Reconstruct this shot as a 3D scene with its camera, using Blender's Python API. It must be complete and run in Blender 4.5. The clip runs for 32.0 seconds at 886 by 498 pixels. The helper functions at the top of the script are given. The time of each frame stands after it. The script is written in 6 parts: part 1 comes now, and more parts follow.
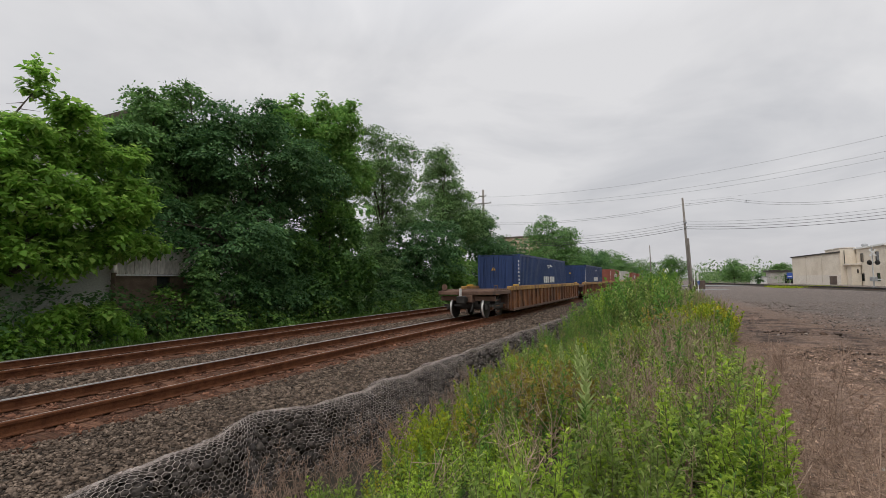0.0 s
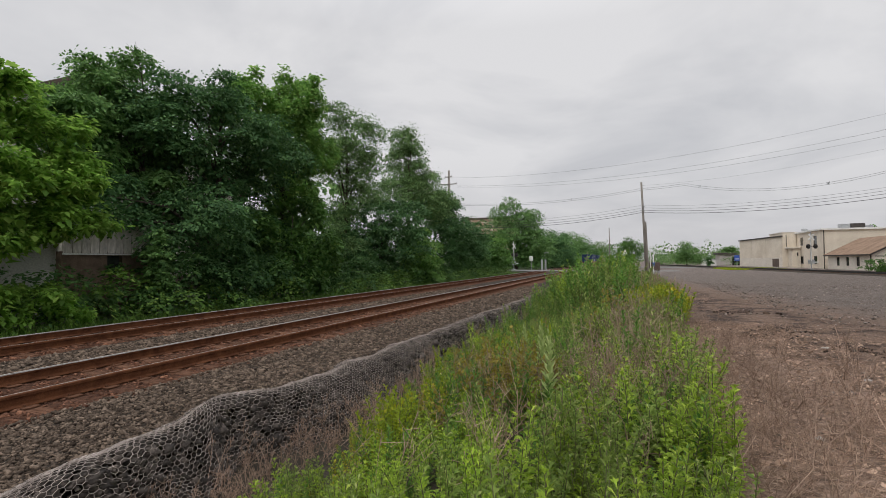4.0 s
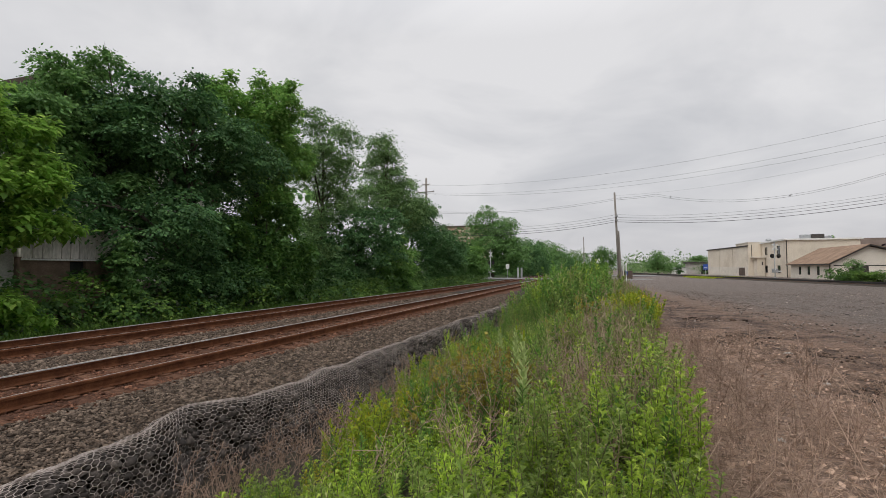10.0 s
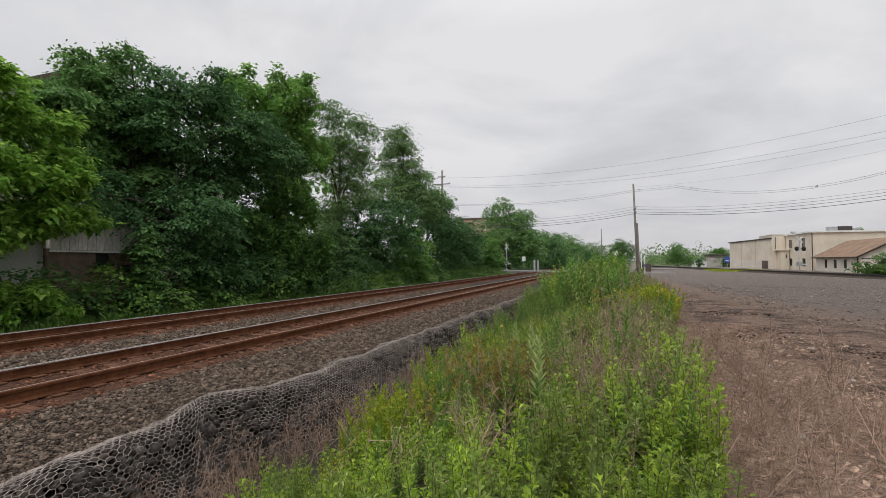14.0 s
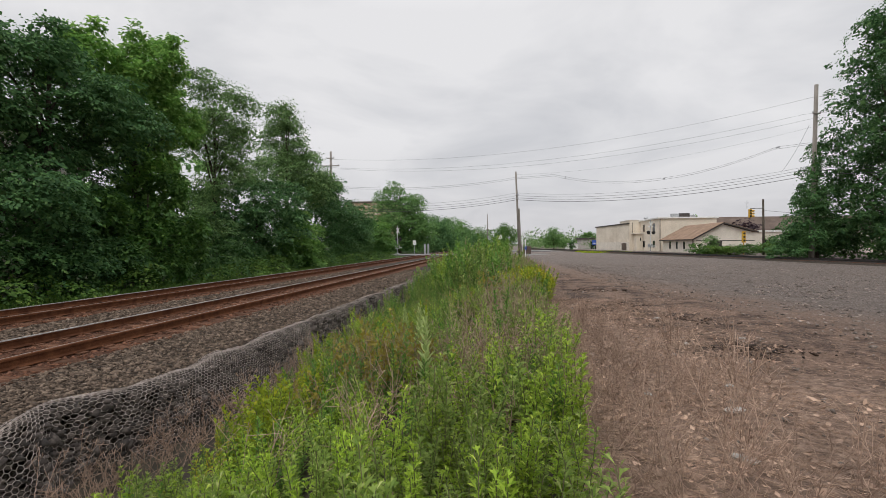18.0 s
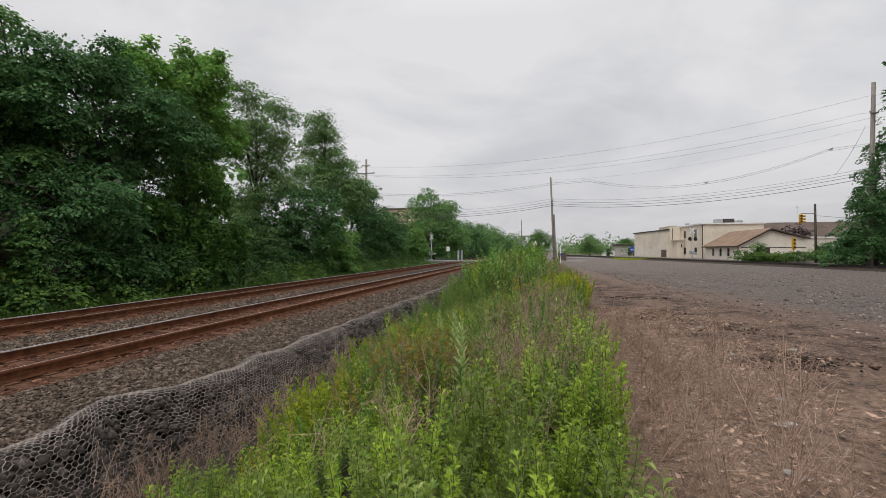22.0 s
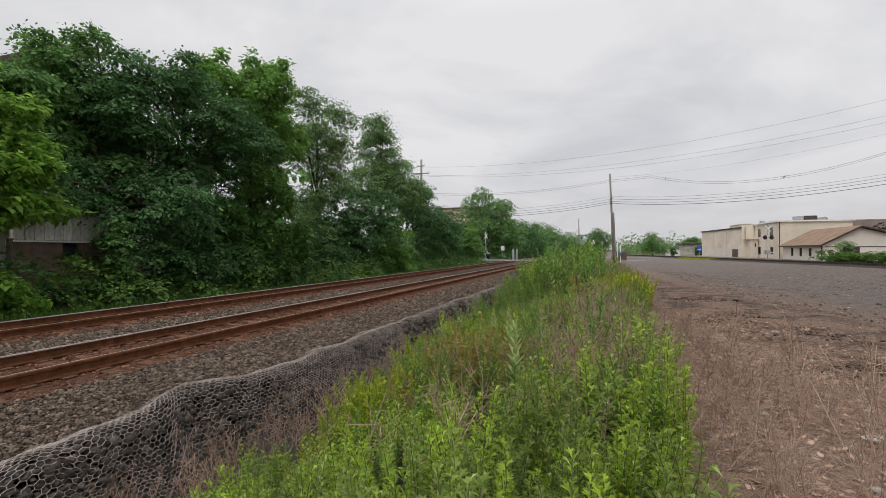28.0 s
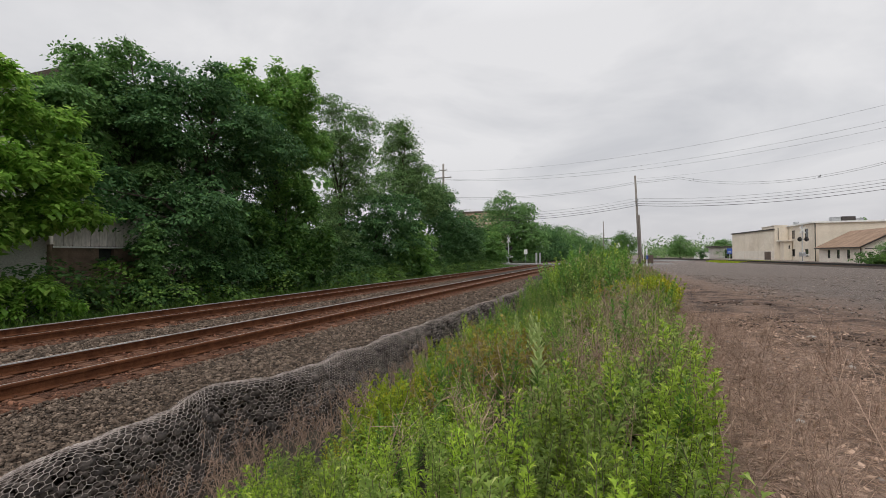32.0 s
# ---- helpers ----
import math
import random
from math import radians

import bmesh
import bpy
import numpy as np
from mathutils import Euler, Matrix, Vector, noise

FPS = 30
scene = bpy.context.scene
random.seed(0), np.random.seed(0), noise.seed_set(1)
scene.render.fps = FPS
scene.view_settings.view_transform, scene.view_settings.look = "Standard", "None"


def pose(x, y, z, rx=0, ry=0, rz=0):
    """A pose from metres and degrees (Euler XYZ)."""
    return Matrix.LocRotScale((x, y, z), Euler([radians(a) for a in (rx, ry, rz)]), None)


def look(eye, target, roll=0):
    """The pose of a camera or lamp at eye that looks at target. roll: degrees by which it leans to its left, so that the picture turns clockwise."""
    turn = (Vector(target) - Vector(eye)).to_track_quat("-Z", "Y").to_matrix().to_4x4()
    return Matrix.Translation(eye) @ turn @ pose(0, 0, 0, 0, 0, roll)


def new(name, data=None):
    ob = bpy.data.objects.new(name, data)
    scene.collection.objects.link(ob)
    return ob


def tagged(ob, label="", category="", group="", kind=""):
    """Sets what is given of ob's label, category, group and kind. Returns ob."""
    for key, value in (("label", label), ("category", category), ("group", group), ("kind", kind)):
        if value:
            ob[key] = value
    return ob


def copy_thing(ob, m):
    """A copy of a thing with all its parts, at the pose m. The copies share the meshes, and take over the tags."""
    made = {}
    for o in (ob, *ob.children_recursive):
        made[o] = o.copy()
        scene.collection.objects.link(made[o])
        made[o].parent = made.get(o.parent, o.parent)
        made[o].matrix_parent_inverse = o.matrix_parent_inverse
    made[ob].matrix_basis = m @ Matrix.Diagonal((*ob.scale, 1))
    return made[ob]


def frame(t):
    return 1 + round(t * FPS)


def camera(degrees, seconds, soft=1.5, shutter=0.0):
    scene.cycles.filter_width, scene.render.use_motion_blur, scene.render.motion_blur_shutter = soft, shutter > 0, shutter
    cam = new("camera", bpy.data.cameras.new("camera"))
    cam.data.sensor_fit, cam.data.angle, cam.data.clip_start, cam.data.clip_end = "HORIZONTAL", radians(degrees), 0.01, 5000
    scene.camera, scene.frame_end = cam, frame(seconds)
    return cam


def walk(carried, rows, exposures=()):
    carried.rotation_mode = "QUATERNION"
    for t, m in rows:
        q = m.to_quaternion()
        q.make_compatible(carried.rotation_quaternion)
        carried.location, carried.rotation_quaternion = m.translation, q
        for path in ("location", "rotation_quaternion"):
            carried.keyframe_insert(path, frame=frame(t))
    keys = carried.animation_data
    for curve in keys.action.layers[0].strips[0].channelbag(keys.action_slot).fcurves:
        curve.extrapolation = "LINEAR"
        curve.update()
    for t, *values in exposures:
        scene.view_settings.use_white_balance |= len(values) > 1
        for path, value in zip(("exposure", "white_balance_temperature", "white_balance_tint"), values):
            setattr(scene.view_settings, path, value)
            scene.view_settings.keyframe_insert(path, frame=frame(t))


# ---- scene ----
# Lens and the hand-held camera: seconds, x, y, z, yaw, pitch, roll.
cam = camera(87.97, 32.0, soft=0.5)
PATH = [
    (0, 0.011, 0.019, 1.644, 25.99, 3.92, -0.54),
    (0.5, -0.001, 0.015, 1.647, 25.04, 3.33, -0.48),
    (1, -0.007, 0.005, 1.647, 24.21, 2.87, -0.44),
    (1.5, 0.005, 0.002, 1.654, 23.79, 2.50, -0.40),
    (2, -0.004, -0.004, 1.648, 23.49, 2.21, -0.39),
    (2.5, -0.008, -0.008, 1.654, 23.27, 1.91, -0.30),
    (3, -0.014, -0.009, 1.654, 22.52, 1.63, -0.28),
    (3.5, -0.023, -0.006, 1.659, 21.52, 1.36, -0.26),
    (5.5, -0.041, -0.002, 1.665, 22.12, 2.22, -0.11),
    (6, -0.052, -0.004, 1.661, 22.07, 2.35, -0.08),
    (6.5, -0.056, -0.003, 1.646, 21.50, 2.46, -0.13),
    (7, -0.034, 0.008, 1.645, 18.95, 1.81, -0.22),
    (7.5, -0.013, 0.028, 1.652, 16.18, 1.56, -0.26),
    (8, 0.036, 0.035, 1.658, 15.84, 1.62, -0.25),
    (8.5, 0.005, 0.012, 1.645, 16.51, 1.70, -0.14),
    (9, -0.011, 0.006, 1.644, 17.24, 1.99, -0.07),
    (9.5, 0.004, 0.003, 1.648, 18.07, 2.23, -0.05),
    (10, -0.007, 0.003, 1.644, 18.75, 2.43, -0.02),
    (10.5, 0.002, -0.007, 1.657, 19.29, 2.41, 0.02),
    (11, -0.002, 0.000, 1.654, 19.64, 2.41, 0.03),
    (11.5, -0.004, 0.005, 1.652, 19.97, 2.29, 0.08),
    (12, -0.001, -0.004, 1.651, 20.21, 2.17, 0.13),
    (12.5, -0.004, 0.003, 1.652, 20.39, 1.98, 0.09),
    (13, -0.001, 0.000, 1.650, 20.52, 1.77, 0.09),
    (13.5, -0.002, 0.004, 1.652, 20.65, 1.56, 0.08),
    (14, -0.002, 0.005, 1.649, 20.74, 1.46, 0.11),
    (14.5, 0.005, -0.008, 1.652, 19.90, 1.21, 0.08),
    (15, -0.002, -0.003, 1.648, 15.59, 0.67, 0.01),
    (15.5, 0.079, 0.036, 1.649, 11.80, 0.37, -0.12),
    (17.5, 0.037, 0.040, 1.646, 6.32, -0.48, -0.34),
    (18, 0.036, 0.032, 1.645, 7.24, -0.56, -0.28),
    (18.5, 0.017, 0.002, 1.642, 8.10, -0.45, -0.23),
    (19, 0.021, -0.009, 1.641, 8.83, -0.24, -0.21),
    (19.5, 0.023, -0.015, 1.638, 9.39, -0.11, -0.20),
    (20, 0.020, -0.016, 1.645, 9.90, 0.07, -0.19),
    (20.5, 0.020, -0.020, 1.643, 10.40, 0.19, -0.19),
    (21, 0.013, -0.015, 1.642, 10.73, 0.25, -0.17),
    (21.5, 0.015, -0.012, 1.647, 11.02, 0.23, -0.17),
    (22, 0.012, -0.012, 1.642, 11.40, 0.24, -0.15),
    (22.5, 0.015, -0.006, 1.643, 11.60, 0.30, -0.16),
    (23, 0.020, -0.012, 1.638, 11.59, 0.38, -0.16),
    (23.5, 0.012, -0.016, 1.645, 9.41, 0.71, -0.20),
    (24, 0.017, -0.023, 1.653, 6.19, 1.02, -0.27),
    (24.5, 0.055, -0.024, 1.660, 5.42, 1.31, -0.31),
    (26.5, 0.039, -0.025, 1.644, 11.57, 0.84, -0.04),
    (27, 0.033, -0.019, 1.631, 13.94, 0.64, -0.05),
    (27.5, 0.034, -0.014, 1.621, 16.25, 0.41, -0.05),
    (28, 0.025, -0.026, 1.618, 18.19, 0.18, -0.09),
    (28.5, 0.032, -0.021, 1.619, 19.52, 0.15, -0.11),
    (29, 0.039, -0.012, 1.616, 20.28, 0.29, -0.12),
    (29.5, 0.039, -0.009, 1.605, 20.97, 0.58, -0.11),
    (30, 0.034, -0.015, 1.603, 21.63, 0.79, -0.16),
    (30.5, 0.035, -0.016, 1.609, 22.17, 0.91, -0.17),
    (31, 0.035, -0.018, 1.611, 22.07, 0.90, -0.19),
    (31.5, 0.035, -0.022, 1.612, 21.73, 0.84, -0.15),
    (32, 0.034, -0.017, 1.604, 20.99, 0.70, -0.37),
]
walk(cam, [(t, pose(x, y, z, 90 + p, 0, w) @ pose(0, 0, 0, 0, 0, r)) for t, x, y, z, w, p, r in PATH], [(0.0, -0.05), (1.0, 0.02), (3.0, -0.03), (6.0, -0.07), (8.0, -0.07), (9.0, -0.02), (12.0, -0.01), (14.0, 0.02), (15.0, 0.04), (18.0, 0.07), (19.0, 0.09), (20.0, 0.01), (22.0, 0.0), (24.5, -0.03), (27.0, 0.01), (28.0, 0.05), (29.0, 0.12), (31.0, 0.07), (32.0, 0.04)])

# ---- light: an overcast sky and a wide, weak sun ----
SUN_UP, SUN_ROUND = radians(52), radians(200)
world = bpy.data.worlds.new("overcast_sky")
scene.world = world
world.use_nodes = True


def build_sky():
    nt = world.node_tree
    nt.nodes.clear()
    out = nt.nodes.new("ShaderNodeOutputWorld")
    sky = nt.nodes.new("ShaderNodeTexSky")
    sky.sky_type, sky.sun_disc = "NISHITA", False
    sky.sun_elevation, sky.sun_rotation = SUN_UP, SUN_ROUND
    sky.air_density, sky.dust_density = 1.0, 4.0
    clear = nt.nodes.new("ShaderNodeBackground")
    clear.inputs["Strength"].default_value = 0.05
    nt.links.new(sky.outputs["Color"], clear.inputs["Color"])
    co = nt.nodes.new("ShaderNodeTexCoord")
    sep = nt.nodes.new("ShaderNodeSeparateXYZ")
    nt.links.new(co.outputs["Generated"], sep.inputs[0])
    # cloud layer: directions divided by their height, as on a flat ceiling of cloud
    up = nt.nodes.new("ShaderNodeMath")
    up.operation = "MAXIMUM"
    nt.links.new(sep.outputs["Z"], up.inputs[0])
    up.inputs[1].default_value = 0.0
    lift = nt.nodes.new("ShaderNodeMath")
    lift.operation = "ADD"
    nt.links.new(up.outputs[0], lift.inputs[0])
    lift.inputs[1].default_value = 0.22
    div = nt.nodes.new("ShaderNodeVectorMath")
    div.operation = "DIVIDE"
    nt.links.new(co.outputs["Generated"], div.inputs[0])
    nt.links.new(lift.outputs[0], div.inputs[1])
    big = nt.nodes.new("ShaderNodeTexNoise")
    big.inputs["Scale"].default_value, big.inputs["Detail"].default_value, big.inputs["Roughness"].default_value = 1.2, 5.0, 0.55
    big.inputs["Distortion"].default_value = 0.5
    nt.links.new(div.outputs[0], big.inputs["Vector"])
    ramp = nt.nodes.new("ShaderNodeValToRGB")
    ramp.color_ramp.elements[0].position, ramp.color_ramp.elements[0].color = 0.33, (0.605, 0.612, 0.642, 1)
    ramp.color_ramp.elements[1].position, ramp.color_ramp.elements[1].color = 0.62, (0.80, 0.795, 0.81, 1)
    nt.links.new(big.outputs["Fac"], ramp.inputs[0])
    # the cloud is a little darker and bluer towards the horizon
    low = nt.nodes.new("ShaderNodeMapRange")
    low.inputs["From Min"].default_value, low.inputs["From Max"].default_value = 0.0, 0.22
    low.inputs["To Min"].default_value, low.inputs["To Max"].default_value = 0.75, 0.0
    nt.links.new(sep.outputs["Z"], low.inputs["Value"])
    mix = nt.nodes.new("ShaderNodeMix")
    mix.data_type = "RGBA"
    nt.links.new(low.outputs[0], mix.inputs[0])
    nt.links.new(ramp.outputs[0], mix.inputs[6])
    mix.inputs[7].default_value = (0.59, 0.583, 0.608, 1)
    # an overcast sky is brightest overhead
    over = nt.nodes.new("ShaderNodeMapRange")
    over.inputs["From Min"].default_value, over.inputs["From Max"].default_value = 0.45, 1.0
    over.inputs["To Min"].default_value, over.inputs["To Max"].default_value = 1.0, 2.1
    nt.links.new(sep.outputs["Z"], over.inputs["Value"])
    cloud = nt.nodes.new("ShaderNodeBackground")
    nt.links.new(over.outputs[0], cloud.inputs["Strength"])
    nt.links.new(mix.outputs[2], cloud.inputs["Color"])
    both = nt.nodes.new("ShaderNodeMixShader")
    both.inputs[0].default_value = 0.93
    nt.links.new(clear.outputs[0], both.inputs[1])
    nt.links.new(cloud.outputs[0], both.inputs[2])
    nt.links.new(both.outputs[0], out.inputs[0])


build_sky()
sun = new("sun", bpy.data.lights.new("sun", "SUN"))
sun.data.energy, sun.data.angle, sun.data.color = 1.0, radians(40), (1.0, 0.96, 0.88)
sun.matrix_world = look((60 * math.cos(SUN_UP) * math.sin(SUN_ROUND), 60 * math.cos(SUN_UP) * math.cos(SUN_ROUND), 60 * math.sin(SUN_UP)), (0, 0, 0))

# ---- materials ----


def surface(name, dark, light, rough=0.85, scale=3.0, fine=40.0, bump=0.3, metal=0.0, third=None, space="Object", stretch=(1, 1, 1), vary=0.12, depth=0.02, lo=0.35, hi=0.65):
    """Two scales of variation between two colours, an optional third as stains, and a fine relief."""
    m = bpy.data.materials.new(name)
    m.use_nodes = True
    nt = m.node_tree
    b = nt.nodes["Principled BSDF"]
    b.inputs["Roughness"].default_value, b.inputs["Metallic"].default_value = rough, metal
    co = nt.nodes.new("ShaderNodeTexCoord")
    mp = nt.nodes.new("ShaderNodeMapping")
    mp.inputs["Scale"].default_value = stretch
    nt.links.new(co.outputs[space], mp.inputs[0])

    def noise_at(s, detail=4.0, r=0.6):
        n = nt.nodes.new("ShaderNodeTexNoise")
        n.inputs["Scale"].default_value, n.inputs["Detail"].default_value, n.inputs["Roughness"].default_value = s, detail, r
        nt.links.new(mp.outputs[0], n.inputs["Vector"])
        return n

    def blend(fac, a, c, mode="MIX"):
        x = nt.nodes.new("ShaderNodeMix")
        x.data_type, x.blend_type = "RGBA", mode
        for slot, v in ((0, fac), (6, a), (7, c)):
            if isinstance(v, (int, float, tuple)):
                x.inputs[slot].default_value = v if not isinstance(v, tuple) else (*v, 1)
            else:
                nt.links.new(v, x.inputs[slot])
        return x.outputs[2]

    def ramp(src, a, c):
        r = nt.nodes.new("ShaderNodeMapRange")
        r.inputs["From Min"].default_value, r.inputs["From Max"].default_value = a, c
        nt.links.new(src, r.inputs["Value"])
        return r.outputs[0]

    n1, n2 = noise_at(scale), noise_at(fine, 3.0)
    col = blend(ramp(n1.outputs["Fac"], lo, hi), dark, light)
    if third:
        n3 = noise_at(scale * 0.37, 5.0, 0.65)
        col = blend(ramp(n3.outputs["Fac"], 0.52, 0.66), col, third)
    grain = blend(ramp(n2.outputs["Fac"], 0.3, 0.7), (0.62, 0.62, 0.62), (1.25, 1.25, 1.25))
    col = blend(0.75, col, grain, "MULTIPLY")
    if vary:
        oi = nt.nodes.new("ShaderNodeObjectInfo")
        hsv = nt.nodes.new("ShaderNodeHueSaturation")
        mr = nt.nodes.new("ShaderNodeMapRange")
        mr.inputs["To Min"].default_value, mr.inputs["To Max"].default_value = 1 - vary, 1 + vary
        nt.links.new(oi.outputs["Random"], mr.inputs["Value"])
        nt.links.new(mr.outputs[0], hsv.inputs["Value"])
        nt.links.new(col, hsv.inputs["Color"])
        col = hsv.outputs[0]
    nt.links.new(col, b.inputs["Base Color"])
    if bump:
        bp = nt.nodes.new("ShaderNodeBump")
        bp.inputs["Strength"].default_value, bp.inputs["Distance"].default_value = bump, depth
        nt.links.new(n2.outputs["Fac"], bp.inputs["Height"])
        nt.links.new(bp.outputs[0], b.inputs["Normal"])
    return m


def foliage(name, dark, light, rough=0.6, through_light=0.35, tip=None, gloss=0.3):
    """Leaves: each island takes its own tone, with some light passing through."""
    m = bpy.data.materials.new(name)
    m.use_nodes = True
    nt = m.node_tree
    b, out = nt.nodes["Principled BSDF"], nt.nodes["Material Output"]
    b.inputs["Roughness"].default_value = rough
    b.inputs["Specular IOR Level"].default_value = gloss
    geo = nt.nodes.new("ShaderNodeNewGeometry")
    ramp = nt.nodes.new("ShaderNodeValToRGB")
    ramp.color_ramp.elements[0].color, ramp.color_ramp.elements[1].color = (*dark, 1), (*light, 1)
    if tip:
        e = ramp.color_ramp.elements.new(0.86)
        e.color = (*light, 1)
        ramp.color_ramp.elements[2].color = (*tip, 1)
    nt.links.new(geo.outputs["Random Per Island"], ramp.inputs[0])
    co = nt.nodes.new("ShaderNodeTexCoord")
    n = nt.nodes.new("ShaderNodeTexNoise")
    n.inputs["Scale"].default_value, n.inputs["Detail"].default_value = 0.9, 3.0
    nt.links.new(co.outputs["Object"], n.inputs["Vector"])
    mr = nt.nodes.new("ShaderNodeMapRange")
    mr.inputs["From Min"].default_value, mr.inputs["From Max"].default_value = 0.3, 0.7
    mr.inputs["To Min"].default_value, mr.inputs["To Max"].default_value = 0.7, 1.3
    nt.links.new(n.outputs["Fac"], mr.inputs["Value"])
    hsv = nt.nodes.new("ShaderNodeHueSaturation")
    nt.links.new(mr.outputs[0], hsv.inputs["Value"])
    nt.links.new(ramp.outputs[0], hsv.inputs["Color"])
    nt.links.new(hsv.outputs[0], b.inputs["Base Color"])
    tr = nt.nodes.new("ShaderNodeBsdfTranslucent")
    nt.links.new(hsv.outputs[0], tr.inputs["Color"])
    mix = nt.nodes.new("ShaderNodeMixShader")
    mix.inputs[0].default_value = through_light
    nt.links.new(b.outputs[0], mix.inputs[1])
    nt.links.new(tr.outputs[0], mix.inputs[2])
    nt.links.new(mix.outputs[0], out.inputs[0])
    return m


MAT = {}


def stones_material(name, dark, light, rust=None):
    m = surface(name, dark, light, 0.9, 9.0, 60.0, 0.5, vary=0, depth=0.01)
    nt = m.node_tree
    geo = nt.nodes.new("ShaderNodeNewGeometry")
    b = nt.nodes["Principled BSDF"]
    src = b.inputs["Base Color"].links[0].from_socket
    mr = nt.nodes.new("ShaderNodeMapRange")
    mr.inputs["To Min"].default_value, mr.inputs["To Max"].default_value = 0.4, 1.75
    nt.links.new(geo.outputs["Random Per Island"], mr.inputs["Value"])
    hsv = nt.nodes.new("ShaderNodeHueSaturation")
    nt.links.new(mr.outputs[0], hsv.inputs["Value"])
    nt.links.new(src, hsv.inputs["Color"])
    nt.links.new(hsv.outputs[0], b.inputs["Base Color"])
    return m


MAT["stone"] = stones_material("grey_ballast_stone", (0.072, 0.052, 0.039), (0.198, 0.15, 0.115))
MAT["rust_stone"] = stones_material("rust_stained_stone", (0.085, 0.035, 0.02), (0.21, 0.105, 0.066))
MAT["gravel"] = stones_material("grey_brown_gravel", (0.12, 0.093, 0.078), (0.31, 0.255, 0.22))
MAT["rock"] = stones_material("dark_gabion_rock", (0.042, 0.034, 0.03), (0.115, 0.094, 0.082))
MAT["ballast"] = surface("ballast_bed", (0.024, 0.019, 0.015), (0.115, 0.092, 0.075), 0.95, 14.0, 34.0, 1.0, vary=0, depth=0.08)
MAT["rust_bed"] = surface("rust_stained_bed", (0.07, 0.03, 0.018), (0.175, 0.088, 0.056), 0.95, 12.0, 34.0, 1.0, vary=0, depth=0.08)
MAT["soil"] = surface("weedy_soil", (0.03, 0.024, 0.017), (0.075, 0.06, 0.042), 0.95, 5.0, 40.0, 1.0, vary=0)
MAT["turf"] = surface("rough_turf", (0.035, 0.06, 0.02), (0.08, 0.11, 0.04), 0.95, 0.5, 30.0, 0.8, vary=0, depth=0.05)
MAT["rail"] = surface("rusty_rail_steel", (0.085, 0.031, 0.014), (0.165, 0.066, 0.03), 0.9, 4.0, 60.0, 0.25, 0.1, vary=0.05)
MAT["steel"] = surface("worn_running_steel", (0.52, 0.51, 0.50), (0.68, 0.67, 0.65), 0.5, 5.0, 80.0, 0.05, 0.45, vary=0)
MAT["tie"] = surface("weathered_tie_wood", (0.09, 0.042, 0.025), (0.215, 0.11, 0.068), 0.9, 3.0, 30.0, 0.8, stretch=(1, 9, 9), vary=0.3)
MAT["plate"] = surface("rusted_plate", (0.10, 0.045, 0.025), (0.20, 0.10, 0.06), 0.85, 9.0, 60.0, 0.3, vary=0.15)
MAT["wire"] = surface("galvanised_wire", (0.34, 0.285, 0.255), (0.57, 0.495, 0.455), 0.6, 6.0, 50.0, 0.0, 0.35, vary=0)
MAT["bark"] = surface("grey_brown_bark", (0.045, 0.036, 0.028), (0.11, 0.09, 0.07), 0.95, 5.0, 30.0, 0.9, stretch=(1, 1, 0.25))
MAT["wood_pole"] = surface("weathered_pole_wood", (0.19, 0.17, 0.15), (0.32, 0.29, 0.26), 0.9, 3.0, 40.0, 0.5, stretch=(4, 4, 0.3))
MAT["cable"] = surface("black_cable", (0.06, 0.06, 0.063), (0.10, 0.10, 0.10), 0.6, 5.0, 40.0, 0.0, vary=0)
MAT["galv"] = surface("galvanised_metal", (0.35, 0.36, 0.37), (0.5, 0.51, 0.52), 0.5, 3.0, 40.0, 0.05, 0.6)
MAT["cream"] = surface("cream_stucco", (0.74, 0.655, 0.54), (0.84, 0.755, 0.64), 0.9, 0.35, 20.0, 0.2, third=(0.68, 0.59, 0.48), vary=0)
MAT["white_wall"] = surface("off_white_wall", (0.72, 0.655, 0.575), (0.82, 0.755, 0.67), 0.9, 0.4, 20.0, 0.2, vary=0)
MAT["trim_dark"] = surface("dark_brown_trim", (0.035, 0.028, 0.025), (0.06, 0.05, 0.045), 0.7, 2.0, 30.0, 0.1)
MAT["roof"] = surface("brown_roof_shingle", (0.22, 0.14, 0.092), (0.33, 0.22, 0.15), 0.95, 0.8, 12.0, 0.6, vary=0.1)
MAT["brown_metal"] = surface("brown_roof_metal", (0.10, 0.07, 0.055), (0.15, 0.11, 0.09), 0.8, 0.5, 12.0, 0.3)
MAT["glass"] = surface("dark_window_glass", (0.02, 0.022, 0.025), (0.04, 0.042, 0.045), 0.08, 1.0, 5.0, 0.0, vary=0.3)
MAT["paint_white"] = surface("white_paint", (0.68, 0.68, 0.66), (0.8, 0.8, 0.78), 0.5, 2.0, 30.0, 0.05)
MAT["siding"] = surface("weathered_grey_siding", (0.56, 0.52, 0.49), (0.70, 0.655, 0.62), 0.8, 0.6, 14.0, 0.2, stretch=(1, 1, 0.3))
MAT["peach"] = surface("peach_stucco", (0.52, 0.34, 0.24), (0.64, 0.44, 0.32), 0.9, 0.5, 20.0, 0.2, vary=0)
MAT["brick"] = surface("dull_old_brick", (0.12, 0.085, 0.065), (0.22, 0.15, 0.11), 0.9, 3.0, 30.0, 0.3, vary=0)
MAT["concrete"] = surface("pale_concrete", (0.42, 0.41, 0.39), (0.55, 0.54, 0.52), 0.9, 0.4, 20.0, 0.2, vary=0)
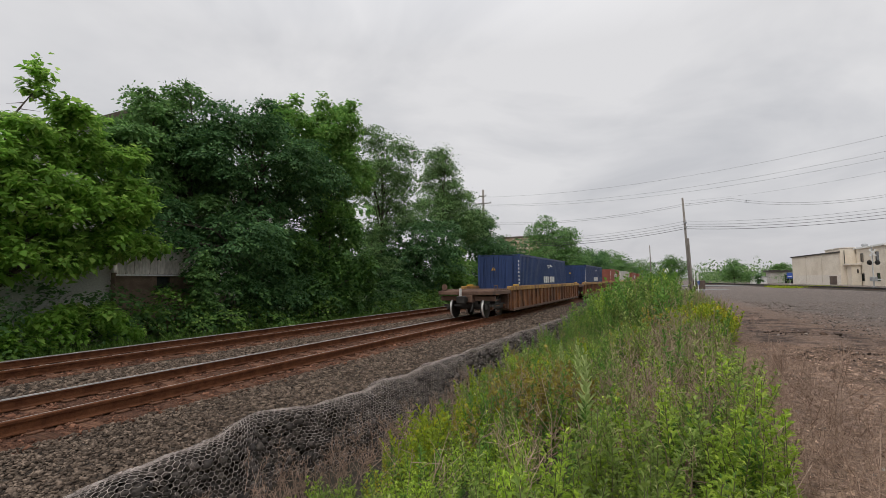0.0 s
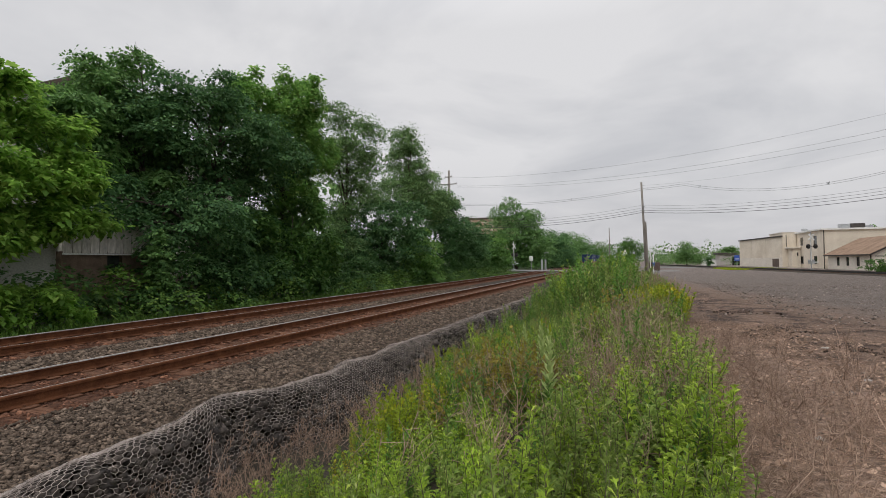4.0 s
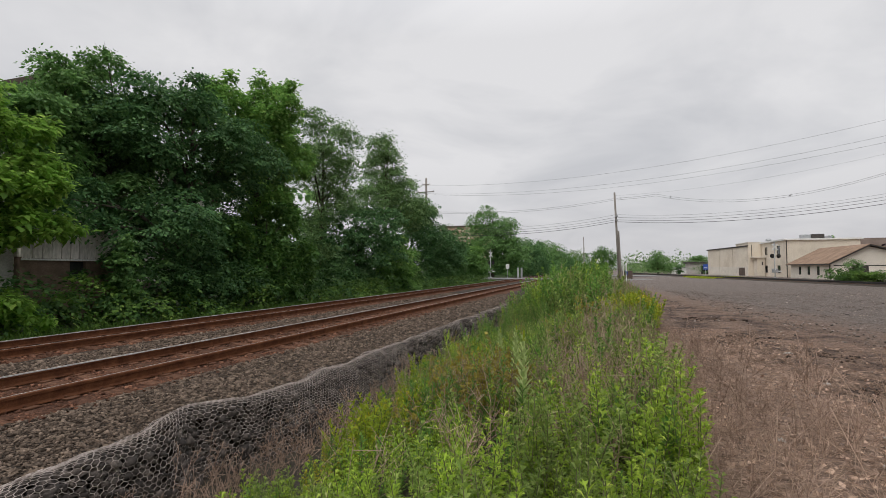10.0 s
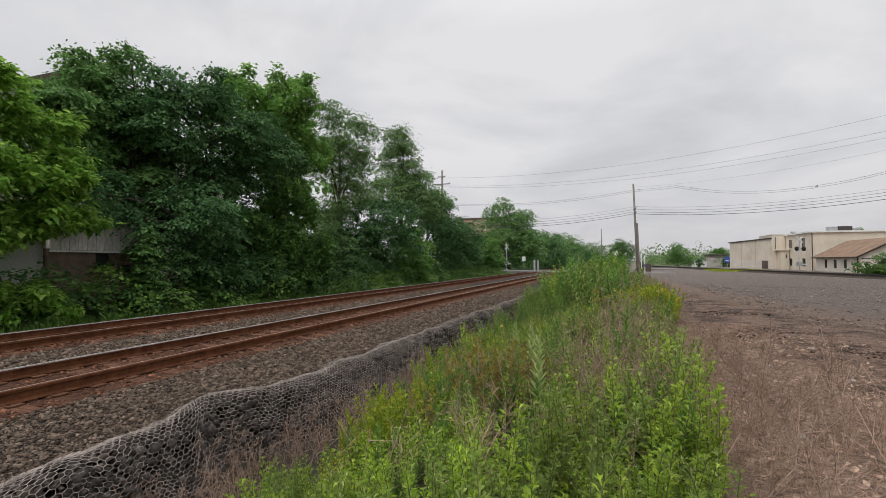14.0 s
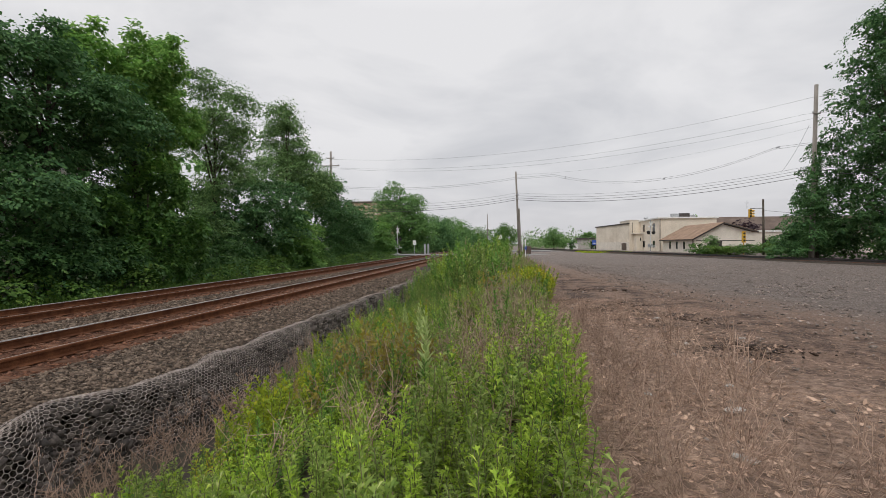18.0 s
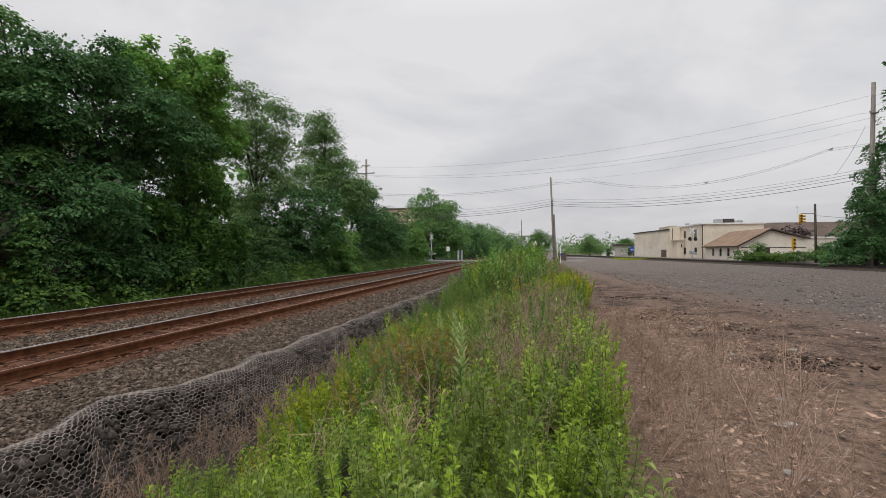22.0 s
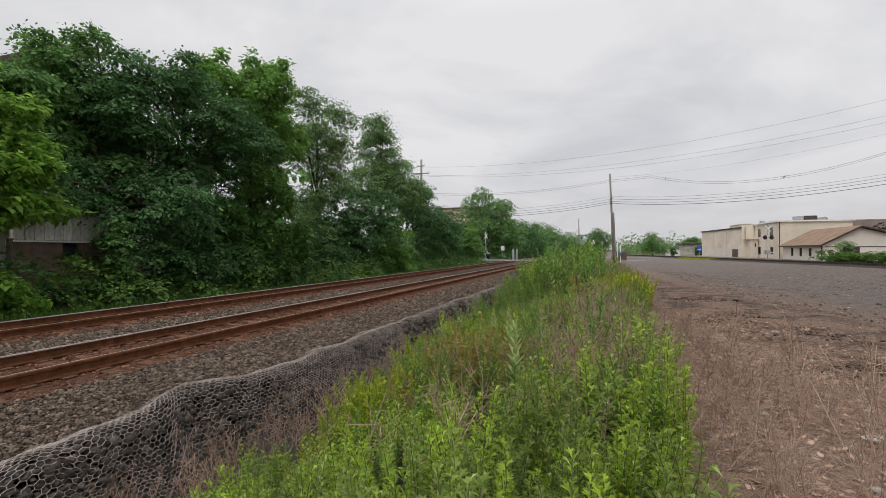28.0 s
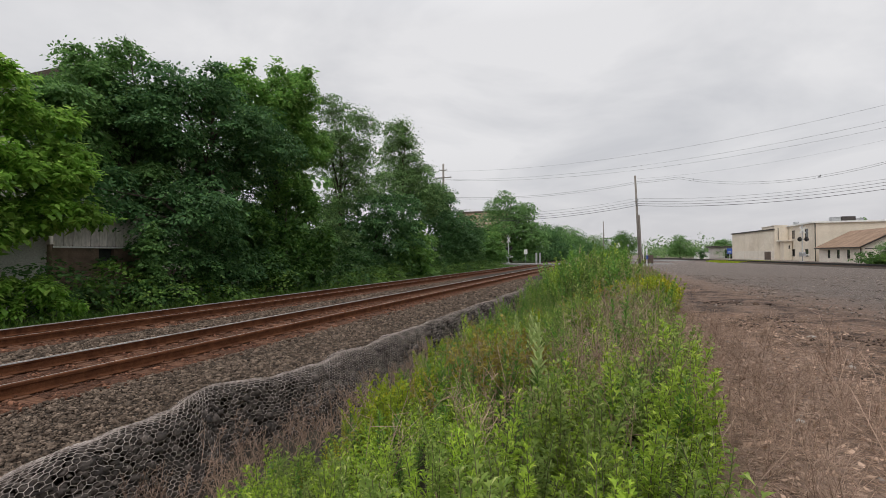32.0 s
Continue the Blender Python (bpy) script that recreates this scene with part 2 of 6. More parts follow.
MAT["blue"] = surface("blue_sign_paint", (0.03, 0.08, 0.35), (0.05, 0.11, 0.45), 0.5, 2.0, 30.0, 0.05)
MAT["asphalt"] = surface("grey_asphalt", (0.16, 0.155, 0.155), (0.24, 0.235, 0.23), 0.9, 0.3, 20.0, 0.3, vary=0)
MAT["yellow"] = surface("yellow_paint", (0.55, 0.30, 0.02), (0.7, 0.40, 0.03), 0.5, 2.0, 30.0, 0.05)
MAT["car_yellow"] = surface("rust_streaked_yellow_paint", (0.13, 0.052, 0.028), (0.29, 0.125, 0.05), 0.75, 3.2, 25.0, 0.3, third=(0.11, 0.055, 0.035), stretch=(1, 1, 0.35))
MAT["car_chord"] = surface("worn_yellow_chord_paint", (0.24, 0.12, 0.04), (0.50, 0.29, 0.075), 0.7, 3.0, 25.0, 0.3, third=(0.15, 0.075, 0.045), stretch=(1, 1, 0.35))
MAT["car_brown"] = surface("dusty_brown_deck", (0.10, 0.055, 0.038), (0.19, 0.115, 0.08), 0.85, 1.5, 25.0, 0.4)
MAT["box_blue"] = surface("dark_blue_container_paint", (0.013, 0.034, 0.108), (0.022, 0.05, 0.155), 0.5, 0.8, 30.0, 0.1, vary=0.08)
MAT["box_red"] = surface("red_brown_container_paint", (0.22, 0.06, 0.04), (0.32, 0.10, 0.07), 0.55, 0.8, 30.0, 0.1, vary=0.1)
MAT["box_white"] = surface("grey_white_container_paint", (0.48, 0.46, 0.44), (0.6, 0.58, 0.55), 0.55, 0.8, 30.0, 0.1, vary=0.1)
MAT["letter"] = surface("white_lettering", (0.66, 0.66, 0.66), (0.76, 0.76, 0.76), 0.6, 2.0, 30.0, 0.0, vary=0)
MAT["wheel"] = surface("dark_wheel_steel", (0.03, 0.028, 0.027), (0.06, 0.055, 0.05), 0.6, 4.0, 40.0, 0.2, 0.4)
MAT["plaster"] = surface("pale_debris", (0.30, 0.27, 0.24), (0.46, 0.42, 0.38), 0.9, 12.0, 60.0, 0.4)
MAT["mud"] = stones_material("dark_brown_mud", (0.035, 0.023, 0.017), (0.12, 0.078, 0.056))
MAT["dead"] = foliage("dead_brown_stalks", (0.24, 0.16, 0.12), (0.57, 0.415, 0.325), 0.9, 0.1, gloss=0.1)
MAT["dry"] = foliage("grey_tan_dry_stalks", (0.21, 0.155, 0.10), (0.45, 0.36, 0.25), 0.9, 0.1, gloss=0.1)
MAT["straw"] = foliage("dry_straw_litter", (0.28, 0.187, 0.135), (0.60, 0.425, 0.32), 0.9, 0.1, gloss=0.1)
MAT["stem"] = surface("green_brown_stem", (0.10, 0.11, 0.045), (0.17, 0.16, 0.08), 0.8, 5.0, 30.0, 0.0)
for k in ("rail", "tie", "plate", "rust_bed", "rust_stone", "stone", "ballast"):
    MAT[k].node_tree.nodes["Principled BSDF"].inputs["Specular IOR Level"].default_value = 0.2
LEAF = {
    "weed": foliage("fresh_green_weed", (0.19, 0.31, 0.03), (0.40, 0.545, 0.062), tip=(0.60, 0.70, 0.125), through_light=0.45),
    "sage": foliage("grey_green_mugwort", (0.155, 0.25, 0.047), (0.32, 0.415, 0.097), tip=(0.53, 0.57, 0.22), through_light=0.42),
    "deep": foliage("deep_green_weed", (0.085, 0.20, 0.034), (0.20, 0.35, 0.066), through_light=0.42),
    "lime": foliage("yellow_green_weed", (0.21, 0.29, 0.02), (0.36, 0.44, 0.03), tip=(0.54, 0.47, 0.03), through_light=0.42),
    "olive": foliage("ochre_seed_heads", (0.26, 0.215, 0.035), (0.43, 0.36, 0.07)),
    "mullein": foliage("pale_mullein_leaf", (0.36, 0.46, 0.165), (0.55, 0.63, 0.28), through_light=0.3),
    "catalpa": foliage("bright_broad_leaf", (0.105, 0.235, 0.05), (0.225, 0.405, 0.092), tip=(0.35, 0.52, 0.135), through_light=0.52),
    "dark": foliage("dark_blue_green_leaf", (0.047, 0.122, 0.048), (0.112, 0.23, 0.076), tip=(0.165, 0.295, 0.10), gloss=0.2),
    "mid": foliage("mid_green_leaf", (0.088, 0.195, 0.06), (0.185, 0.335, 0.10), tip=(0.24, 0.41, 0.12), gloss=0.2),
    "pale": foliage("grey_green_leaf", (0.105, 0.195, 0.07), (0.20, 0.325, 0.115), tip=(0.27, 0.40, 0.14), gloss=0.2),
    "ivy": foliage("vine_leaf", (0.052, 0.135, 0.03), (0.125, 0.255, 0.052), tip=(0.20, 0.35, 0.075)),
    # bramble green darkened in its colour to stand for shade under the trees
    "under": foliage("shade_darkened_bramble_leaf", (0.038, 0.095, 0.03), (0.09, 0.185, 0.05), tip=(0.145, 0.26, 0.066), gloss=0.2),
    "briar": foliage("yellow_green_bramble", (0.063, 0.14, 0.027), (0.145, 0.26, 0.048), tip=(0.245, 0.35, 0.07), gloss=0.2),
    "golden": foliage("yellow_flowering_weed", (0.24, 0.28, 0.02), (0.55, 0.50, 0.03), tip=(0.72, 0.58, 0.03), through_light=0.4),
    "tulip": foliage("yellow_green_broad_leaf", (0.14, 0.29, 0.045), (0.30, 0.50, 0.09), tip=(0.44, 0.62, 0.14), through_light=0.58),
    "purple": foliage("dark_purple_leaf", (0.035, 0.02, 0.028), (0.07, 0.04, 0.05)),
}

# ---- small builders ----


def bulk(name, verts, faces, mat, parent=None, smooth=False):
    """One mesh from arrays of places and of faces with equal numbers of corners."""
    verts, faces = np.asarray(verts, np.float32), np.asarray(faces, np.int32)
    me = bpy.data.meshes.new(name)
    me.vertices.add(len(verts))
    me.vertices.foreach_set("co", verts.ravel())
    n = faces.shape[1]
    me.loops.add(faces.size)
    me.loops.foreach_set("vertex_index", faces.ravel())
    me.polygons.add(len(faces))
    me.polygons.foreach_set("loop_start", np.arange(0, faces.size, n, dtype=np.int32))
    me.polygons.foreach_set("loop_total", np.full(len(faces), n, np.int32))
    if smooth:
        me.polygons.foreach_set("use_smooth", np.ones(len(faces), bool))
    me.materials.append(mat)
    me.update()
    ob = new(name, me)
    ob.parent = parent
    return ob


def part(name, bm, mat, parent=None, label="", smooth=False):
    """A bmesh as one mesh object under a thing or a part."""
    me = bpy.data.meshes.new(name)
    bmesh.ops.recalc_face_normals(bm, faces=bm.faces)
    for f in bm.faces:
        f.smooth = smooth
    bm.to_mesh(me)
    bm.free()
    for m in mat if isinstance(mat, (list, tuple)) else [mat]:
        me.materials.append(m)
    ob = new(name, me)
    ob.parent = parent
    return tagged(ob, label)


def thing(name, place, label, category, group="", turn=0):
    """An empty at the base of a thing."""
    e = new(name)
    e.empty_display_size = 0.2
    e.matrix_basis = pose(*place, 0, 0, turn)
    return tagged(e, label, category, group)


def box(bm, x0, x1, y0, y1, z0, z1, bevel=0.0):
    vs = [bm.verts.new(p) for p in ((x0, y0, z0), (x1, y0, z0), (x1, y1, z0), (x0, y1, z0), (x0, y0, z1), (x1, y0, z1), (x1, y1, z1), (x0, y1, z1))]
    fs = [bm.faces.new([vs[i] for i in q]) for q in ((0, 3, 2, 1), (4, 5, 6, 7), (0, 1, 5, 4), (1, 2, 6, 5), (2, 3, 7, 6), (3, 0, 4, 7))]
    if bevel:
        bmesh.ops.bevel(bm, geom=list({e for f in fs for e in f.edges}), offset=bevel, segments=1, affect="EDGES")
    return bm


def boxes(*dims, bevel=0.0):
    bm = bmesh.new()
    for d in dims:
        box(bm, *d, bevel=bevel)
    return bm


def rod(bm, a, b, r0, r1=None, seg=8, cap=True):
    """A tapered round bar from a to b."""
    a, b, r1 = Vector(a), Vector(b), r0 if r1 is None else r1
    q = (b - a).to_track_quat("Z", "Y")
    rings = []
    for c, r in ((a, r0), (b, r1)):
        rings.append([bm.verts.new(c + q @ Vector((r * math.cos(k * math.tau / seg), r * math.sin(k * math.tau / seg), 0))) for k in range(seg)])
    for k in range(seg):
        bm.faces.new((rings[0][k], rings[0][(k + 1) % seg], rings[1][(k + 1) % seg], rings[1][k]))
    if cap:
        bm.faces.new(rings[0][::-1]), bm.faces.new(rings[1])
    return bm


def rods(*items, seg=8):
    bm = bmesh.new()
    for it in items:
        rod(bm, *it, seg=seg)
    return bm


def prism(bm, outline, y0, y1, axis="y"):
    """An outline of (x, z) corners drawn out along y (or (y, z) along x)."""
    put = (lambda u, w, t: (u, t, w)) if axis == "y" else (lambda u, w, t: (t, u, w))
    a = [bm.verts.new(put(u, w, y0)) for u, w in outline]
    b = [bm.verts.new(put(u, w, y1)) for u, w in outline]
    n = len(outline)
    for k in range(n):
        bm.faces.new((a[k], a[(k + 1) % n], b[(k + 1) % n], b[k]))
    bm.faces.new(a[::-1]), bm.faces.new(b)
    return bm


def tubes(paths, radius, seg=3):
    """Arrays for thin tubes along straight pieces: paths is (n, 2, 3)."""
    p = np.asarray(paths, float)
    d = p[:, 1] - p[:, 0]
    d /= np.linalg.norm(d, axis=1, keepdims=True) + 1e-9
    ref = np.where(np.abs(d[:, 2:3]) > 0.9, [[1.0, 0, 0]], [[0, 0, 1.0]])
    u = np.cross(d, ref)
    u /= np.linalg.norm(u, axis=1, keepdims=True) + 1e-9
    w = np.cross(d, u)
    r = np.broadcast_to(np.asarray(radius, float), (len(p),))[:, None]
    V = []
    for end in (0, 1):
        for k in range(seg):
            a = math.tau * k / seg
            V.append(p[:, end] + r * (u * math.cos(a) + w * math.sin(a)))
    V = np.stack(V, 1)
    F = np.array([[k, (k + 1) % seg, seg + (k + 1) % seg, seg + k] for k in range(seg)])
    F = F[None] + (np.arange(len(p)) * 2 * seg)[:, None, None]
    return V.reshape(-1, 3), F.reshape(-1, 4)


def cable(pts, radius, seg=5):
    """Arrays for one joined tube along a line of points."""
    p = np.asarray(pts, float)
    d = np.gradient(p, axis=0)
    d /= np.linalg.norm(d, axis=1, keepdims=True) + 1e-9
    u = np.cross(d, [[0, 0, 1.0]])
    u /= np.linalg.norm(u, axis=1, keepdims=True) + 1e-9
    w = np.cross(d, u)
    a = np.arange(seg) * math.tau / seg
    V = p[:, None] + radius * (u[:, None] * np.cos(a)[None, :, None] + w[:, None] * np.sin(a)[None, :, None])
    k, j = np.meshgrid(np.arange(len(p) - 1), np.arange(seg), indexing="ij")
    F = np.stack([k * seg + j, k * seg + (j + 1) % seg, (k + 1) * seg + (j + 1) % seg, (k + 1) * seg + j], -1)
    return V.reshape(-1, 3), F.reshape(-1, 4)


def turns(n, rng, lean=math.pi):
    """n random turn matrices: any heading, leaning by up to lean."""
    a, t, h = rng.uniform(0, math.tau, n), rng.uniform(0, lean, n), rng.uniform(0, math.tau, n)
    ax = np.stack([np.cos(h), np.sin(h), 0 * h], 1)
    c, s = np.cos(t), np.sin(t)
    K = np.zeros((n, 3, 3))
    K[:, 0, 1], K[:, 0, 2], K[:, 1, 0] = -ax[:, 2], ax[:, 1], ax[:, 2]
    K[:, 1, 2], K[:, 2, 0], K[:, 2, 1] = -ax[:, 0], -ax[:, 1], ax[:, 0]
    R = np.eye(3)[None] + s[:, None, None] * K + (1 - c)[:, None, None] * (K @ K)
    Z = np.zeros((n, 3, 3))
    Z[:, 0, 0], Z[:, 0, 1], Z[:, 1, 0], Z[:, 1, 1], Z[:, 2, 2] = np.cos(a), -np.sin(a), np.sin(a), np.cos(a), 1
    return R @ Z


def noise_at(x, y, s=1.0, seed=0.0):
    return noise.noise((x * s + seed, y * s - seed, seed * 0.7))


# ---- ground: one sheet from the far tree line to the lot and the horizon ----
RAIL_Z = -0.09
TRACKS = (-8.34, -12.81)


def crest_x(y):
    """Where the top edge of the wire-wrapped stone bank runs."""
    back = 0.22 * math.exp(-(((y - 4.65) / 0.55) ** 2))
    bend = 0.012 * max(min(y, 40.0) - 11.0, 0.0)
    return -4.86 + bend - back + 0.08 * noise_at(y - 4.6, 0, 0.8, 3.1) + 0.05 * noise_at(y - 4.6, 0, 2.3, 5.3)


PROFILE_X = (-400, -60, -24, -18, -16.4, -14.6, -14.2, -6.9, -6.4, -5.6, -4.75, -3.9, -2.6, -1.2, 0.2, 1.2, 400)
PROFILE_Z = (0.6, 0.3, 0.0, -0.25, -0.55, -0.36, -0.30, -0.30, -0.34, -0.42, -1.10, -1.12, -0.72, -0.25, 0.02, 0.0, 0.0)


def ground_z(x, y):
    dx = 0.0 if x < -6.4 or x > -2.0 else (crest_x(y) + 5.45) * (1 - abs(x + 4.6) / 2.6 if abs(x + 4.6) < 2.6 else 0)
    z = float(np.interp(x - dx, PROFILE_X, PROFILE_Z))
    if y < 72 and min(abs(x - c) for c in TRACKS) < 1.5:
        z += 0.008
    if y > 72 and -30 < x < 12:
        z += (RAIL_Z - 0.03 - z) * min((y - 72) / 6, 1.0) * (1 if x < 6 else (12 - x) / 6)
    return z


def build_ground():
    xs = np.unique(np.concatenate([np.array([-1500, -900, -500, -300, -200, -140, -100, -80, -60, -45, -35]), np.arange(-30, -15, 0.6), np.arange(-15, 4, 0.2), np.arange(4, 14, 0.4), np.arange(14, 50, 2), np.array([60, 80, 100, 140, 200, 300, 500, 900, 1500])]))
    ys = np.unique(np.concatenate([np.array([-1500, -700, -300, -150, -80, -50, -30, -20]), np.arange(-12, 2, 0.8), np.arange(2, 16, 0.2), np.arange(16, 40, 0.5), np.arange(40, 130, 2), np.array([140, 160, 200, 260, 350, 500, 800, 1200, 2000, 3500])]))
    V = np.zeros((len(ys), len(xs), 3))
    for i, y in enumerate(ys):
        for j, x in enumerate(xs):
            z = ground_z(x, y)
            if 1.0 < x < 14 and 0 < y < 40:
                z += 0.035 * noise_at(x, y, 0.9, 2.0) + 0.02 * noise_at(x, y, 2.6, 7.0)
                if 2.2 < x < 6.5:
                    z += 0.05 * max(0, noise_at(x, y * 0.6, 1.3, 9.0)) - 0.03
            V[i, j] = (x, y, z)
    n = len(xs)
    i, j = np.meshgrid(np.arange(len(ys) - 1), np.arange(n - 1), indexing="ij")
    a = (i * n + j).ravel()
    F = np.stack([a, a + 1, a + n + 1, a + n], 1)
    ob = bulk("ground", V.reshape(-1, 3), F, MAT["ballast"], smooth=True)
    for k in ("rust_bed", "soil", "turf", "lot"):
        ob.data.materials.append(MAT[k])
    cx = (xs[:-1] + xs[1:]) / 2
    slot = np.where(cx < -15.3, 3, np.where(cx < -4.6, 0, np.where(cx < 0.4, 2, 4)))
    for c in TRACKS:
        slot = np.where(np.abs(cx - c) < 1.45, 1, slot)
    ob.data.polygons.foreach_set("material_index", np.tile(slot, len(ys) - 1).astype(np.int32))
    tagged(ob, "ground of grey track ballast, weedy ditch and brown gravel lot", "ground", kind="structure")


def lot_material():
    """Pinkish straw-covered dirt by the weeds, churned dark mud, then grey gravel."""
    m = surface("lot_dirt_and_gravel", (0.12, 0.074, 0.053), (0.50, 0.345, 0.258), 0.95, 9.0, 60.0, 1.0, vary=0, depth=0.06, lo=0.3, hi=0.7)
    nt = m.node_tree
    b = nt.nodes["Principled BSDF"]
    near = b.inputs["Base Color"].links[0].from_socket
    co = nt.nodes.new("ShaderNodeTexCoord")
    sep = nt.nodes.new("ShaderNodeSeparateXYZ")
    nt.links.new(co.outputs["Object"], sep.inputs[0])

    def tex(s, d=5.0, r=0.6):
        n = nt.nodes.new("ShaderNodeTexNoise")
        n.inputs["Scale"].default_value, n.inputs["Detail"].default_value, n.inputs["Roughness"].default_value = s, d, r
        nt.links.new(co.outputs["Object"], n.inputs["Vector"])
        return n.outputs["Fac"]

    def calc(op, a, c):
        k = nt.nodes.new("ShaderNodeMath")
        k.operation = op
        for i, v in enumerate((a, c)):
            if isinstance(v, (int, float)):
                k.inputs[i].default_value = v
            else:
                nt.links.new(v, k.inputs[i])
        return k.outputs[0]

    def ramp(src, a, c):
        r = nt.nodes.new("ShaderNodeMapRange")
        r.inputs["From Min"].default_value, r.inputs["From Max"].default_value = a, c
        nt.links.new(src, r.inputs["Value"])
        return r.outputs[0]

    def mix(fac, a, c):
        x = nt.nodes.new("ShaderNodeMix")
        x.data_type = "RGBA"
        nt.links.new(fac, x.inputs[0])
        for slot, v in ((6, a), (7, c)):
            if isinstance(v, tuple):
                x.inputs[slot].default_value = (*v, 1)
            else:
                nt.links.new(v, x.inputs[slot])
        return x.outputs[2]

    grit = mix(ramp(tex(24.0, 4.0, 0.75), 0.43, 0.57), (0.05, 0.04, 0.034), (0.345, 0.28, 0.243))
    grit = mix(calc("MULTIPLY", ramp(tex(6.0, 6.0, 0.8), 0.42, 0.58), 0.6), grit, (0.225, 0.182, 0.158))
    grit = mix(calc("MULTIPLY", ramp(tex(3.1, 7.0, 0.8), 0.46, 0.60), 0.75), grit, (0.088, 0.068, 0.058))
    grit = mix(calc("MULTIPLY", ramp(tex(0.35), 0.5, 0.75), 0.5), grit, (0.15, 0.116, 0.10))
    # straw litter near the weeds, then churned brown dirt, then grey gravel, along wandering edges
    wander = calc("MULTIPLY", calc("SUBTRACT", tex(0.6, 6.0, 0.65), 0.5), 5.0)
    out = calc("ADD", calc("ADD", sep.outputs["X"], calc("MULTIPLY", sep.outputs["Y"], 0.35)), wander)
    far = calc("ADD", calc("ADD", sep.outputs["X"], calc("MULTIPLY", sep.outputs["Y"], 0.15)), wander)
    dirt = mix(ramp(tex(11.0, 5.0, 0.7), 0.36, 0.64), (0.13, 0.08, 0.056), (0.33, 0.217, 0.158))
    col = mix(ramp(out, 5.4, 6.6), near, dirt)
    streak = calc("MULTIPLY", ramp(tex(0.95, 7.0, 0.72), 0.45, 0.57), calc("MULTIPLY", ramp(out, 5.2, 6.0), ramp(far, 8.6, 7.2)))
    mud_col = mix(ramp(tex(7.0, 5.0, 0.7), 0.35, 0.65), (0.032, 0.018, 0.012), (0.12, 0.072, 0.05))
    col = mix(streak, col, mud_col)
    col = mix(ramp(far, 7.6, 10.6), col, grit)
    nt.links.new(col, b.inputs["Base Color"])
    return m


MAT["lot"] = lot_material()
build_ground()


def stones(name, places, sizes, mat, rng, flat=0.62):
    """Broken stones: one of eight angular lumps at each place."""
    base = np.array([(x, y, z) for z in (-0.7, 0.7) for x, y in ((-0.7, -0.7), (0.7, -0.7), (0.7, 0.7), (-0.7, 0.7))])
    tri = np.array([(0, 2, 1), (0, 3, 2), (4, 5, 6), (4, 6, 7), (0, 1, 5), (0, 5, 4), (1, 2, 6), (1, 6, 5), (2, 3, 7), (2, 7, 6), (3, 0, 4), (3, 4, 7)])
    lumps = np.stack([(base + rng.uniform(-0.5, 0.5, base.shape)) * rng.uniform(0.45, 1.4, (1, 3)) for _ in range(24)])
    n = len(places)
    pick = lumps[rng.integers(0, 24, n)]
    V = np.einsum("nij,nvj->nvi", turns(n, rng), pick) * np.asarray(sizes)[:, None, None]
    V[:, :, 2] *= flat
    V += np.asarray(places)[:, None]
    F = tri[None] + (np.arange(n) * len(base))[:, None, None]
    return bulk(name, V.reshape(-1, 3), F.reshape(-1, 3), mat)


def build_ballast():
    rng = np.random.default_rng(11)
    beds = (
        ("stone", ((-6.95, -5.05, 1.8, 6.5, 1250, 0.0195), (-6.95, -5.05, 6.5, 11, 680, 0.024), (-7.0, -4.9, 11, 18, 330, 0.029), (-7.0, -4.7, 18, 34, 120, 0.038), (-11.3, -9.85, 4, 14, 300, 0.032), (-11.3, -9.85, 14, 34, 110, 0.037), (-15.0, -14.2, 5, 26, 80, 0.045))),
        ("rust_stone", ((-9.9, -6.85, 2, 9, 260, 0.022), (-9.9, -6.85, 9, 20, 80, 0.035), (-14.3, -11.3, 4, 20, 70, 0.034))),
    )
    for mat, rows in beds:
        P, S = [], []
        for x0, x1, y0, y1, per, s in rows:
            n = int((x1 - x0) * (y1 - y0) * per)
            x, y = rng.uniform(x0, x1, n), rng.uniform(y0, y1, n)
            z = np.array([ground_z(a, c) for a, c in zip(x, y)]) + rng.uniform(-0.004, 0.014, n)
            if mat == "rust_stone":
                keep = np.abs((y / 0.53 + 0.5) % 1 - 0.5) > 0.23
                x, y, z = x[keep], y[keep], z[keep] - 0.006
                n = len(x)
            P.append(np.stack([x, y, z], 1))
            S.append(s * rng.lognormal(0, 0.32, n))
        ob = stones("ballast_stones", np.concatenate(P), np.concatenate(S), MAT[mat], rng, 0.7)
        tagged(ob, "loose angular grey ballast stones beside the rails" if mat == "stone" else "rust-stained stones and fines between the ties", "ballast", kind="stuff")


build_ballast()

# ---- tracks ----
RAIL_OUTLINE = ((-0.07, -0.18), (0.07, -0.18), (0.07, -0.168), (0.014, -0.15), (0.009, -0.14), (0.009, -0.052), (0.036, -0.042), (0.037, -0.008), (0.03, 0.0), (-0.03, 0.0), (-0.037, -0.008), (-0.036, -0.042), (-0.009, -0.052), (-0.009, -0.14), (-0.014, -0.15), (-0.07, -0.168))


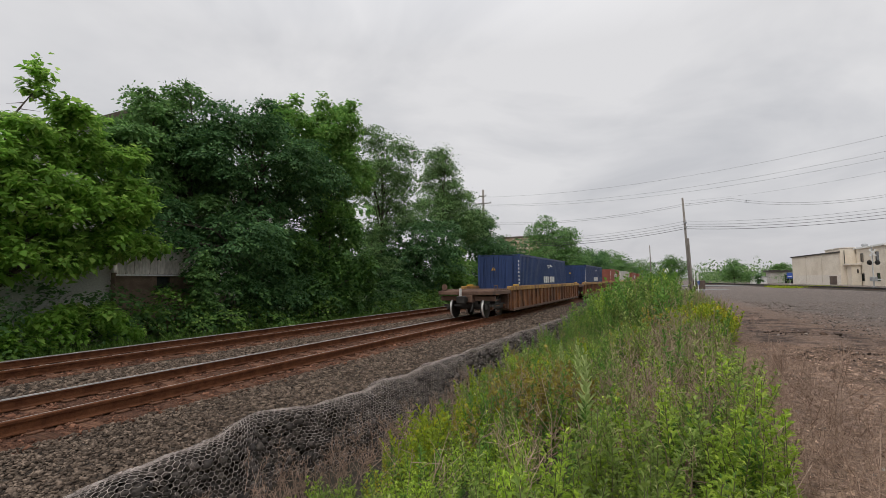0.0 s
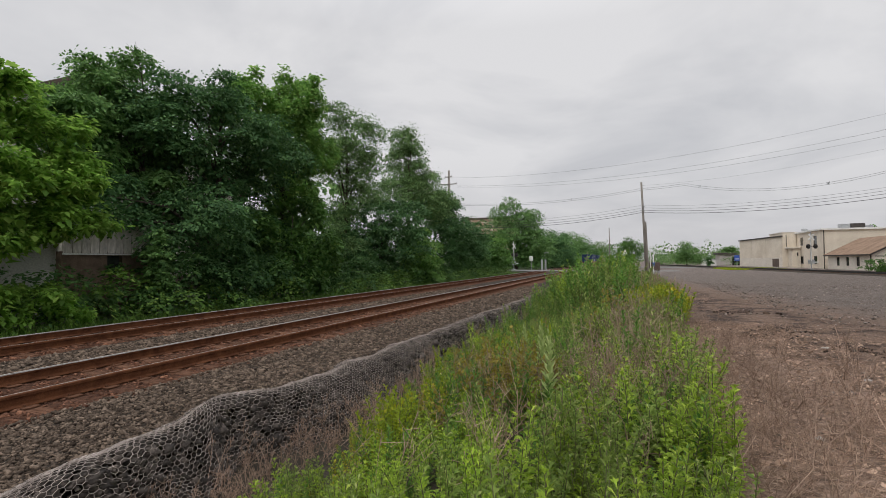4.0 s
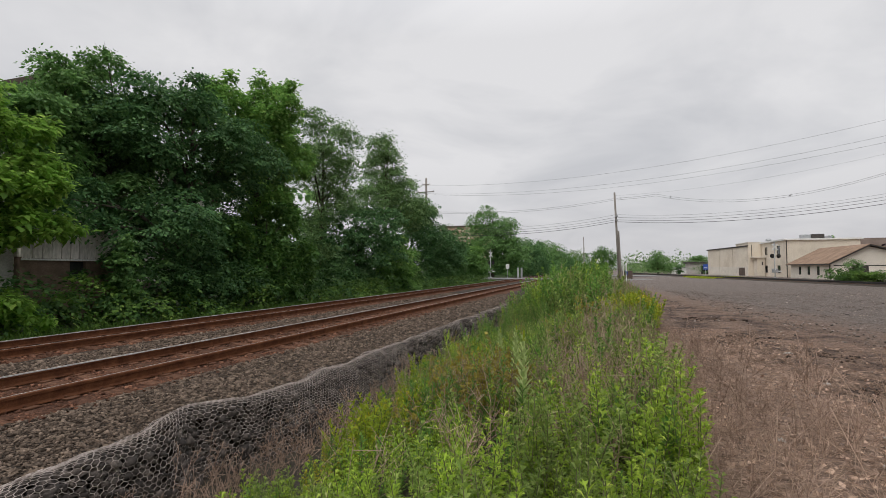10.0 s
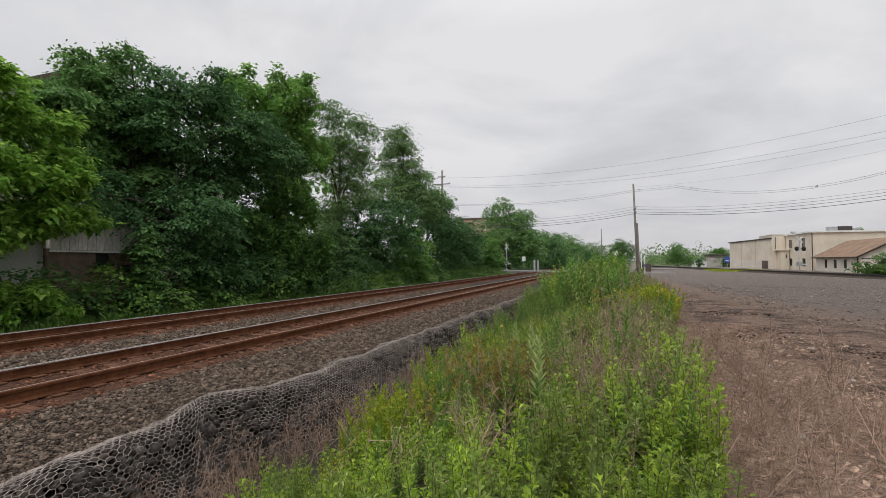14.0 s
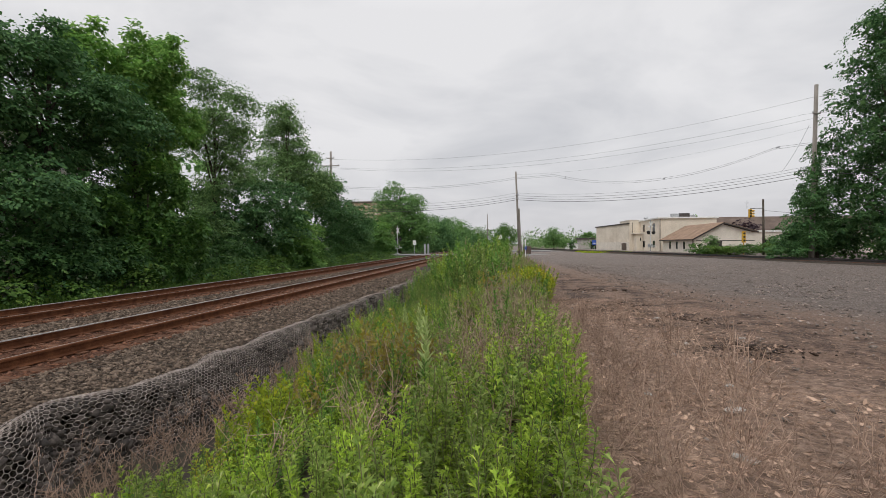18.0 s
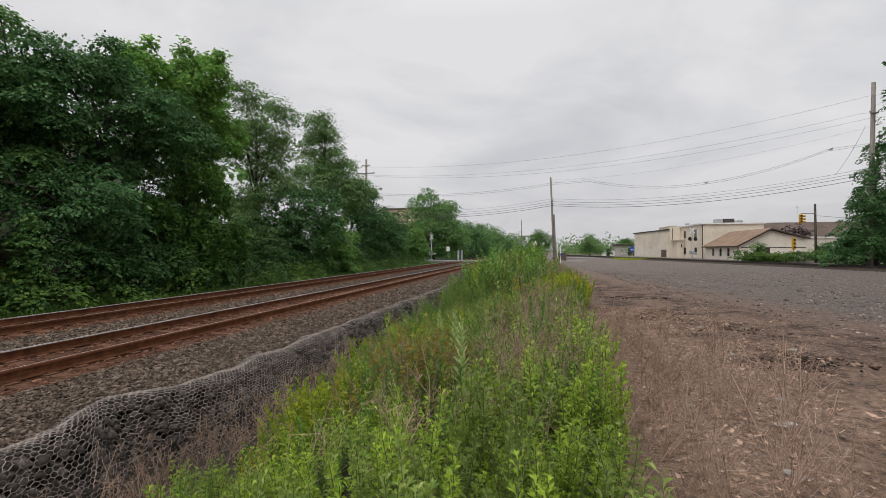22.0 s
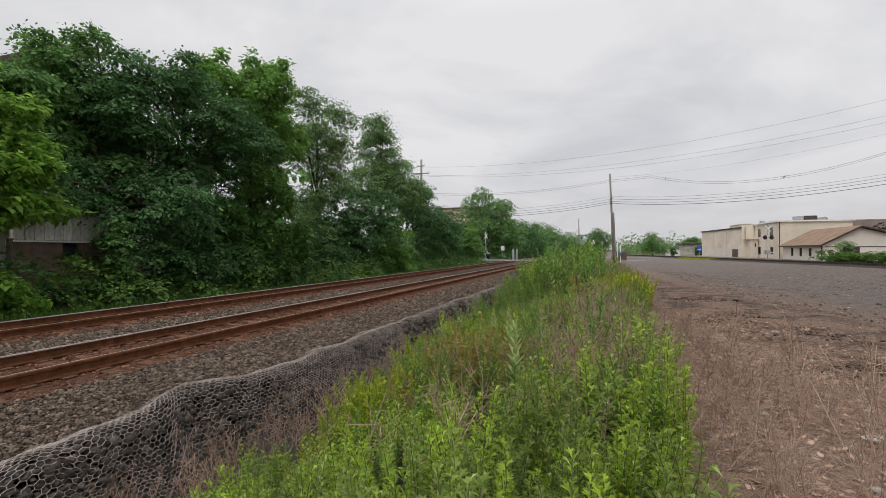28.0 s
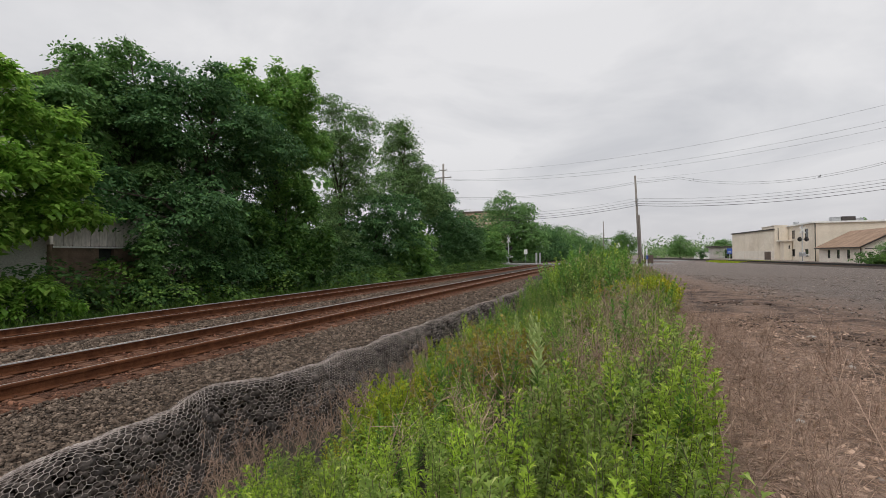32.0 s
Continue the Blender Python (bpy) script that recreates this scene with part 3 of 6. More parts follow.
def build_track(centre, label):
    track = thing("railway_track", (centre, 0, RAIL_Z), label, "railway track", "main line tracks")
    tagged(track, kind="structure")
    for side in (-1, 1):
        bm = bmesh.new()
        prism(bm, [(x + side * 0.7525, z) for x, z in RAIL_OUTLINE], -40, 1200)
        rail = part("rail", bm, MAT["rail"], track, "rusty brown steel rail")
        g = side * 0.7525
        inner = -side
        wide = 0.0 if side < 0 else 0.029
        part("running_edge", boxes((min(g + inner * wide, g + inner * 0.0395), max(g + inner * wide, g + inner * 0.0395), -40, 1200, -0.016, 0.003)), MAT["steel"], rail, "bright worn running edge")
    rng = random.Random(int(-centre * 10))
    tie_mesh = part("tie", boxes((-1.3, 1.3, -0.115, 0.115, -0.36, -0.192), bevel=0.008), MAT["tie"])
    plate = part("tie_plate", boxes((-0.18, 0.18, -0.095, 0.095, -0.192, -0.176), (0.078, 0.1, -0.06, -0.035, -0.18, -0.145), (-0.1, -0.078, 0.035, 0.06, -0.18, -0.145)), MAT["plate"])
    for k in range(-8, 142):
        y = k * 0.53
        t = tie_mesh if k == -8 else new("tie", tie_mesh.data)
        t.parent = track
        t.matrix_basis = pose(rng.uniform(-0.05, 0.05), y + rng.uniform(-0.03, 0.03), rng.uniform(-0.012, 0.006), 0, 0, rng.uniform(-1.2, 1.2))
        if 3 <= k < 60:
            for side in (-1, 1):
                p = plate if (k == 3 and side < 0) else new("tie_plate", plate.data)
                p.parent = t
                p.matrix_basis = pose(side * 0.7525 - t.location.x, 0, -t.location.z)


for c, lab in zip(TRACKS, ("rusty railway track on weathered ties in grey ballast", "second rusty railway track beside the trees")):
    build_track(c, lab)


def build_siding():
    """The third track, which crosses behind the lot."""
    track = thing("railway_track", (34.5, 0, 0.12), "dark siding track behind the gravel lot", "railway track", turn=9.93)
    tagged(track, kind="structure")
    for side in (-1, 1):
        bm = bmesh.new()
        prism(bm, [(x + side * 0.7525, z + 0.2) for x, z in RAIL_OUTLINE], 5, 150)
        part("rail", bm, MAT["wheel"], track, "dark steel rail")
    bm = bmesh.new()
    prism(bm, ((-2.4, -0.14), (-1.5, 0.0), (1.5, 0.0), (2.4, -0.14)), 5, 150)
    part("ballast_bed", bm, MAT["ballast"], track)
    tie = part("tie", boxes((-1.3, 1.3, -0.115, 0.115, -0.1, 0.02)), MAT["tie"], track)
    tie.location.y = 20
    for k in range(1, 120):
        t = new("tie", tie.data)
        t.parent, t.location = track, (0, 20 + k * 0.6, 0)


build_siding()


# ---- wire-wrapped stone bank ----
def bank(y, s):
    """A point on the bank's skin: s from 0 on the ballast over the crest at 0.45 to 1.6 at its foot."""
    c = crest_x(y)
    b1, b2 = noise_at(y, s, 1.1, 4.0), noise_at(y, s, 3.2, 8.0)
    if s < 0.45:
        x, z = c - 0.34 + 0.755 * s, -0.36 + 0.09 * (s / 0.45) ** 1.4
    elif s < 0.65:
        a = (s - 0.45) / 0.2
        x, z = c + 0.17 * a, -0.27 - 0.06 * a * a
    else:
        a = s - 0.65
        x, z = c + 0.17 + 0.52 * a, -0.33 - 0.86 * a
    knob = 0.07 * math.exp(-(((y - 4.65) / 0.5) ** 2) - ((s - 0.45) / 0.3) ** 2)
    return x + 0.07 * b1, y, z + 0.10 * b1 + 0.045 * b2 + knob


def net_point(y, s):
    """The netting wanders and sags over the stones."""
    s2 = s + 0.05 * noise_at(y, s, 2.2, 6.6) + 0.015 * noise_at(y, s, 11, 2.6)
    return bank(y + 0.05 * noise_at(y, s, 2.0, 1.6) + 0.015 * noise_at(y, s, 12, 9.1), min(max(s2, 0.0), 1.62))


def build_bank():
    base = thing("gabion_bank", (-5.2, 5, -1.1), "dark broken stones wrapped in grey hexagonal wire netting", "gabion")
    rng = np.random.default_rng(5)
    P, S = [], []
    for y0, y1, n, size in ((-0.5, 10, 7500, 0.041), (-9, -0.5, 1400, 0.09), (10, 24, 2600, 0.06)):
        for y, s in zip(rng.uniform(y0, y1, n), rng.uniform(0.02, 1.6, n)):
            x, yy, z = bank(y, s)
            r = size * rng.lognormal(0, 0.3)
            P.append((x - 0.01, yy, z - r * 0.95))
            S.append(r)
    fill = stones("stone_fill", np.array(P) - np.array((-5.2, 5, -1.1)), np.array(S), MAT["rock"], rng, 0.66)
    fill.parent = base
    tagged(fill, "dark grey broken rock fill", kind="stuff")
    # hexagonal netting
    seg = []
    for y0, y1, w in ((-9, -0.5, 0.2), (-0.5, 11, 0.08), (11, 25, 0.13)):
        h = w * 0.74
        rows = int(1.6 / (h * 0.75))
        cols = int((y1 - y0) / w)
        for i in range(rows):
            for j in range(cols):
                cy, cs = y0 + (j + 0.5 * (i % 2)) * w, 0.02 + i * h * 0.75
                pts = [net_point(cy + w * 0.5 * a, cs + h * b) for a, b in ((0, 0.5), (1, 0.25), (1, -0.25), (0, -0.5))]
                seg += [(pts[0], pts[1]), (pts[1], pts[2]), (pts[2], pts[3])]
    # the turned-over edge lies double along the crest
    for j in range(150):
        for i in range(5):
            cy, cs = -0.5 + (j + 0.5 * (i % 2) + 0.3) * 0.08, 0.30 + i * 0.05
            pts = [net_point(cy + 0.04 * a + 0.02, cs + 0.07 * b) for a, b in ((0, 0.5), (1, 0.25), (1, -0.25), (0, -0.5))]
            pts = [(x, y, z + 0.012) for x, y, z in pts]
            seg += [(pts[0], pts[1]), (pts[1], pts[2]), (pts[2], pts[3])]
    seg = np.array(seg) + np.array((0.012, 0, 0.016)) - np.array((-5.2, 5, -1.1))
    net = bulk("wire_netting", *tubes(seg, 0.0033, 3), MAT["wire"], base)
    tagged(net, "grey galvanised hexagonal wire netting", kind="stuff")


build_bank()


# ---- leaves and trees ----
def leaf_cloud(centres, normals, size, rng, narrow=0.55, fold=0.12):
    """One folded four-cornered leaf at each centre, facing roughly along its normal."""
    n = len(centres)
    nrm = normals + rng.normal(0, 0.55, (n, 3))
    nrm /= np.linalg.norm(nrm, axis=1, keepdims=True) + 1e-9
    a = np.cross(nrm, rng.normal(0, 1, (n, 3)))
    a /= np.linalg.norm(a, axis=1, keepdims=True) + 1e-9
    b = np.cross(nrm, a)
    s = (size * rng.lognormal(0, 0.25, n))[:, None]
    V = np.stack([centres - a * s * 0.5, centres + b * s * narrow * 0.5 - nrm * s * fold, centres + a * s * 0.5 - nrm * s * fold, centres - b * s * narrow * 0.5 - nrm * s * fold], 1)
    return V.reshape(-1, 3), np.arange(n * 4).reshape(-1, 4)


def crown_leaves(lobes, count, leaf, rng, clump=0.55, droop=0.35):
    """Leaves in clumps on and inside the lobes (x, y, z, rx, ry, rz)."""
    lobes = np.array(lobes, float)
    area = (lobes[:, 3] * lobes[:, 4] * lobes[:, 5]) ** (2 / 3)
    per = 26
    k = max(count // per, 8)
    which = rng.choice(len(lobes), k, p=area / area.sum())
    d = rng.normal(0, 1, (k, 3))
    d /= np.linalg.norm(d, axis=1, keepdims=True)
    r = rng.uniform(0.28, 1.0, (k, 1)) ** 0.42
    c = lobes[which, :3] + d * lobes[which, 3:] * r
    off = rng.normal(0, 1, (k, per, 3)) * np.array([1, 1, 0.5]) * clump * 0.34
    P = (c[:, None] + off).reshape(-1, 3)
    N = np.repeat(d * 0.7 + np.array([0, 0, 0.55]), per, 0)
    P[:, 2] -= droop * leaf * 0.5
    return leaf_cloud(P, N, leaf, rng)


def skin_points(lobes, k, rng, reach=(0.8, 1.04)):
    """Points and outward directions on the outer skin of a crown of lobes."""
    lobes = np.array(lobes, float)
    area = (lobes[:, 3] * lobes[:, 4] * lobes[:, 5]) ** (2 / 3)
    C, D, got = [], [], 0
    for _ in range(8):
        m = k * 2
        which = rng.choice(len(lobes), m, p=area / area.sum())
        d = rng.normal(0, 1, (m, 3))
        d /= np.linalg.norm(d, axis=1, keepdims=True)
        c = lobes[which, :3] + d * lobes[which, 3:] * rng.uniform(*reach, (m, 1))
        deep = np.full(m, 9.0)
        for i, lb in enumerate(lobes):
            q = np.linalg.norm((c - lb[:3]) / lb[3:], axis=1)
            deep = np.minimum(deep, np.where(which == i, 9.0, q))
        keep = (deep > 0.7) & ((d[:, 2] > -0.5) | (rng.uniform(0, 1, m) < 0.4))
        C.append(c[keep])
        D.append(d[keep])
        got += int(keep.sum())
        if got >= k:
            break
    return np.concatenate(C)[:k], np.concatenate(D)[:k]


def pad_leaves(lobes, count, leaf, rng, pad, per=30, tilt=0.6, reach=(0.66, 1.1)):
    """Flat drooping sprays of leaves that lie like shingles over the crown's skin."""
    c, d = skin_points(lobes, max(count // per, 6), rng, reach)
    k = len(c)
    nrm = np.array([0, 0, 0.78]) + d * tilt + rng.normal(0, 0.16, (k, 3))
    nrm /= np.linalg.norm(nrm, axis=1, keepdims=True)
    u = np.cross(nrm, rng.normal(0, 1, (k, 3)))
    u /= np.linalg.norm(u, axis=1, keepdims=True) + 1e-9
    w = np.cross(nrm, u)
    R = pad * rng.lognormal(0, 0.3, (k, 1, 1))
    rho = np.sqrt(rng.uniform(0.01, 1, (k, per, 1)))
    th = rng.uniform(0, math.tau, (k, per, 1))
    ray = u[:, None] * np.cos(th) + w[:, None] * np.sin(th)
    P = c[:, None] + ray * rho * R + nrm[:, None] * (rng.normal(0, 0.10, (k, per, 1)) - 0.34 * rho**2) * R
    v = ray + d[:, None] * 0.5 + np.array([0, 0, -0.45]) + rng.normal(0, 0.3, (k, per, 3))
    v /= np.linalg.norm(v, axis=2, keepdims=True)
    n2 = nrm[:, None] + rng.normal(0, 0.33, (k, per, 3))
    side = np.cross(n2, v)
    side /= np.linalg.norm(side, axis=2, keepdims=True) + 1e-9
    L = leaf * rng.lognormal(0, 0.25, (k, per, 1))
    n3 = np.cross(v, side)
    mid = P + v * L * 0.45
    V = np.stack([P, mid + side * L * 0.36 - n3 * L * 0.08, P + v * L - np.array([0, 0, 0.12]) * L, mid - side * L * 0.36 - n3 * L * 0.08], 2).reshape(-1, 3)
    return V, np.arange(len(V)).reshape(-1, 4)


def rosettes(lobes, count, leaf, rng, per=15):
    """Large leaves that spread and hang in whorls from the twig ends on the lobes' skins."""
    c, d = skin_points(lobes, max(count // per, 8), rng, (0.62, 1.05))
    n = len(c) * per
    C = np.repeat(c, per, 0) + rng.normal(0, 0.35 * leaf, (n, 3))
    a, e = rng.uniform(0, math.tau, n), rng.uniform(-1.05, 0.4, n)
    v = np.stack([np.cos(a) * np.cos(e), np.sin(a) * np.cos(e), np.sin(e)], 1)
    side = np.cross(v, [0, 0, 1.0])
    side /= np.linalg.norm(side, axis=1, keepdims=True) + 1e-9
    side += rng.normal(0, 0.25, (n, 3))
    L = (leaf * rng.lognormal(0, 0.22, n))[:, None]
    up = np.array([0, 0, 1.0])
    b = C + v * L * 0.35
    mid = b + v * L * 0.45 + up * L * 0.07
    tip = b + v * L - up * L * 0.16
    V = np.stack([b, mid + side * L * 0.30, tip, mid - side * L * 0.30], 1)
    return V.reshape(-1, 3), np.arange(n * 4).reshape(-1, 4)


def inner_leaves(lobes, leaf, rng, core):
    """Sprays of larger leaf inside the lobes, which close the crown to the light."""
    P = []
    for lx, ly, lz, rx, ry, rz in lobes:
        n = int(1.1 * core * (rx * ry + rx * rz + ry * rz) / leaf**2)
        d = rng.normal(0, 1, (n, 3))
        d /= np.linalg.norm(d, axis=1, keepdims=True)
        P.append(np.array([lx, ly, lz]) + d * np.array([rx, ry, rz]) * rng.uniform(0.25, 0.78, (n, 1)))
    P = np.concatenate(P)
    return leaf_cloud(P, rng.normal(0, 1, P.shape), leaf, rng, 0.7)


def limbs(rng, height, spread, lobes, base_r):
    """A tapered trunk in bent lengths and a limb to each lobe."""
    bm = bmesh.new()
    pts = [Vector((0, 0, -0.3))]
    for k in range(1, 6):
        pts.append(Vector((rng.normal(0, 0.10) * spread * 0.3, rng.normal(0, 0.10) * spread * 0.3, height * 0.82 * k / 5)))
    for k in range(5):
        rod(bm, pts[k], pts[k + 1], base_r * (1 - k * 0.17), base_r * (1 - (k + 1) * 0.17), 8, False)
    for lx, ly, lz, *_ in lobes:
        t = min(max((lz * 0.62) / (height * 0.82), 0.12), 0.85) * 5
        a = pts[int(t)].lerp(pts[int(t) + 1], t - int(t))
        e = Vector((lx, ly, lz))
        mid = a.lerp(e, 0.5) + Vector((rng.normal(0, 0.15), rng.normal(0, 0.15), 0.12 * (e - a).length))
        r = base_r * 0.32
        rod(bm, a, mid, r, r * 0.6, 6, False)
        rod(bm, mid, e, r * 0.6, r * 0.15, 6, False)
        for _ in range(3):
            q = mid.lerp(e, rng.uniform(0.2, 0.9))
            rod(bm, q, q + Vector(rng.normal(0, 0.4, 3)) + Vector((0, 0, 0.15)), r * 0.3, r * 0.06, 4, False)
    return bm


def tree(name, x, y, lobes, leaf, count, kind, label, seed, trunk=0.18, clump=0.55, group="trees along the line", z=None, core=1.0, whorls=False, loose=0.25):
    """lobes: (dx, dy, z, rx, ry, rz) about the foot, ragged by smaller lobes on their skins."""
    rng = np.random.default_rng(seed)
    z = ground_z(x, y) if z is None else z
    if y > 70:
        clump *= 1.2
    if y > 100:
        loose = 0.7
    t = thing(name, (x, y, z), label, "tree", group)
    full, shelves = [], []
    for lx, ly, lz, rx, ry, rz in lobes:
        full.append((lx, ly, lz, rx * 0.85, ry * 0.85, rz * 0.85))
        for _ in range(7):
            d = rng.normal(0, 1, 3)
            d /= np.linalg.norm(d)
            d[2] = d[2] * 0.9 + 0.1
            f = rng.uniform(0.25, 0.45)
            full.append((lx + d[0] * rx * 0.74, ly + d[1] * ry * 0.74, lz + d[2] * rz * 0.74, rx * f, ry * f, rz * f))
        # flat branch ends, one over another, with dark gaps between them
        for _ in range(int(9 + 5 * min(rx, 2.2))):
            d = rng.normal(0, 1, 3)
            d /= np.linalg.norm(d)
            f, q = rng.uniform(0.26, 0.5), rng.uniform(0.6, 0.95)
            shelves.append((lx + d[0] * rx * q, ly + d[1] * ry * q, lz + d[2] * rz * q, rx * f, ry * f, rz * f * 0.5))
        for _ in range(5 if y < 70 and x < 20 else 0):
            a, f = rng.uniform(0, math.tau), rng.uniform(0.10, 0.2)
            full.append((lx + math.cos(a) * rx * 0.6, ly + math.sin(a) * ry * 0.6, lz + rz * rng.uniform(0.6, 0.95), rx * f, ry * f, rz * f * 1.6))
    top = max(l[2] + l[5] for l in lobes)
    if trunk:
        part("trunk", limbs(rng, top, max(l[3] for l in lobes), lobes, trunk), MAT["bark"], t, "grey-brown trunk and limbs")
    if whorls:
        V, F = rosettes(full, count, leaf, rng)
    else:
        V, F = pad_leaves(shelves, int(count * (1.15 - loose)), leaf, rng, clump * 0.55, tilt=0.45, reach=(0.8, 1.06))
        V3, F3 = crown_leaves(full, int(count * loose), leaf * 0.95, rng, clump * 1.2)
        V, F = np.concatenate([V, V3]), np.concatenate([F, F3 + len(V)])
    V2, F2 = inner_leaves(lobes, leaf * (1.5 if whorls else 2.0), rng, core)
    bulk("crown", np.concatenate([V, V2]), np.concatenate([F, F2 + len(V)]), LEAF[kind], t)
    return t


# the line of trees behind the tracks, from the near end to the crossing
def build_trees():
    tree("broadleaf_tree", -16.8, 5.9, [(0, 0.9, 8.1, 0.35, 0.35, 0.7), (0.2, 1.9, 7.3, 0.8, 0.8, 0.55), (0, 0.7, 6.5, 1.1, 1.2, 0.6), (0.3, 2.9, 6.3, 0.9, 1.0, 0.5), (0.4, 3.4, 5.3, 0.9, 0.9, 0.5), (0.6, 2.6, 4.5, 1.3, 1.4, 0.7), (0.8, 0.6, 4.4, 1.4, 1.5, 0.8), (0.8, 3.2, 3.4, 0.9, 1.2, 0.5), (-0.6, -2.6, 5.4, 2.0, 2.2, 1.8), (0.5, -1.5, 3.2, 1.8, 2.0, 1.3), (0.9, 0.6, 2.8, 1.2, 1.6, 0.7), (0.2, -0.4, 5.5, 1.2, 1.2, 0.6), *[(-0.1, dy, z, 1.0, 0.95, 0.75) for dy, z in ((1.7, 4.7), (0.9, 5.9), (2.2, 6.3), (3.0, 5.0), (3.3, 3.6), (1.0, 3.4), (2.0, 3.2))]], 0.19, 33000, "tulip", "light green broad-leaved tree with large hanging leaves", 1, 0.16, 0.6, core=0.3, whorls=True)
    def massed(rows, deep=1.15):
        """Lobes from (dy, z, r), set a little before and behind one another."""
        return [((0.35 if i % 2 else -0.35) * r, dy, z, r * deep * 0.9, r * 0.93, r * 0.9) for i, (dy, z, r) in enumerate(rows)]

    tree("deciduous_tree", -19.8, 13.85, massed([(-0.24, 10.4, 0.75), (-2.15, 9.3, 0.75), (-1.1, 8.5, 1.75), (-2.54, 7.4, 1.15), (0.41, 8.4, 1.7), (-2.73, 5.9, 1.05), (-0.84, 6.3, 1.65), (-1.74, 4.8, 0.95), (-2.78, 4.4, 0.7), (0.12, 5.1, 1.5), (0.6, 3.4, 1.0), (-0.3, 10.9, 0.3), (-2.4, 9.9, 0.35), (-3.9, 6.6, 0.9), (-3.6, 5.0, 0.8), (-3.4, 8.0, 0.7), (1.5, 6.6, 1.5)]), 0.125, 58000, "mid", "tall mid-green tree with a ragged top", 2, 0.2, 0.7, loose=0.06)
    tree("deciduous_tree", -17.8, 16.1, massed([(-1.94, 7.95, 1.8), (0.3, 8.5, 2.0), (-1.06, 6.0, 2.3), (2.1, 7.4, 2.0), (1.18, 4.6, 2.5), (-1.6, 3.5, 2.0), (3.3, 3.6, 1.75), (-0.4, 1.9, 1.5), (-2.7, 2.3, 0.9), (2.5, 1.4, 1.2), (-1.9, 9.4, 1.2), (-0.5, 9.7, 1.1), (0.6, 9.7, 1.0), (0.5, 1.2, 1.4), (-6.0, 3.55, 0.5), (-5.0, 3.6, 0.6), (-3.9, 3.6, 0.75), (-5.4, 4.4, 0.6), (-4.2, 4.6, 0.8)]), 0.125, 68000, "dark", "large dense dark green tree", 3, 0.26, 0.7, loose=0.04)
    tree("broadleaf_tree", -18.6, 21.4, massed([(-1.9, 10.7, 1.6), (0.6, 11.3, 1.8), (2.2, 10.0, 1.8), (-0.25, 9.4, 1.9), (-0.58, 7.0, 1.9), (3.0, 8.6, 1.3), (-2.7, 9.3, 1.4), (0.6, 5.2, 1.7), (1.7, 6.6, 1.3), (1.2, 8.4, 1.6)]), 0.2, 36000, "catalpa", "tall bright green tree with large heart-shaped leaves", 4, 0.22, 0.6, core=0.5, whorls=True)
    tree("broadleaf_tree", -16.8, 20.1, massed([(-0.2, 3.0, 1.75), (1.97, 2.3, 1.4), (-1.44, 1.7, 1.4), (0.6, 1.0, 1.1), (-1.9, 3.5, 1.2), (0.93, 4.7, 1.05), (2.4, 1.2, 0.9)]), 0.19, 17000, "ivy", "vine-covered low tree with hanging bright leaves", 5, 0.14, 0.55, whorls=True)
    tree("broadleaf_shrub", -16.3, 8.2, [(0, 0, 1.1, 0.8, 0.8, 0.55), (0.1, 0.8, 0.6, 0.7, 0.7, 0.5), (0.1, -0.9, 0.9, 0.8, 0.8, 0.6), (0.2, -1.8, 0.7, 0.9, 0.9, 0.6)], 0.17, 3600, "tulip", "low broad-leaved shrub under the light green tree", 51, 0.04, 0.4, core=0.5, whorls=True)
    tree("sapling", -16.6, 12.3, [(0, 0, 3.0, 0.22, 0.22, 0.5), (0, 0, 2.4, 0.4, 0.4, 0.5), (0, 0, 1.6, 0.5, 0.5, 0.5), (0, 0, 0.9, 0.6, 0.6, 0.5)], 0.11, 4200, "mid", "narrow pointed sapling before the dark tree", 52, 0.035, 0.35, core=0.6)
    tree("slender_tree", -19.8, 29.8, massed([(-0.7, 12.9, 1.4), (0.5, 11.3, 2.1), (3.4, 11.0, 1.0), (2.3, 9.7, 1.3), (-1.0, 10.0, 1.4), (0.9, 8.2, 1.6), (-0.5, 8.7, 1.75), (0.45, 6.9, 1.6), (-0.6, 4.8, 1.8), (-2.1, 2.9, 1.7), (-1.4, 10.4, 0.8), (1.8, 7.8, 0.7)]), 0.12, 36000, "pale", "slender open-crowned grey-green tree", 6, 0.2, 0.7, core=0.4, loose=0.35)
    tree("deciduous_tree", -19.5, 40.1, massed([(0.1, 13.4, 1.6), (0.2, 14.4, 0.8), (0.9, 11.8, 2.0), (4.2, 10.3, 1.2), (2.8, 10.2, 1.4), (5.2, 11.0, 0.6), (-2.1, 8.3, 2.0), (1.9, 7.6, 2.5), (-5.2, 6.9, 1.2), (0.2, 10.0, 1.9)]), 0.15, 33000, "pale", "tall pale green tree with a pointed crown", 7, 0.24, 0.85, core=0.5, loose=0.3)
    tree("deciduous_tree", -18.4, 32.7, massed([(-1.6, 4.3, 2.6), (1.3, 3.2, 2.6), (-2.8, 1.9, 2.0), (3.1, 5.5, 2.0), (0, 1.4, 2.0), (0.6, 5.2, 1.8)]), 0.15, 30000, "dark", "low dense dark tree", 8, 0.18, 0.65)
    tree("deciduous_tree", -17.2, 38.1, massed([(0.6, 3.6, 1.7), (-2.1, 2.1, 1.6), (1.5, 1.9, 1.5), (-0.6, 1.4, 1.6)]), 0.18, 15000, "catalpa", "rounded bright green shrub tree", 9, 0.14, 0.65)
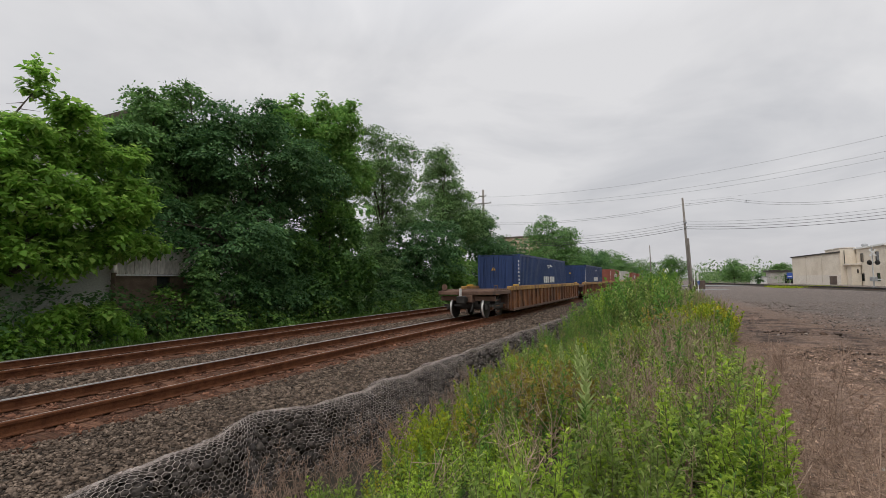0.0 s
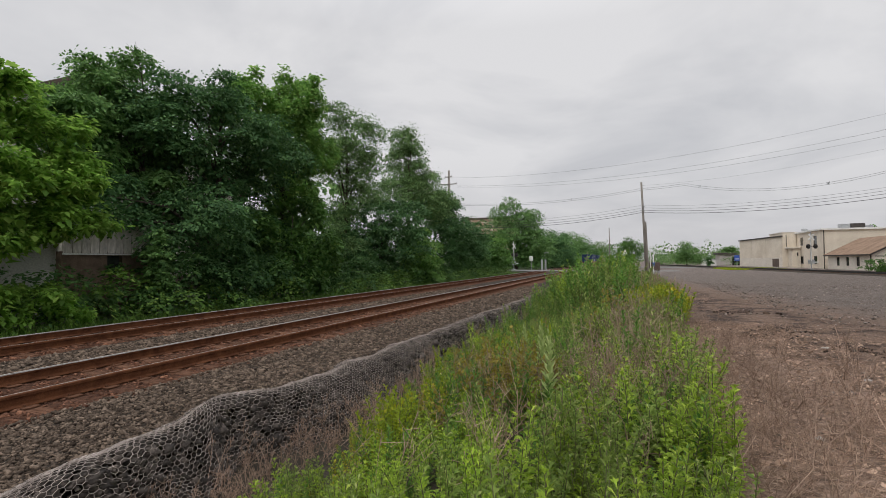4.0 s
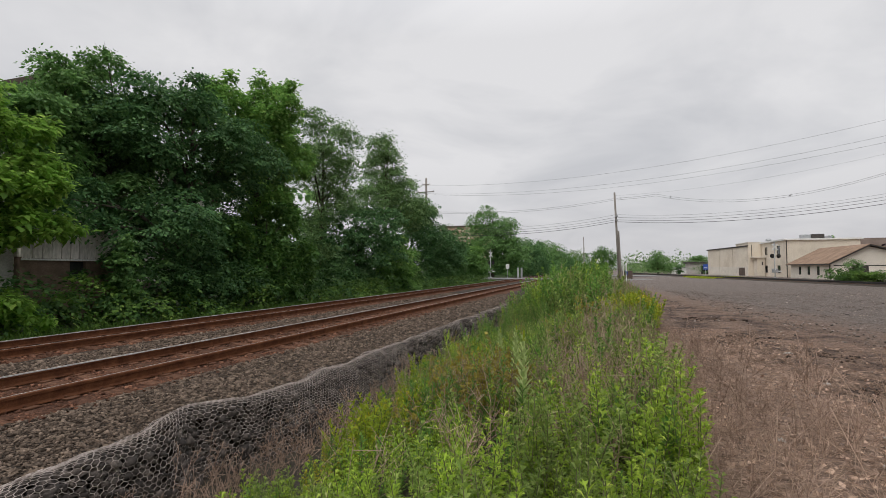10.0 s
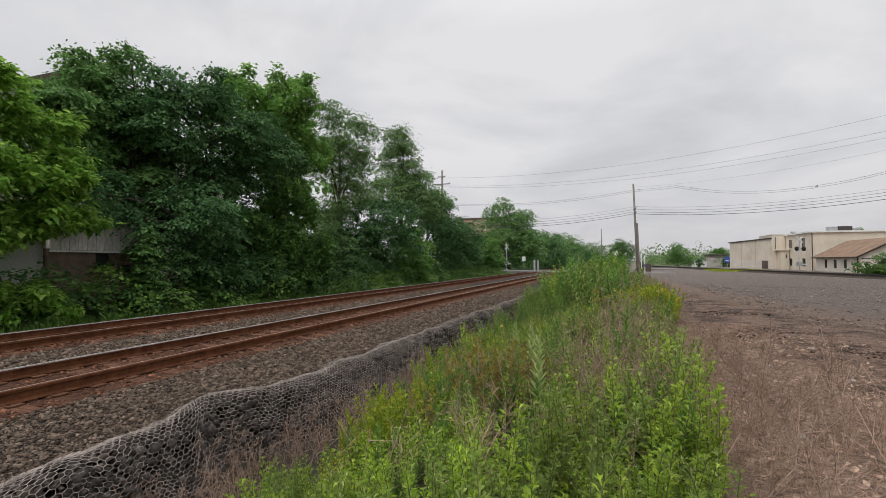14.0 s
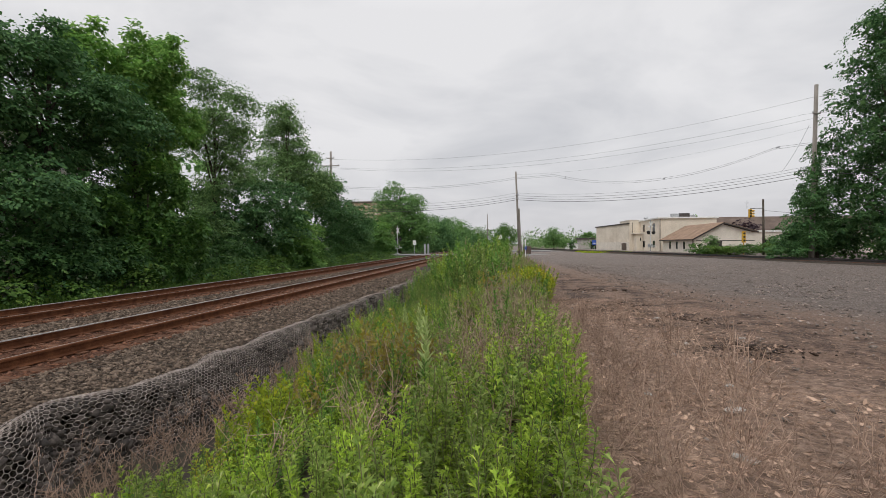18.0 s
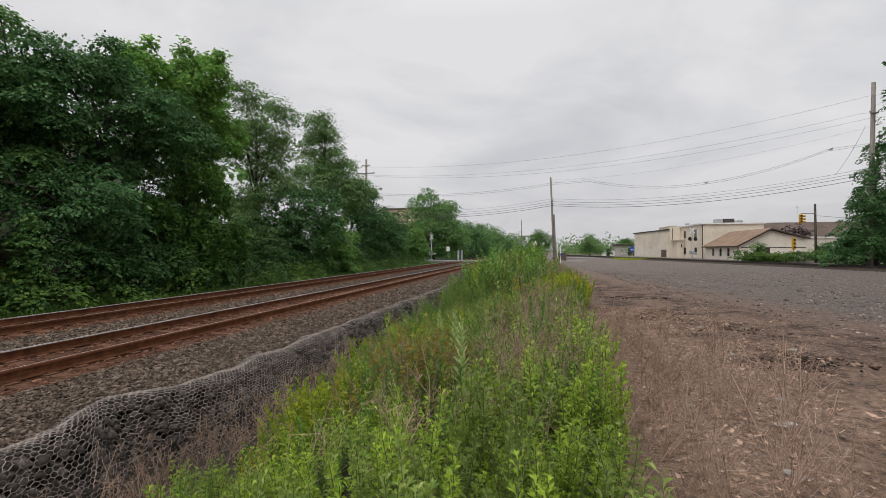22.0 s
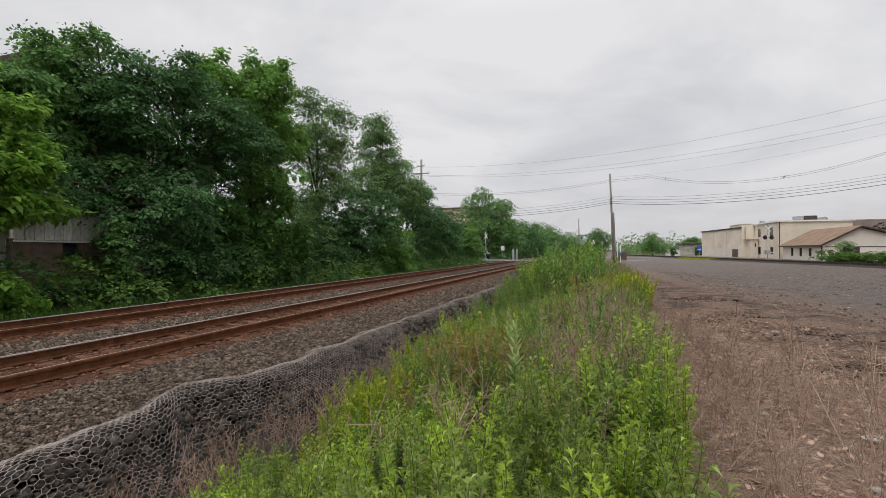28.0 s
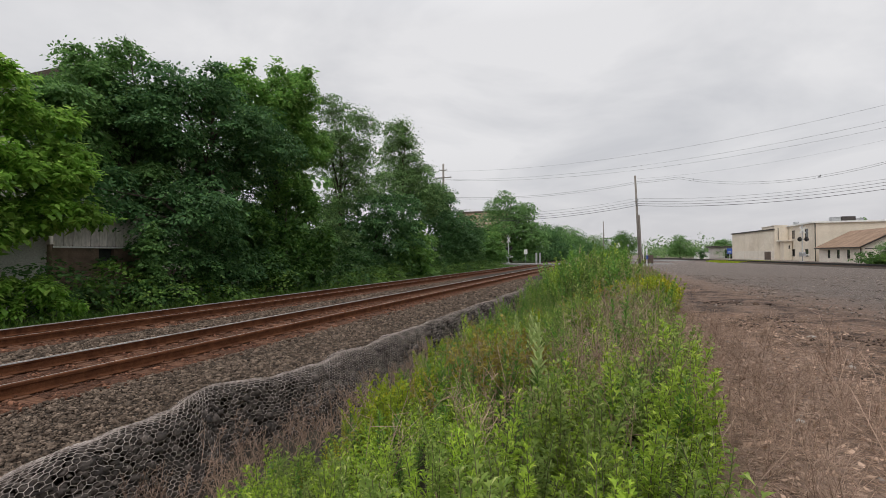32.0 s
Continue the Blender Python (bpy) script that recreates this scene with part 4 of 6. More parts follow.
    tree("deciduous_tree", -19.5, 53.6, massed([(-2.3, 7.2, 2.9), (2.0, 5.0, 2.8), (-6.2, 8.0, 2.3), (-0.7, 2.4, 2.8), (7.0, 3.0, 2.3), (-4.5, 4.5, 3.0), (4.5, 3.6, 2.6), (-4.0, 9.0, 1.6), (-1.0, 7.6, 1.8), (5.0, 4.6, 1.7)]), 0.19, 38000, "dark", "dense dark green tree by the track", 10, 0.22, 0.8)
    tree("deciduous_tree", -18.2, 62.0, massed([(-2.0, 2.0, 1.8), (2.0, 2.6, 2.0), (5.5, 2.2, 1.9), (9.0, 1.6, 1.5)]), 0.21, 11000, "ivy", "bright green shrubs beside the crossing", 11, 0.14, 0.7)
    tree("deciduous_tree", -21.0, 94.0, massed([(0, 11.6, 3.6), (0, 8.0, 5.0), (-1, 4.2, 5.2), (1.5, 5.0, 4.6)]) + [(2.8, 0, 9.2, 3.2, 3.2, 3.2), (-2.8, -1, 8.6, 3.0, 3.0, 2.8), (4.2, -1, 4.0, 4.0, 4.0, 4.2)], 0.26, 32000, "mid", "broad round-topped tree beyond the crossing", 12, 0.4, 1.2)
    tree("deciduous_tree", -24.6, 87.0, [(0, 0, 4.4, 2.9, 2.9, 2.9), (1.2, -0.5, 2.0, 2.6, 2.6, 2.2)], 0.25, 11000, "catalpa", "light green tree beyond the crossing", 13, 0.25, 0.9)
    for k, (x, y, r, h, kind) in enumerate(((-16.0, 110, 4.6, 10.0, "dark"), (-15.8, 124, 4.6, 9.6, "mid"), (-14.8, 140, 5.0, 10.2, "mid"), (-14.0, 160, 5.0, 9.6, "dark"), (-12.6, 184, 5.0, 8.0, "mid"), (-10.5, 212, 5.5, 10.5, "pale"))):
        tree("deciduous_tree", x, y, [(0, 0, h * 0.62, r * 0.9, r, h * 0.38), (0.5 * r, 0, h * 0.35, r * 0.8, r * 0.8, h * 0.33), (0.2 * r, -0.3 * r, h * 0.18, r, r, h * 0.2)], 0.28, 9500, kind, "tree of the far row beyond the crossing", 20 + k, 0.3, 1.2, "trees beyond the crossing")
    # across the lot
    tall = np.random.default_rng(131)
    lobes = []
    for k in range(30):
        z = 2.0 + 21.0 * k / 29
        wide = 4.6 if z < 15 else 4.6 - 0.30 * (z - 15)
        a, q = k * 2.4, tall.uniform(0.55, 0.8)
        r = tall.uniform(1.7, 2.5) if z < 19 else tall.uniform(1.3, 1.8)
        lobes.append((wide * q * math.cos(a), wide * q * math.sin(a), z, r, r, r * 0.9))
    lobes += [(0, 0, z, 2.6, 2.6, 2.4) for z in (5, 9, 13, 17, 21)]
    tree("deciduous_tree", 34.3, 44.5, lobes, 0.2, 56000, "dark", "very tall dark green tree beyond the siding", 31, 0.4, 0.9, "trees beyond the siding", core=0.8, loose=0.2)
    tree("deciduous_tree", 40.0, 41.0, [(0, 0, 12.0, 5.6, 5.6, 7.5), (0, 0, 5.0, 5.0, 5.0, 5.0), (0, 0, 19.5, 3.5, 3.5, 4.5)], 0.25, 24000, "dark", "tall green tree beyond the siding", 32, 0.4, 1.1, "trees beyond the siding", core=1.4, loose=0.25)
    tree("deciduous_tree", 29.6, 47.6, [(0.6, 0, 7.4, 1.9, 2.2, 2.4), (0.6, 0.6, 4.0, 2.5, 2.8, 3.0), (0.3, 0.8, 1.8, 2.5, 2.8, 2.0), (0.6, 0, 10.0, 1.2, 1.3, 1.4), (-1.35, -2.0, 8.4, 0.65, 0.6, 1.7), (-1.5, -2.0, 5.6, 1.3, 1.2, 2.0), (-2.3, -1.8, 2.8, 1.8, 1.7, 2.0), (-3.1, -1.4, 1.4, 1.9, 1.7, 1.6)], 0.15, 32000, "dark", "vine-covered tree round the utility pole", 33, 0.25, 0.6, "trees beyond the siding", core=1.3, loose=0.25)
    tree("round_tree", 0.9, 150, [(0, 0, 4.6, 4.2, 4.2, 3.9)], 0.28, 9000, "ivy", "small round green tree in the distance", 34, 0.25, 1.0, "distant trees")
    tree("deciduous_tree", 15.8, 142, [(0, 0, 4.4, 2.2, 2.2, 2.8), (-1.4, 0, 2.4, 2.4, 2.4, 2.2), (2.2, 0, 1.8, 2.2, 2.0, 1.6)], 0.2, 9000, "mid", "bushy green tree in the distance", 35, 0.2, 0.9, "distant trees", core=1.5)
    for k, (x, y, h) in enumerate(((49.6, 101.5, 6.7), (49.5, 130, 10.4), (31.5, 172, 6.0))):
        tree("purple_tree" if k == 0 else "deciduous_tree", x, y, [(0, 0, h * 0.66, 3.0 if k == 0 else 3.4, 2.2, h * 0.34), (0.4, 0, h * 0.3, 2.6, 2.4, h * 0.3)], 0.3, 3500, "purple" if k == 0 else "mid", "dark purple-leaved tree behind the low building" if k == 0 else "green tree top behind the roofs", 40 + k, 0.2, 0.8, "distant trees")


build_trees()


def build_conical():
    tree("conical_shrub", 20.4, 138, [(0, 0, 1.4, 0.9, 0.9, 1.5)], 0.2, 1500, "dark", "dark conical shrub in the distance", 50, 0.08, 0.3, "distant trees")


build_conical()


def build_shrubs():
    """The hedge between the siding and the low house."""
    for k, (x, y, r, h, kind) in enumerate(((28.2, 70.0, 1.5, 1.7, "ivy"), (30.0, 69.2, 1.6, 1.5, "briar"), (31.8, 68.6, 1.6, 1.5, "briar"), (33.6, 67.8, 1.6, 1.7, "ivy"), (35.6, 66.6, 1.6, 1.9, "briar"), (30.6, 72.0, 0.9, 3.2, "pale"), (36.6, 68.0, 1.3, 2.6, "mid"), (33.0, 58.5, 2.0, 2.6, "mid"), (37.0, 62.0, 2.2, 3.4, "dark"), (33.5, 52.0, 2.4, 4.0, "dark"), (37.0, 49.0, 2.8, 5.0, "mid"), (33.0, 40.5, 2.4, 4.4, "dark"), (36.5, 37.0, 2.8, 5.0, "mid"), (41.0, 46.0, 3.4, 6.0, "dark"))):
        tree("shrub", x, y, [(0, 0, h * 0.5, r, r, h * 0.5), (0.3 * r, 0, h * 0.3, r, r * 0.9, h * 0.35)], 0.12, 3600, kind, "green shrub in the hedge before the low house", 60 + k, 0.06, 0.35, "hedge shrubs")


build_shrubs()


def build_thicket():
    """Brambles, vines and young growth at the foot of the trees: leaves over low humps."""
    rng = np.random.default_rng(77)
    for name, kind, x0, x1, y0, y1, n, leaf, hgt, label in (
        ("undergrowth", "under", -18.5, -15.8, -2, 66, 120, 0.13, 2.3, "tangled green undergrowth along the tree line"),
        ("undergrowth", "briar", -17.4, -15.5, -2, 66, 90, 0.14, 1.1, "bright vines and brambles beside the ballast"),
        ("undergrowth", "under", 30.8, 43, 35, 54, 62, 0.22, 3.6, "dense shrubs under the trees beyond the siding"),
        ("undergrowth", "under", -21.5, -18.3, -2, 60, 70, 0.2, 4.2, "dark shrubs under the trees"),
    ):
        lobes = []
        for _ in range(n):
            x, y = rng.uniform(x0, x1), rng.uniform(y0, y1)
            h = hgt * rng.uniform(0.5, 1.15)
            if 8.9 < -17 * y / x < 11.9 and x < -15:
                h = rng.uniform(1.5, 1.8)
            lobes.append((x, y, ground_z(x, y) + h * 0.4, rng.uniform(0.7, 1.5), rng.uniform(0.9, 2.0), h * 0.75))
        if hgt > 4 and x0 < 0:
            for _ in range(34):
                y = rng.uniform(-2, 9.4)
                lobes.append((rng.uniform(-21.5, -19.9), y, rng.uniform(0.6, 3.2) if y < 9.2 else rng.uniform(0.6, 2.4), rng.uniform(0.8, 1.3), rng.uniform(0.8, 1.4), rng.uniform(0.8, 1.4)))
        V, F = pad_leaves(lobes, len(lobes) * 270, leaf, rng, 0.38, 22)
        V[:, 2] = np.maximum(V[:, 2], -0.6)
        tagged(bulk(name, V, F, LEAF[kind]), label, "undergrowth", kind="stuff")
    # long grass on the verge
    n = 26000
    x, y = rng.uniform(-16.6, -15.0, n), rng.uniform(0, 70, n)
    z = np.interp(x, PROFILE_X, PROFILE_Z)
    h = rng.uniform(0.12, 0.42, n)
    a = rng.uniform(0, math.tau, n)
    base, tip = np.stack([x, y, z], 1), np.stack([x + h * 0.4 * np.cos(a), y + h * 0.4 * np.sin(a), z + h], 1)
    w = np.stack([-np.sin(a), np.cos(a), 0 * a], 1) * 0.012
    V = np.stack([base - w, base + w, tip], 1).reshape(-1, 3)
    tagged(bulk("verge_grass", V, np.arange(3 * n).reshape(-1, 3), LEAF["briar"]), "long green grass on the verge", "grass", kind="stuff")
    # far woods and hedges along the horizon; haze on the first two is put in by pale leaf
    for name, kind, xs, ys, h, label in (("far_woods", "pale", (-90, 130), (230, 330), 9, "far woods along the horizon"), ("far_woods", "pale", (6, 60), (150, 190), 3.6, "distant hedge behind the road"), ("far_woods", "dark", (-30, -13), (96, 130), 4, "bushes beyond the crossing"), ("far_woods", "dark", (-130, -56), (70, 140), 8, "woods behind the left-hand houses"), ("far_woods", "mid", (78, 170), (-30, 90), 12, "woods beyond the siding"), ("far_woods", "mid", (-110, -34), (-60, 60), 11, "woods behind the grey building")):
        lobes = []
        for _ in range(60):
            x, y = rng.uniform(*xs), rng.uniform(*ys)
            r = h * rng.uniform(0.4, 0.8)
            lobes.append((x, y, r * 0.7, r * 1.3, r, r))
        V, F = crown_leaves(lobes, 14000 if ys[0] > 90 else 4000, (0.05 if ys[0] > 90 else 0.1) * h, rng, h * 0.25)
        V2, F2 = inner_leaves(lobes, (0.1 if ys[0] > 90 else 0.25) * h, rng, 0.8)
        V, F = np.concatenate([V, V2]), np.concatenate([F, F2 + len(V)])
        V[:, 2] = np.maximum(V[:, 2], 0.05)
        tagged(bulk(name, V, F, LEAF[kind]), label, "woods", kind="stuff")


build_thicket()


# ---- weeds of the ditch and the bank ----
def weed_kind(kind, rng, full=1.0, fine=1.0):
    """Leaf and stem arrays of one plant, one metre tall."""
    leaves, stems = [], []
    if kind in ("weed", "sage", "deep", "lime", "golden"):
        kind = "lime" if kind == "golden" else kind
        n_stem = {"weed": 3, "sage": 4, "deep": 3, "lime": 4}[kind]
        for _ in range(n_stem):
            a, lean = rng.uniform(0, math.tau), rng.uniform(0.05, 0.34)
            foot = np.array([rng.normal(0, 0.06), rng.normal(0, 0.06), 0])
            top = foot + np.array([math.cos(a) * lean, math.sin(a) * lean, rng.uniform(0.72, 1.0)])
            stems.append((foot, top))
            nl = int({"weed": 47, "sage": 47, "deep": 52, "lime": 52}[kind] * full / fine * (1 if full > 0.5 else 1.6))
            broad = full**-0.6
            for k in range(nl):
                f = 0.12 + 0.88 * (k + rng.uniform(0, 1)) / nl
                c = foot + (top - foot) * f
                h = k * 2.4 + rng.uniform(-0.4, 0.4)
                ln = {"weed": 0.165, "sage": 0.16, "deep": 0.17, "lime": 0.15}[kind] * (1.12 - 0.5 * f) * rng.uniform(0.65, 1.25) * fine
                rise = 0.3 + 0.6 * f**1.6 + rng.uniform(-0.35, 0.35)
                d = np.array([math.cos(h) * math.cos(rise), math.sin(h) * math.cos(rise), math.sin(rise)])
                s = np.cross(d, [0, 0, 1.0])
                s /= np.linalg.norm(s) + 1e-9
                w = ln * {"weed": 0.088, "sage": 0.09, "deep": 0.13, "lime": 0.19}[kind] * broad
                m = c + d * ln * 0.5 + np.array([0, 0, 0.012])
                e = c + d * ln - np.array([0, 0, ln * 0.08])
                leaves.append((c, m + s * w, e, m - s * w))
                if kind in ("weed", "sage") and full > 0.5:
                    for g in (-1, 1):
                        o = c + d * ln * rng.uniform(0.3, 0.5)
                        d2 = d * 0.75 + s * g * 0.66
                        e2 = o + d2 * ln * 0.5
                        n2 = np.cross(d2, np.cross(d, s)) * w * 0.8
                        m2 = o + d2 * ln * 0.25 + np.array([0, 0, 0.006])
                        leaves.append((o, m2 + n2, e2, m2 - n2))
    elif kind in ("dead", "olive"):
        for _ in range(4):
            a, lean = rng.uniform(0, math.tau), rng.uniform(0.05, 0.4)
            top = np.array([math.cos(a) * lean, math.sin(a) * lean, rng.uniform(0.6, 1.0)])
            mid = top * 0.5 + rng.normal(0, 0.03, 3)
            foot = np.array([rng.normal(0, 0.05), rng.normal(0, 0.05), 0])
            stems += [(foot, mid), (mid, top)]
            for _ in range(5):
                f = rng.uniform(0.35, 1.0)
                c = mid + (top - mid) * (2 * f - 1) if f > 0.5 else foot + (mid - foot) * 2 * f
                t = c + rng.normal(0, 0.10, 3) + np.array([0, 0, 0.10])
                stems.append((c, t))
                if kind == "olive":
                    for _ in range(11):
                        q = c + (t - c) * rng.uniform(0.3, 1.1) + rng.normal(0, 0.012, 3)
                        u, v = rng.normal(0, 0.013, 3), rng.normal(0, 0.013, 3)
                        leaves.append((q - u, q + v, q + u, q - v))
                else:
                    stems.append((c + (t - c) * 0.6, c + (t - c) * 0.6 + rng.normal(0, 0.05, 3) + np.array([0, 0, 0.04])))
    return np.array(leaves).reshape(-1, 4, 3), np.array(stems).reshape(-1, 2, 3)


def sow(name, kind, spots, rng, label, stem_r=0.004, lean=0.3, full=1.0, fine=1.0):
    """Plants at spots (x, y, height): one object of leaves and one of stems."""
    protos = [weed_kind(kind, rng, full, fine) for _ in range(6)]
    spots = np.array(spots)
    if not len(spots):
        return
    T = turns(len(spots), rng, lean)
    pick = rng.integers(0, 6, len(spots))
    L, S = [], []
    for k, (x, y, h) in enumerate(spots):
        p = np.array([x, y, ground_z(x, y) - 0.02])
        lv, st = protos[pick[k]]
        R = T[k].T * h
        if len(lv):
            L.append(lv.reshape(-1, 3) @ R + p)
        S.append(st.reshape(-1, 3) @ R + p)
    S = np.concatenate(S).reshape(-1, 2, 3)
    mat_s = MAT["stem"] if kind not in ("dead", "olive") else MAT["dry" if name == "weeds" else "dead"]
    sv, sf = tubes(S, stem_r, 3)
    if L:
        V = np.concatenate(L)
        ob = bulk(name, V, np.arange(len(V)).reshape(-1, 4), LEAF[kind])
        st = bulk("stems", sv, sf, mat_s, ob)
    else:
        ob = bulk(name, sv, sf, mat_s)
    tagged(ob, label, "weeds", kind="stuff")


def weed_height(x, y):
    """Knee-high by the camera, a head-high clump farther on."""
    near = 0.62 + 0.10 * noise_at(x, y, 0.8, 1.5) + 0.06 * max(0.0, x + 1.5)
    far = 1.2 if x < -2.6 else (1.75 if x < 0.15 else 0.85)
    t = min(max((y - (13.5 - 1.6 * min(max(x + 1.0, -2.0), 1.5))) / 3.0, 0.0), 1.0)
    return near + (far - near) * t


def build_weeds():
    rng = np.random.default_rng(21)
    spots = {k: [] for k in ("weed", "sage", "deep", "lime", "dead", "olive", "golden")}
    for y0, y1, per in ((1.2, 3.6, 36), (3.6, 7.5, 27), (7.5, 14, 19), (14, 26, 13), (26, 45, 7)):
        for _ in range(int(5.2 * (y1 - y0) * per)):
            y = rng.uniform(y0, y1)
            x = rng.uniform(-4.3, 1.05 if y < 12 else 2.0)
            left = max(-3.35 - 0.12 * (y - 3.4), -4.25)
            left += 0.35 * noise_at(0, y, 0.6, 6.0)
            if y > 18:
                left = -3.8
            right = 0.66 + 0.055 * (y - 4) + 0.25 * noise_at(1, y, 0.7, 2.2)
            if x < left or x > right:
                continue
            if abs(x + 0.7) < 0.24 and 3.9 < y < 5.0 and rng.uniform() < 0.35:
                continue
            h = weed_height(x, y) * rng.uniform(0.55, 1.2)
            h *= 1.0 + 0.3 * noise_at(x, y, 1.4, 4.4)
            patch = noise_at(x, y, 0.55, 12.0) + 0.35 * noise_at(x, y, 1.9, 3.0)
            u = rng.uniform()
            if y > 13.5:
                kind = "sage" if u < 0.36 else ("deep" if u < 0.8 else ("dead" if u < 0.85 else "weed"))
                if x > 0.4 and u > 0.4:
                    kind = "dead"
            elif y < 5.0:
                kind = "weed" if u < 0.5 else ("sage" if u < 0.78 else ("deep" if u < 0.97 else "dead"))
            elif (x + 1.45) ** 2 + ((y - 5.6) / 1.3) ** 2 < 0.5 and u < 0.8:
                kind = "olive" if u < 0.55 else "dead"
            elif -0.55 < x < 0.25 and 5.5 < y < 13 and u < 0.5:
                kind = "dead"
            elif 0.15 < x and y < 9 and u < 0.75:
                kind = "sage" if u < 0.68 else "deep"
            elif x < -1.7 and 4.6 < y < 8.5 and patch < 0:
                kind = "deep" if u < 0.6 else ("lime" if u < 0.8 else "weed")
            elif patch > 0.2:
                kind = "olive" if u < 0.45 else ("dead" if u < 0.6 else "sage")
            elif x < -1.8:
                kind = "weed" if u < 0.4 else ("lime" if u < 0.52 else ("deep" if u < 0.8 else "sage"))
            elif x > 0.1:
                kind = "deep" if u < 0.35 else ("sage" if u < 0.7 else ("dead" if u < 0.82 else "weed"))
            else:
                kind = "sage" if u < 0.45 else ("weed" if u < 0.7 else ("dead" if u < 0.8 else "deep"))
            if y < 3.2 and kind == "deep":
                kind = "sage"
            if x < -2.9 and y < 8:
                h *= 0.85
            elif x < -2.9:
                h *= 1.25
            spots[kind].append((x, y, h))
    for _ in range(70):
        spots["golden" if rng.uniform() < 0.4 else "lime"].append((rng.normal(0.9, 0.3), rng.normal(14.2, 1.2), rng.uniform(0.7, 1.05)))
    for _ in range(22):
        spots["lime"].append((rng.normal(-2.55, 0.22), rng.normal(5.4, 0.45), rng.uniform(0.6, 0.95)))
        spots["deep"].append((rng.normal(-2.0, 0.2), rng.normal(5.8, 0.4), rng.uniform(0.6, 0.9)))
    for _ in range(7):
        spots["golden"].append((rng.normal(-2.9, 0.3), rng.normal(5.0, 0.8), rng.uniform(0.35, 0.6)))
    for _ in range(26):
        spots["olive"].append((rng.normal(-1.5, 0.3), rng.normal(5.9, 0.55), rng.uniform(0.75, 1.0)))
        spots["dead"].append((rng.normal(0.15, 0.35), rng.uniform(6.0, 12.5), rng.uniform(0.8, 1.15)))
    for kind, label in (("weed", "fresh green knee-high weeds on the bank"), ("sage", "grey-green mugwort weeds on the bank"), ("deep", "deep green broad-leaved weeds on the bank"), ("lime", "yellow-green weeds among the others"), ("golden", "yellow-flowering weeds at the lot's edge"), ("dead", "dead brown stalks among the weeds"), ("olive", "ochre seed heads among the weeds")):
        for y0, y1, full, r, fine in ((0, 3.5, 0.75, 0.003, 0.76), (3.5, 7, 0.75, 0.0035, 0.82), (7, 14, 0.45, 0.004, 0.9), (14, 99, 0.32, 0.005, 0.68)):
            sow("weeds", kind, [p for p in spots[kind] if y0 <= p[1] < y1], rng, label, r, full=full, fine=fine)
    pale = [(rng.uniform(-0.4, 0.85), rng.uniform(3.2, 9.5), rng.uniform(0.7, 0.95)) for _ in range(36)]
    pale += [(rng.uniform(-2.6, -0.4), rng.uniform(3.0, 8.0), rng.uniform(0.7, 1.0)) for _ in range(26)]
    sow("dry_stalks", "dead", pale, rng, "thin pale dead stalks standing among the weeds", 0.0022, 0.45)
    # the strip goes on behind
    back = [(rng.uniform(-3.6, 0.7), rng.uniform(-9, 1.3), rng.uniform(0.4, 0.75)) for _ in range(520)]
    back = [p for p in back if math.hypot(p[0], p[1]) > 1.35]
    for k, kind in enumerate(("weed", "sage", "deep")):
        sow("weeds", kind, back[k::3], rng, "knee-high green weeds along the lot's edge", 0.004, full=0.2)
    # dry stalks at the edge of the lot and on the stone bank
    edge = [(abs(rng.normal(0, 0.75)) + 0.85, rng.uniform(2.6, 10), rng.uniform(0.3, 0.66)) for _ in range(170)]
    edge += [(abs(rng.normal(0, 0.6)) + 1.0, rng.uniform(10, 45), rng.uniform(0.35, 0.7)) for _ in range(110)]
    sow("dry_stalks", "dead", edge, rng, "thin dry pinkish-brown stalks at the lot's edge", 0.0019, 0.6)
    foot = [(crest_x(y) + rng.uniform(0.45, 1.15), y, rng.uniform(0.3, 0.72)) for y in np.concatenate([rng.uniform(1.5, 14, 110), rng.uniform(1.5, 7, 50)])]
    tall = [(rng.uniform(1.0, 2.6), rng.uniform(3.0, 7.0), rng.uniform(0.7, 1.0)) for _ in range(16)]
    sow("dry_stalks", "dead", tall, rng, "tall bent dry twigs at the lot's edge", 0.0028, 0.7)
    sow("dry_stalks", "dead", foot, rng, "dry brown stalks at the foot of the stone bank", 0.0027, 0.6)


build_weeds()


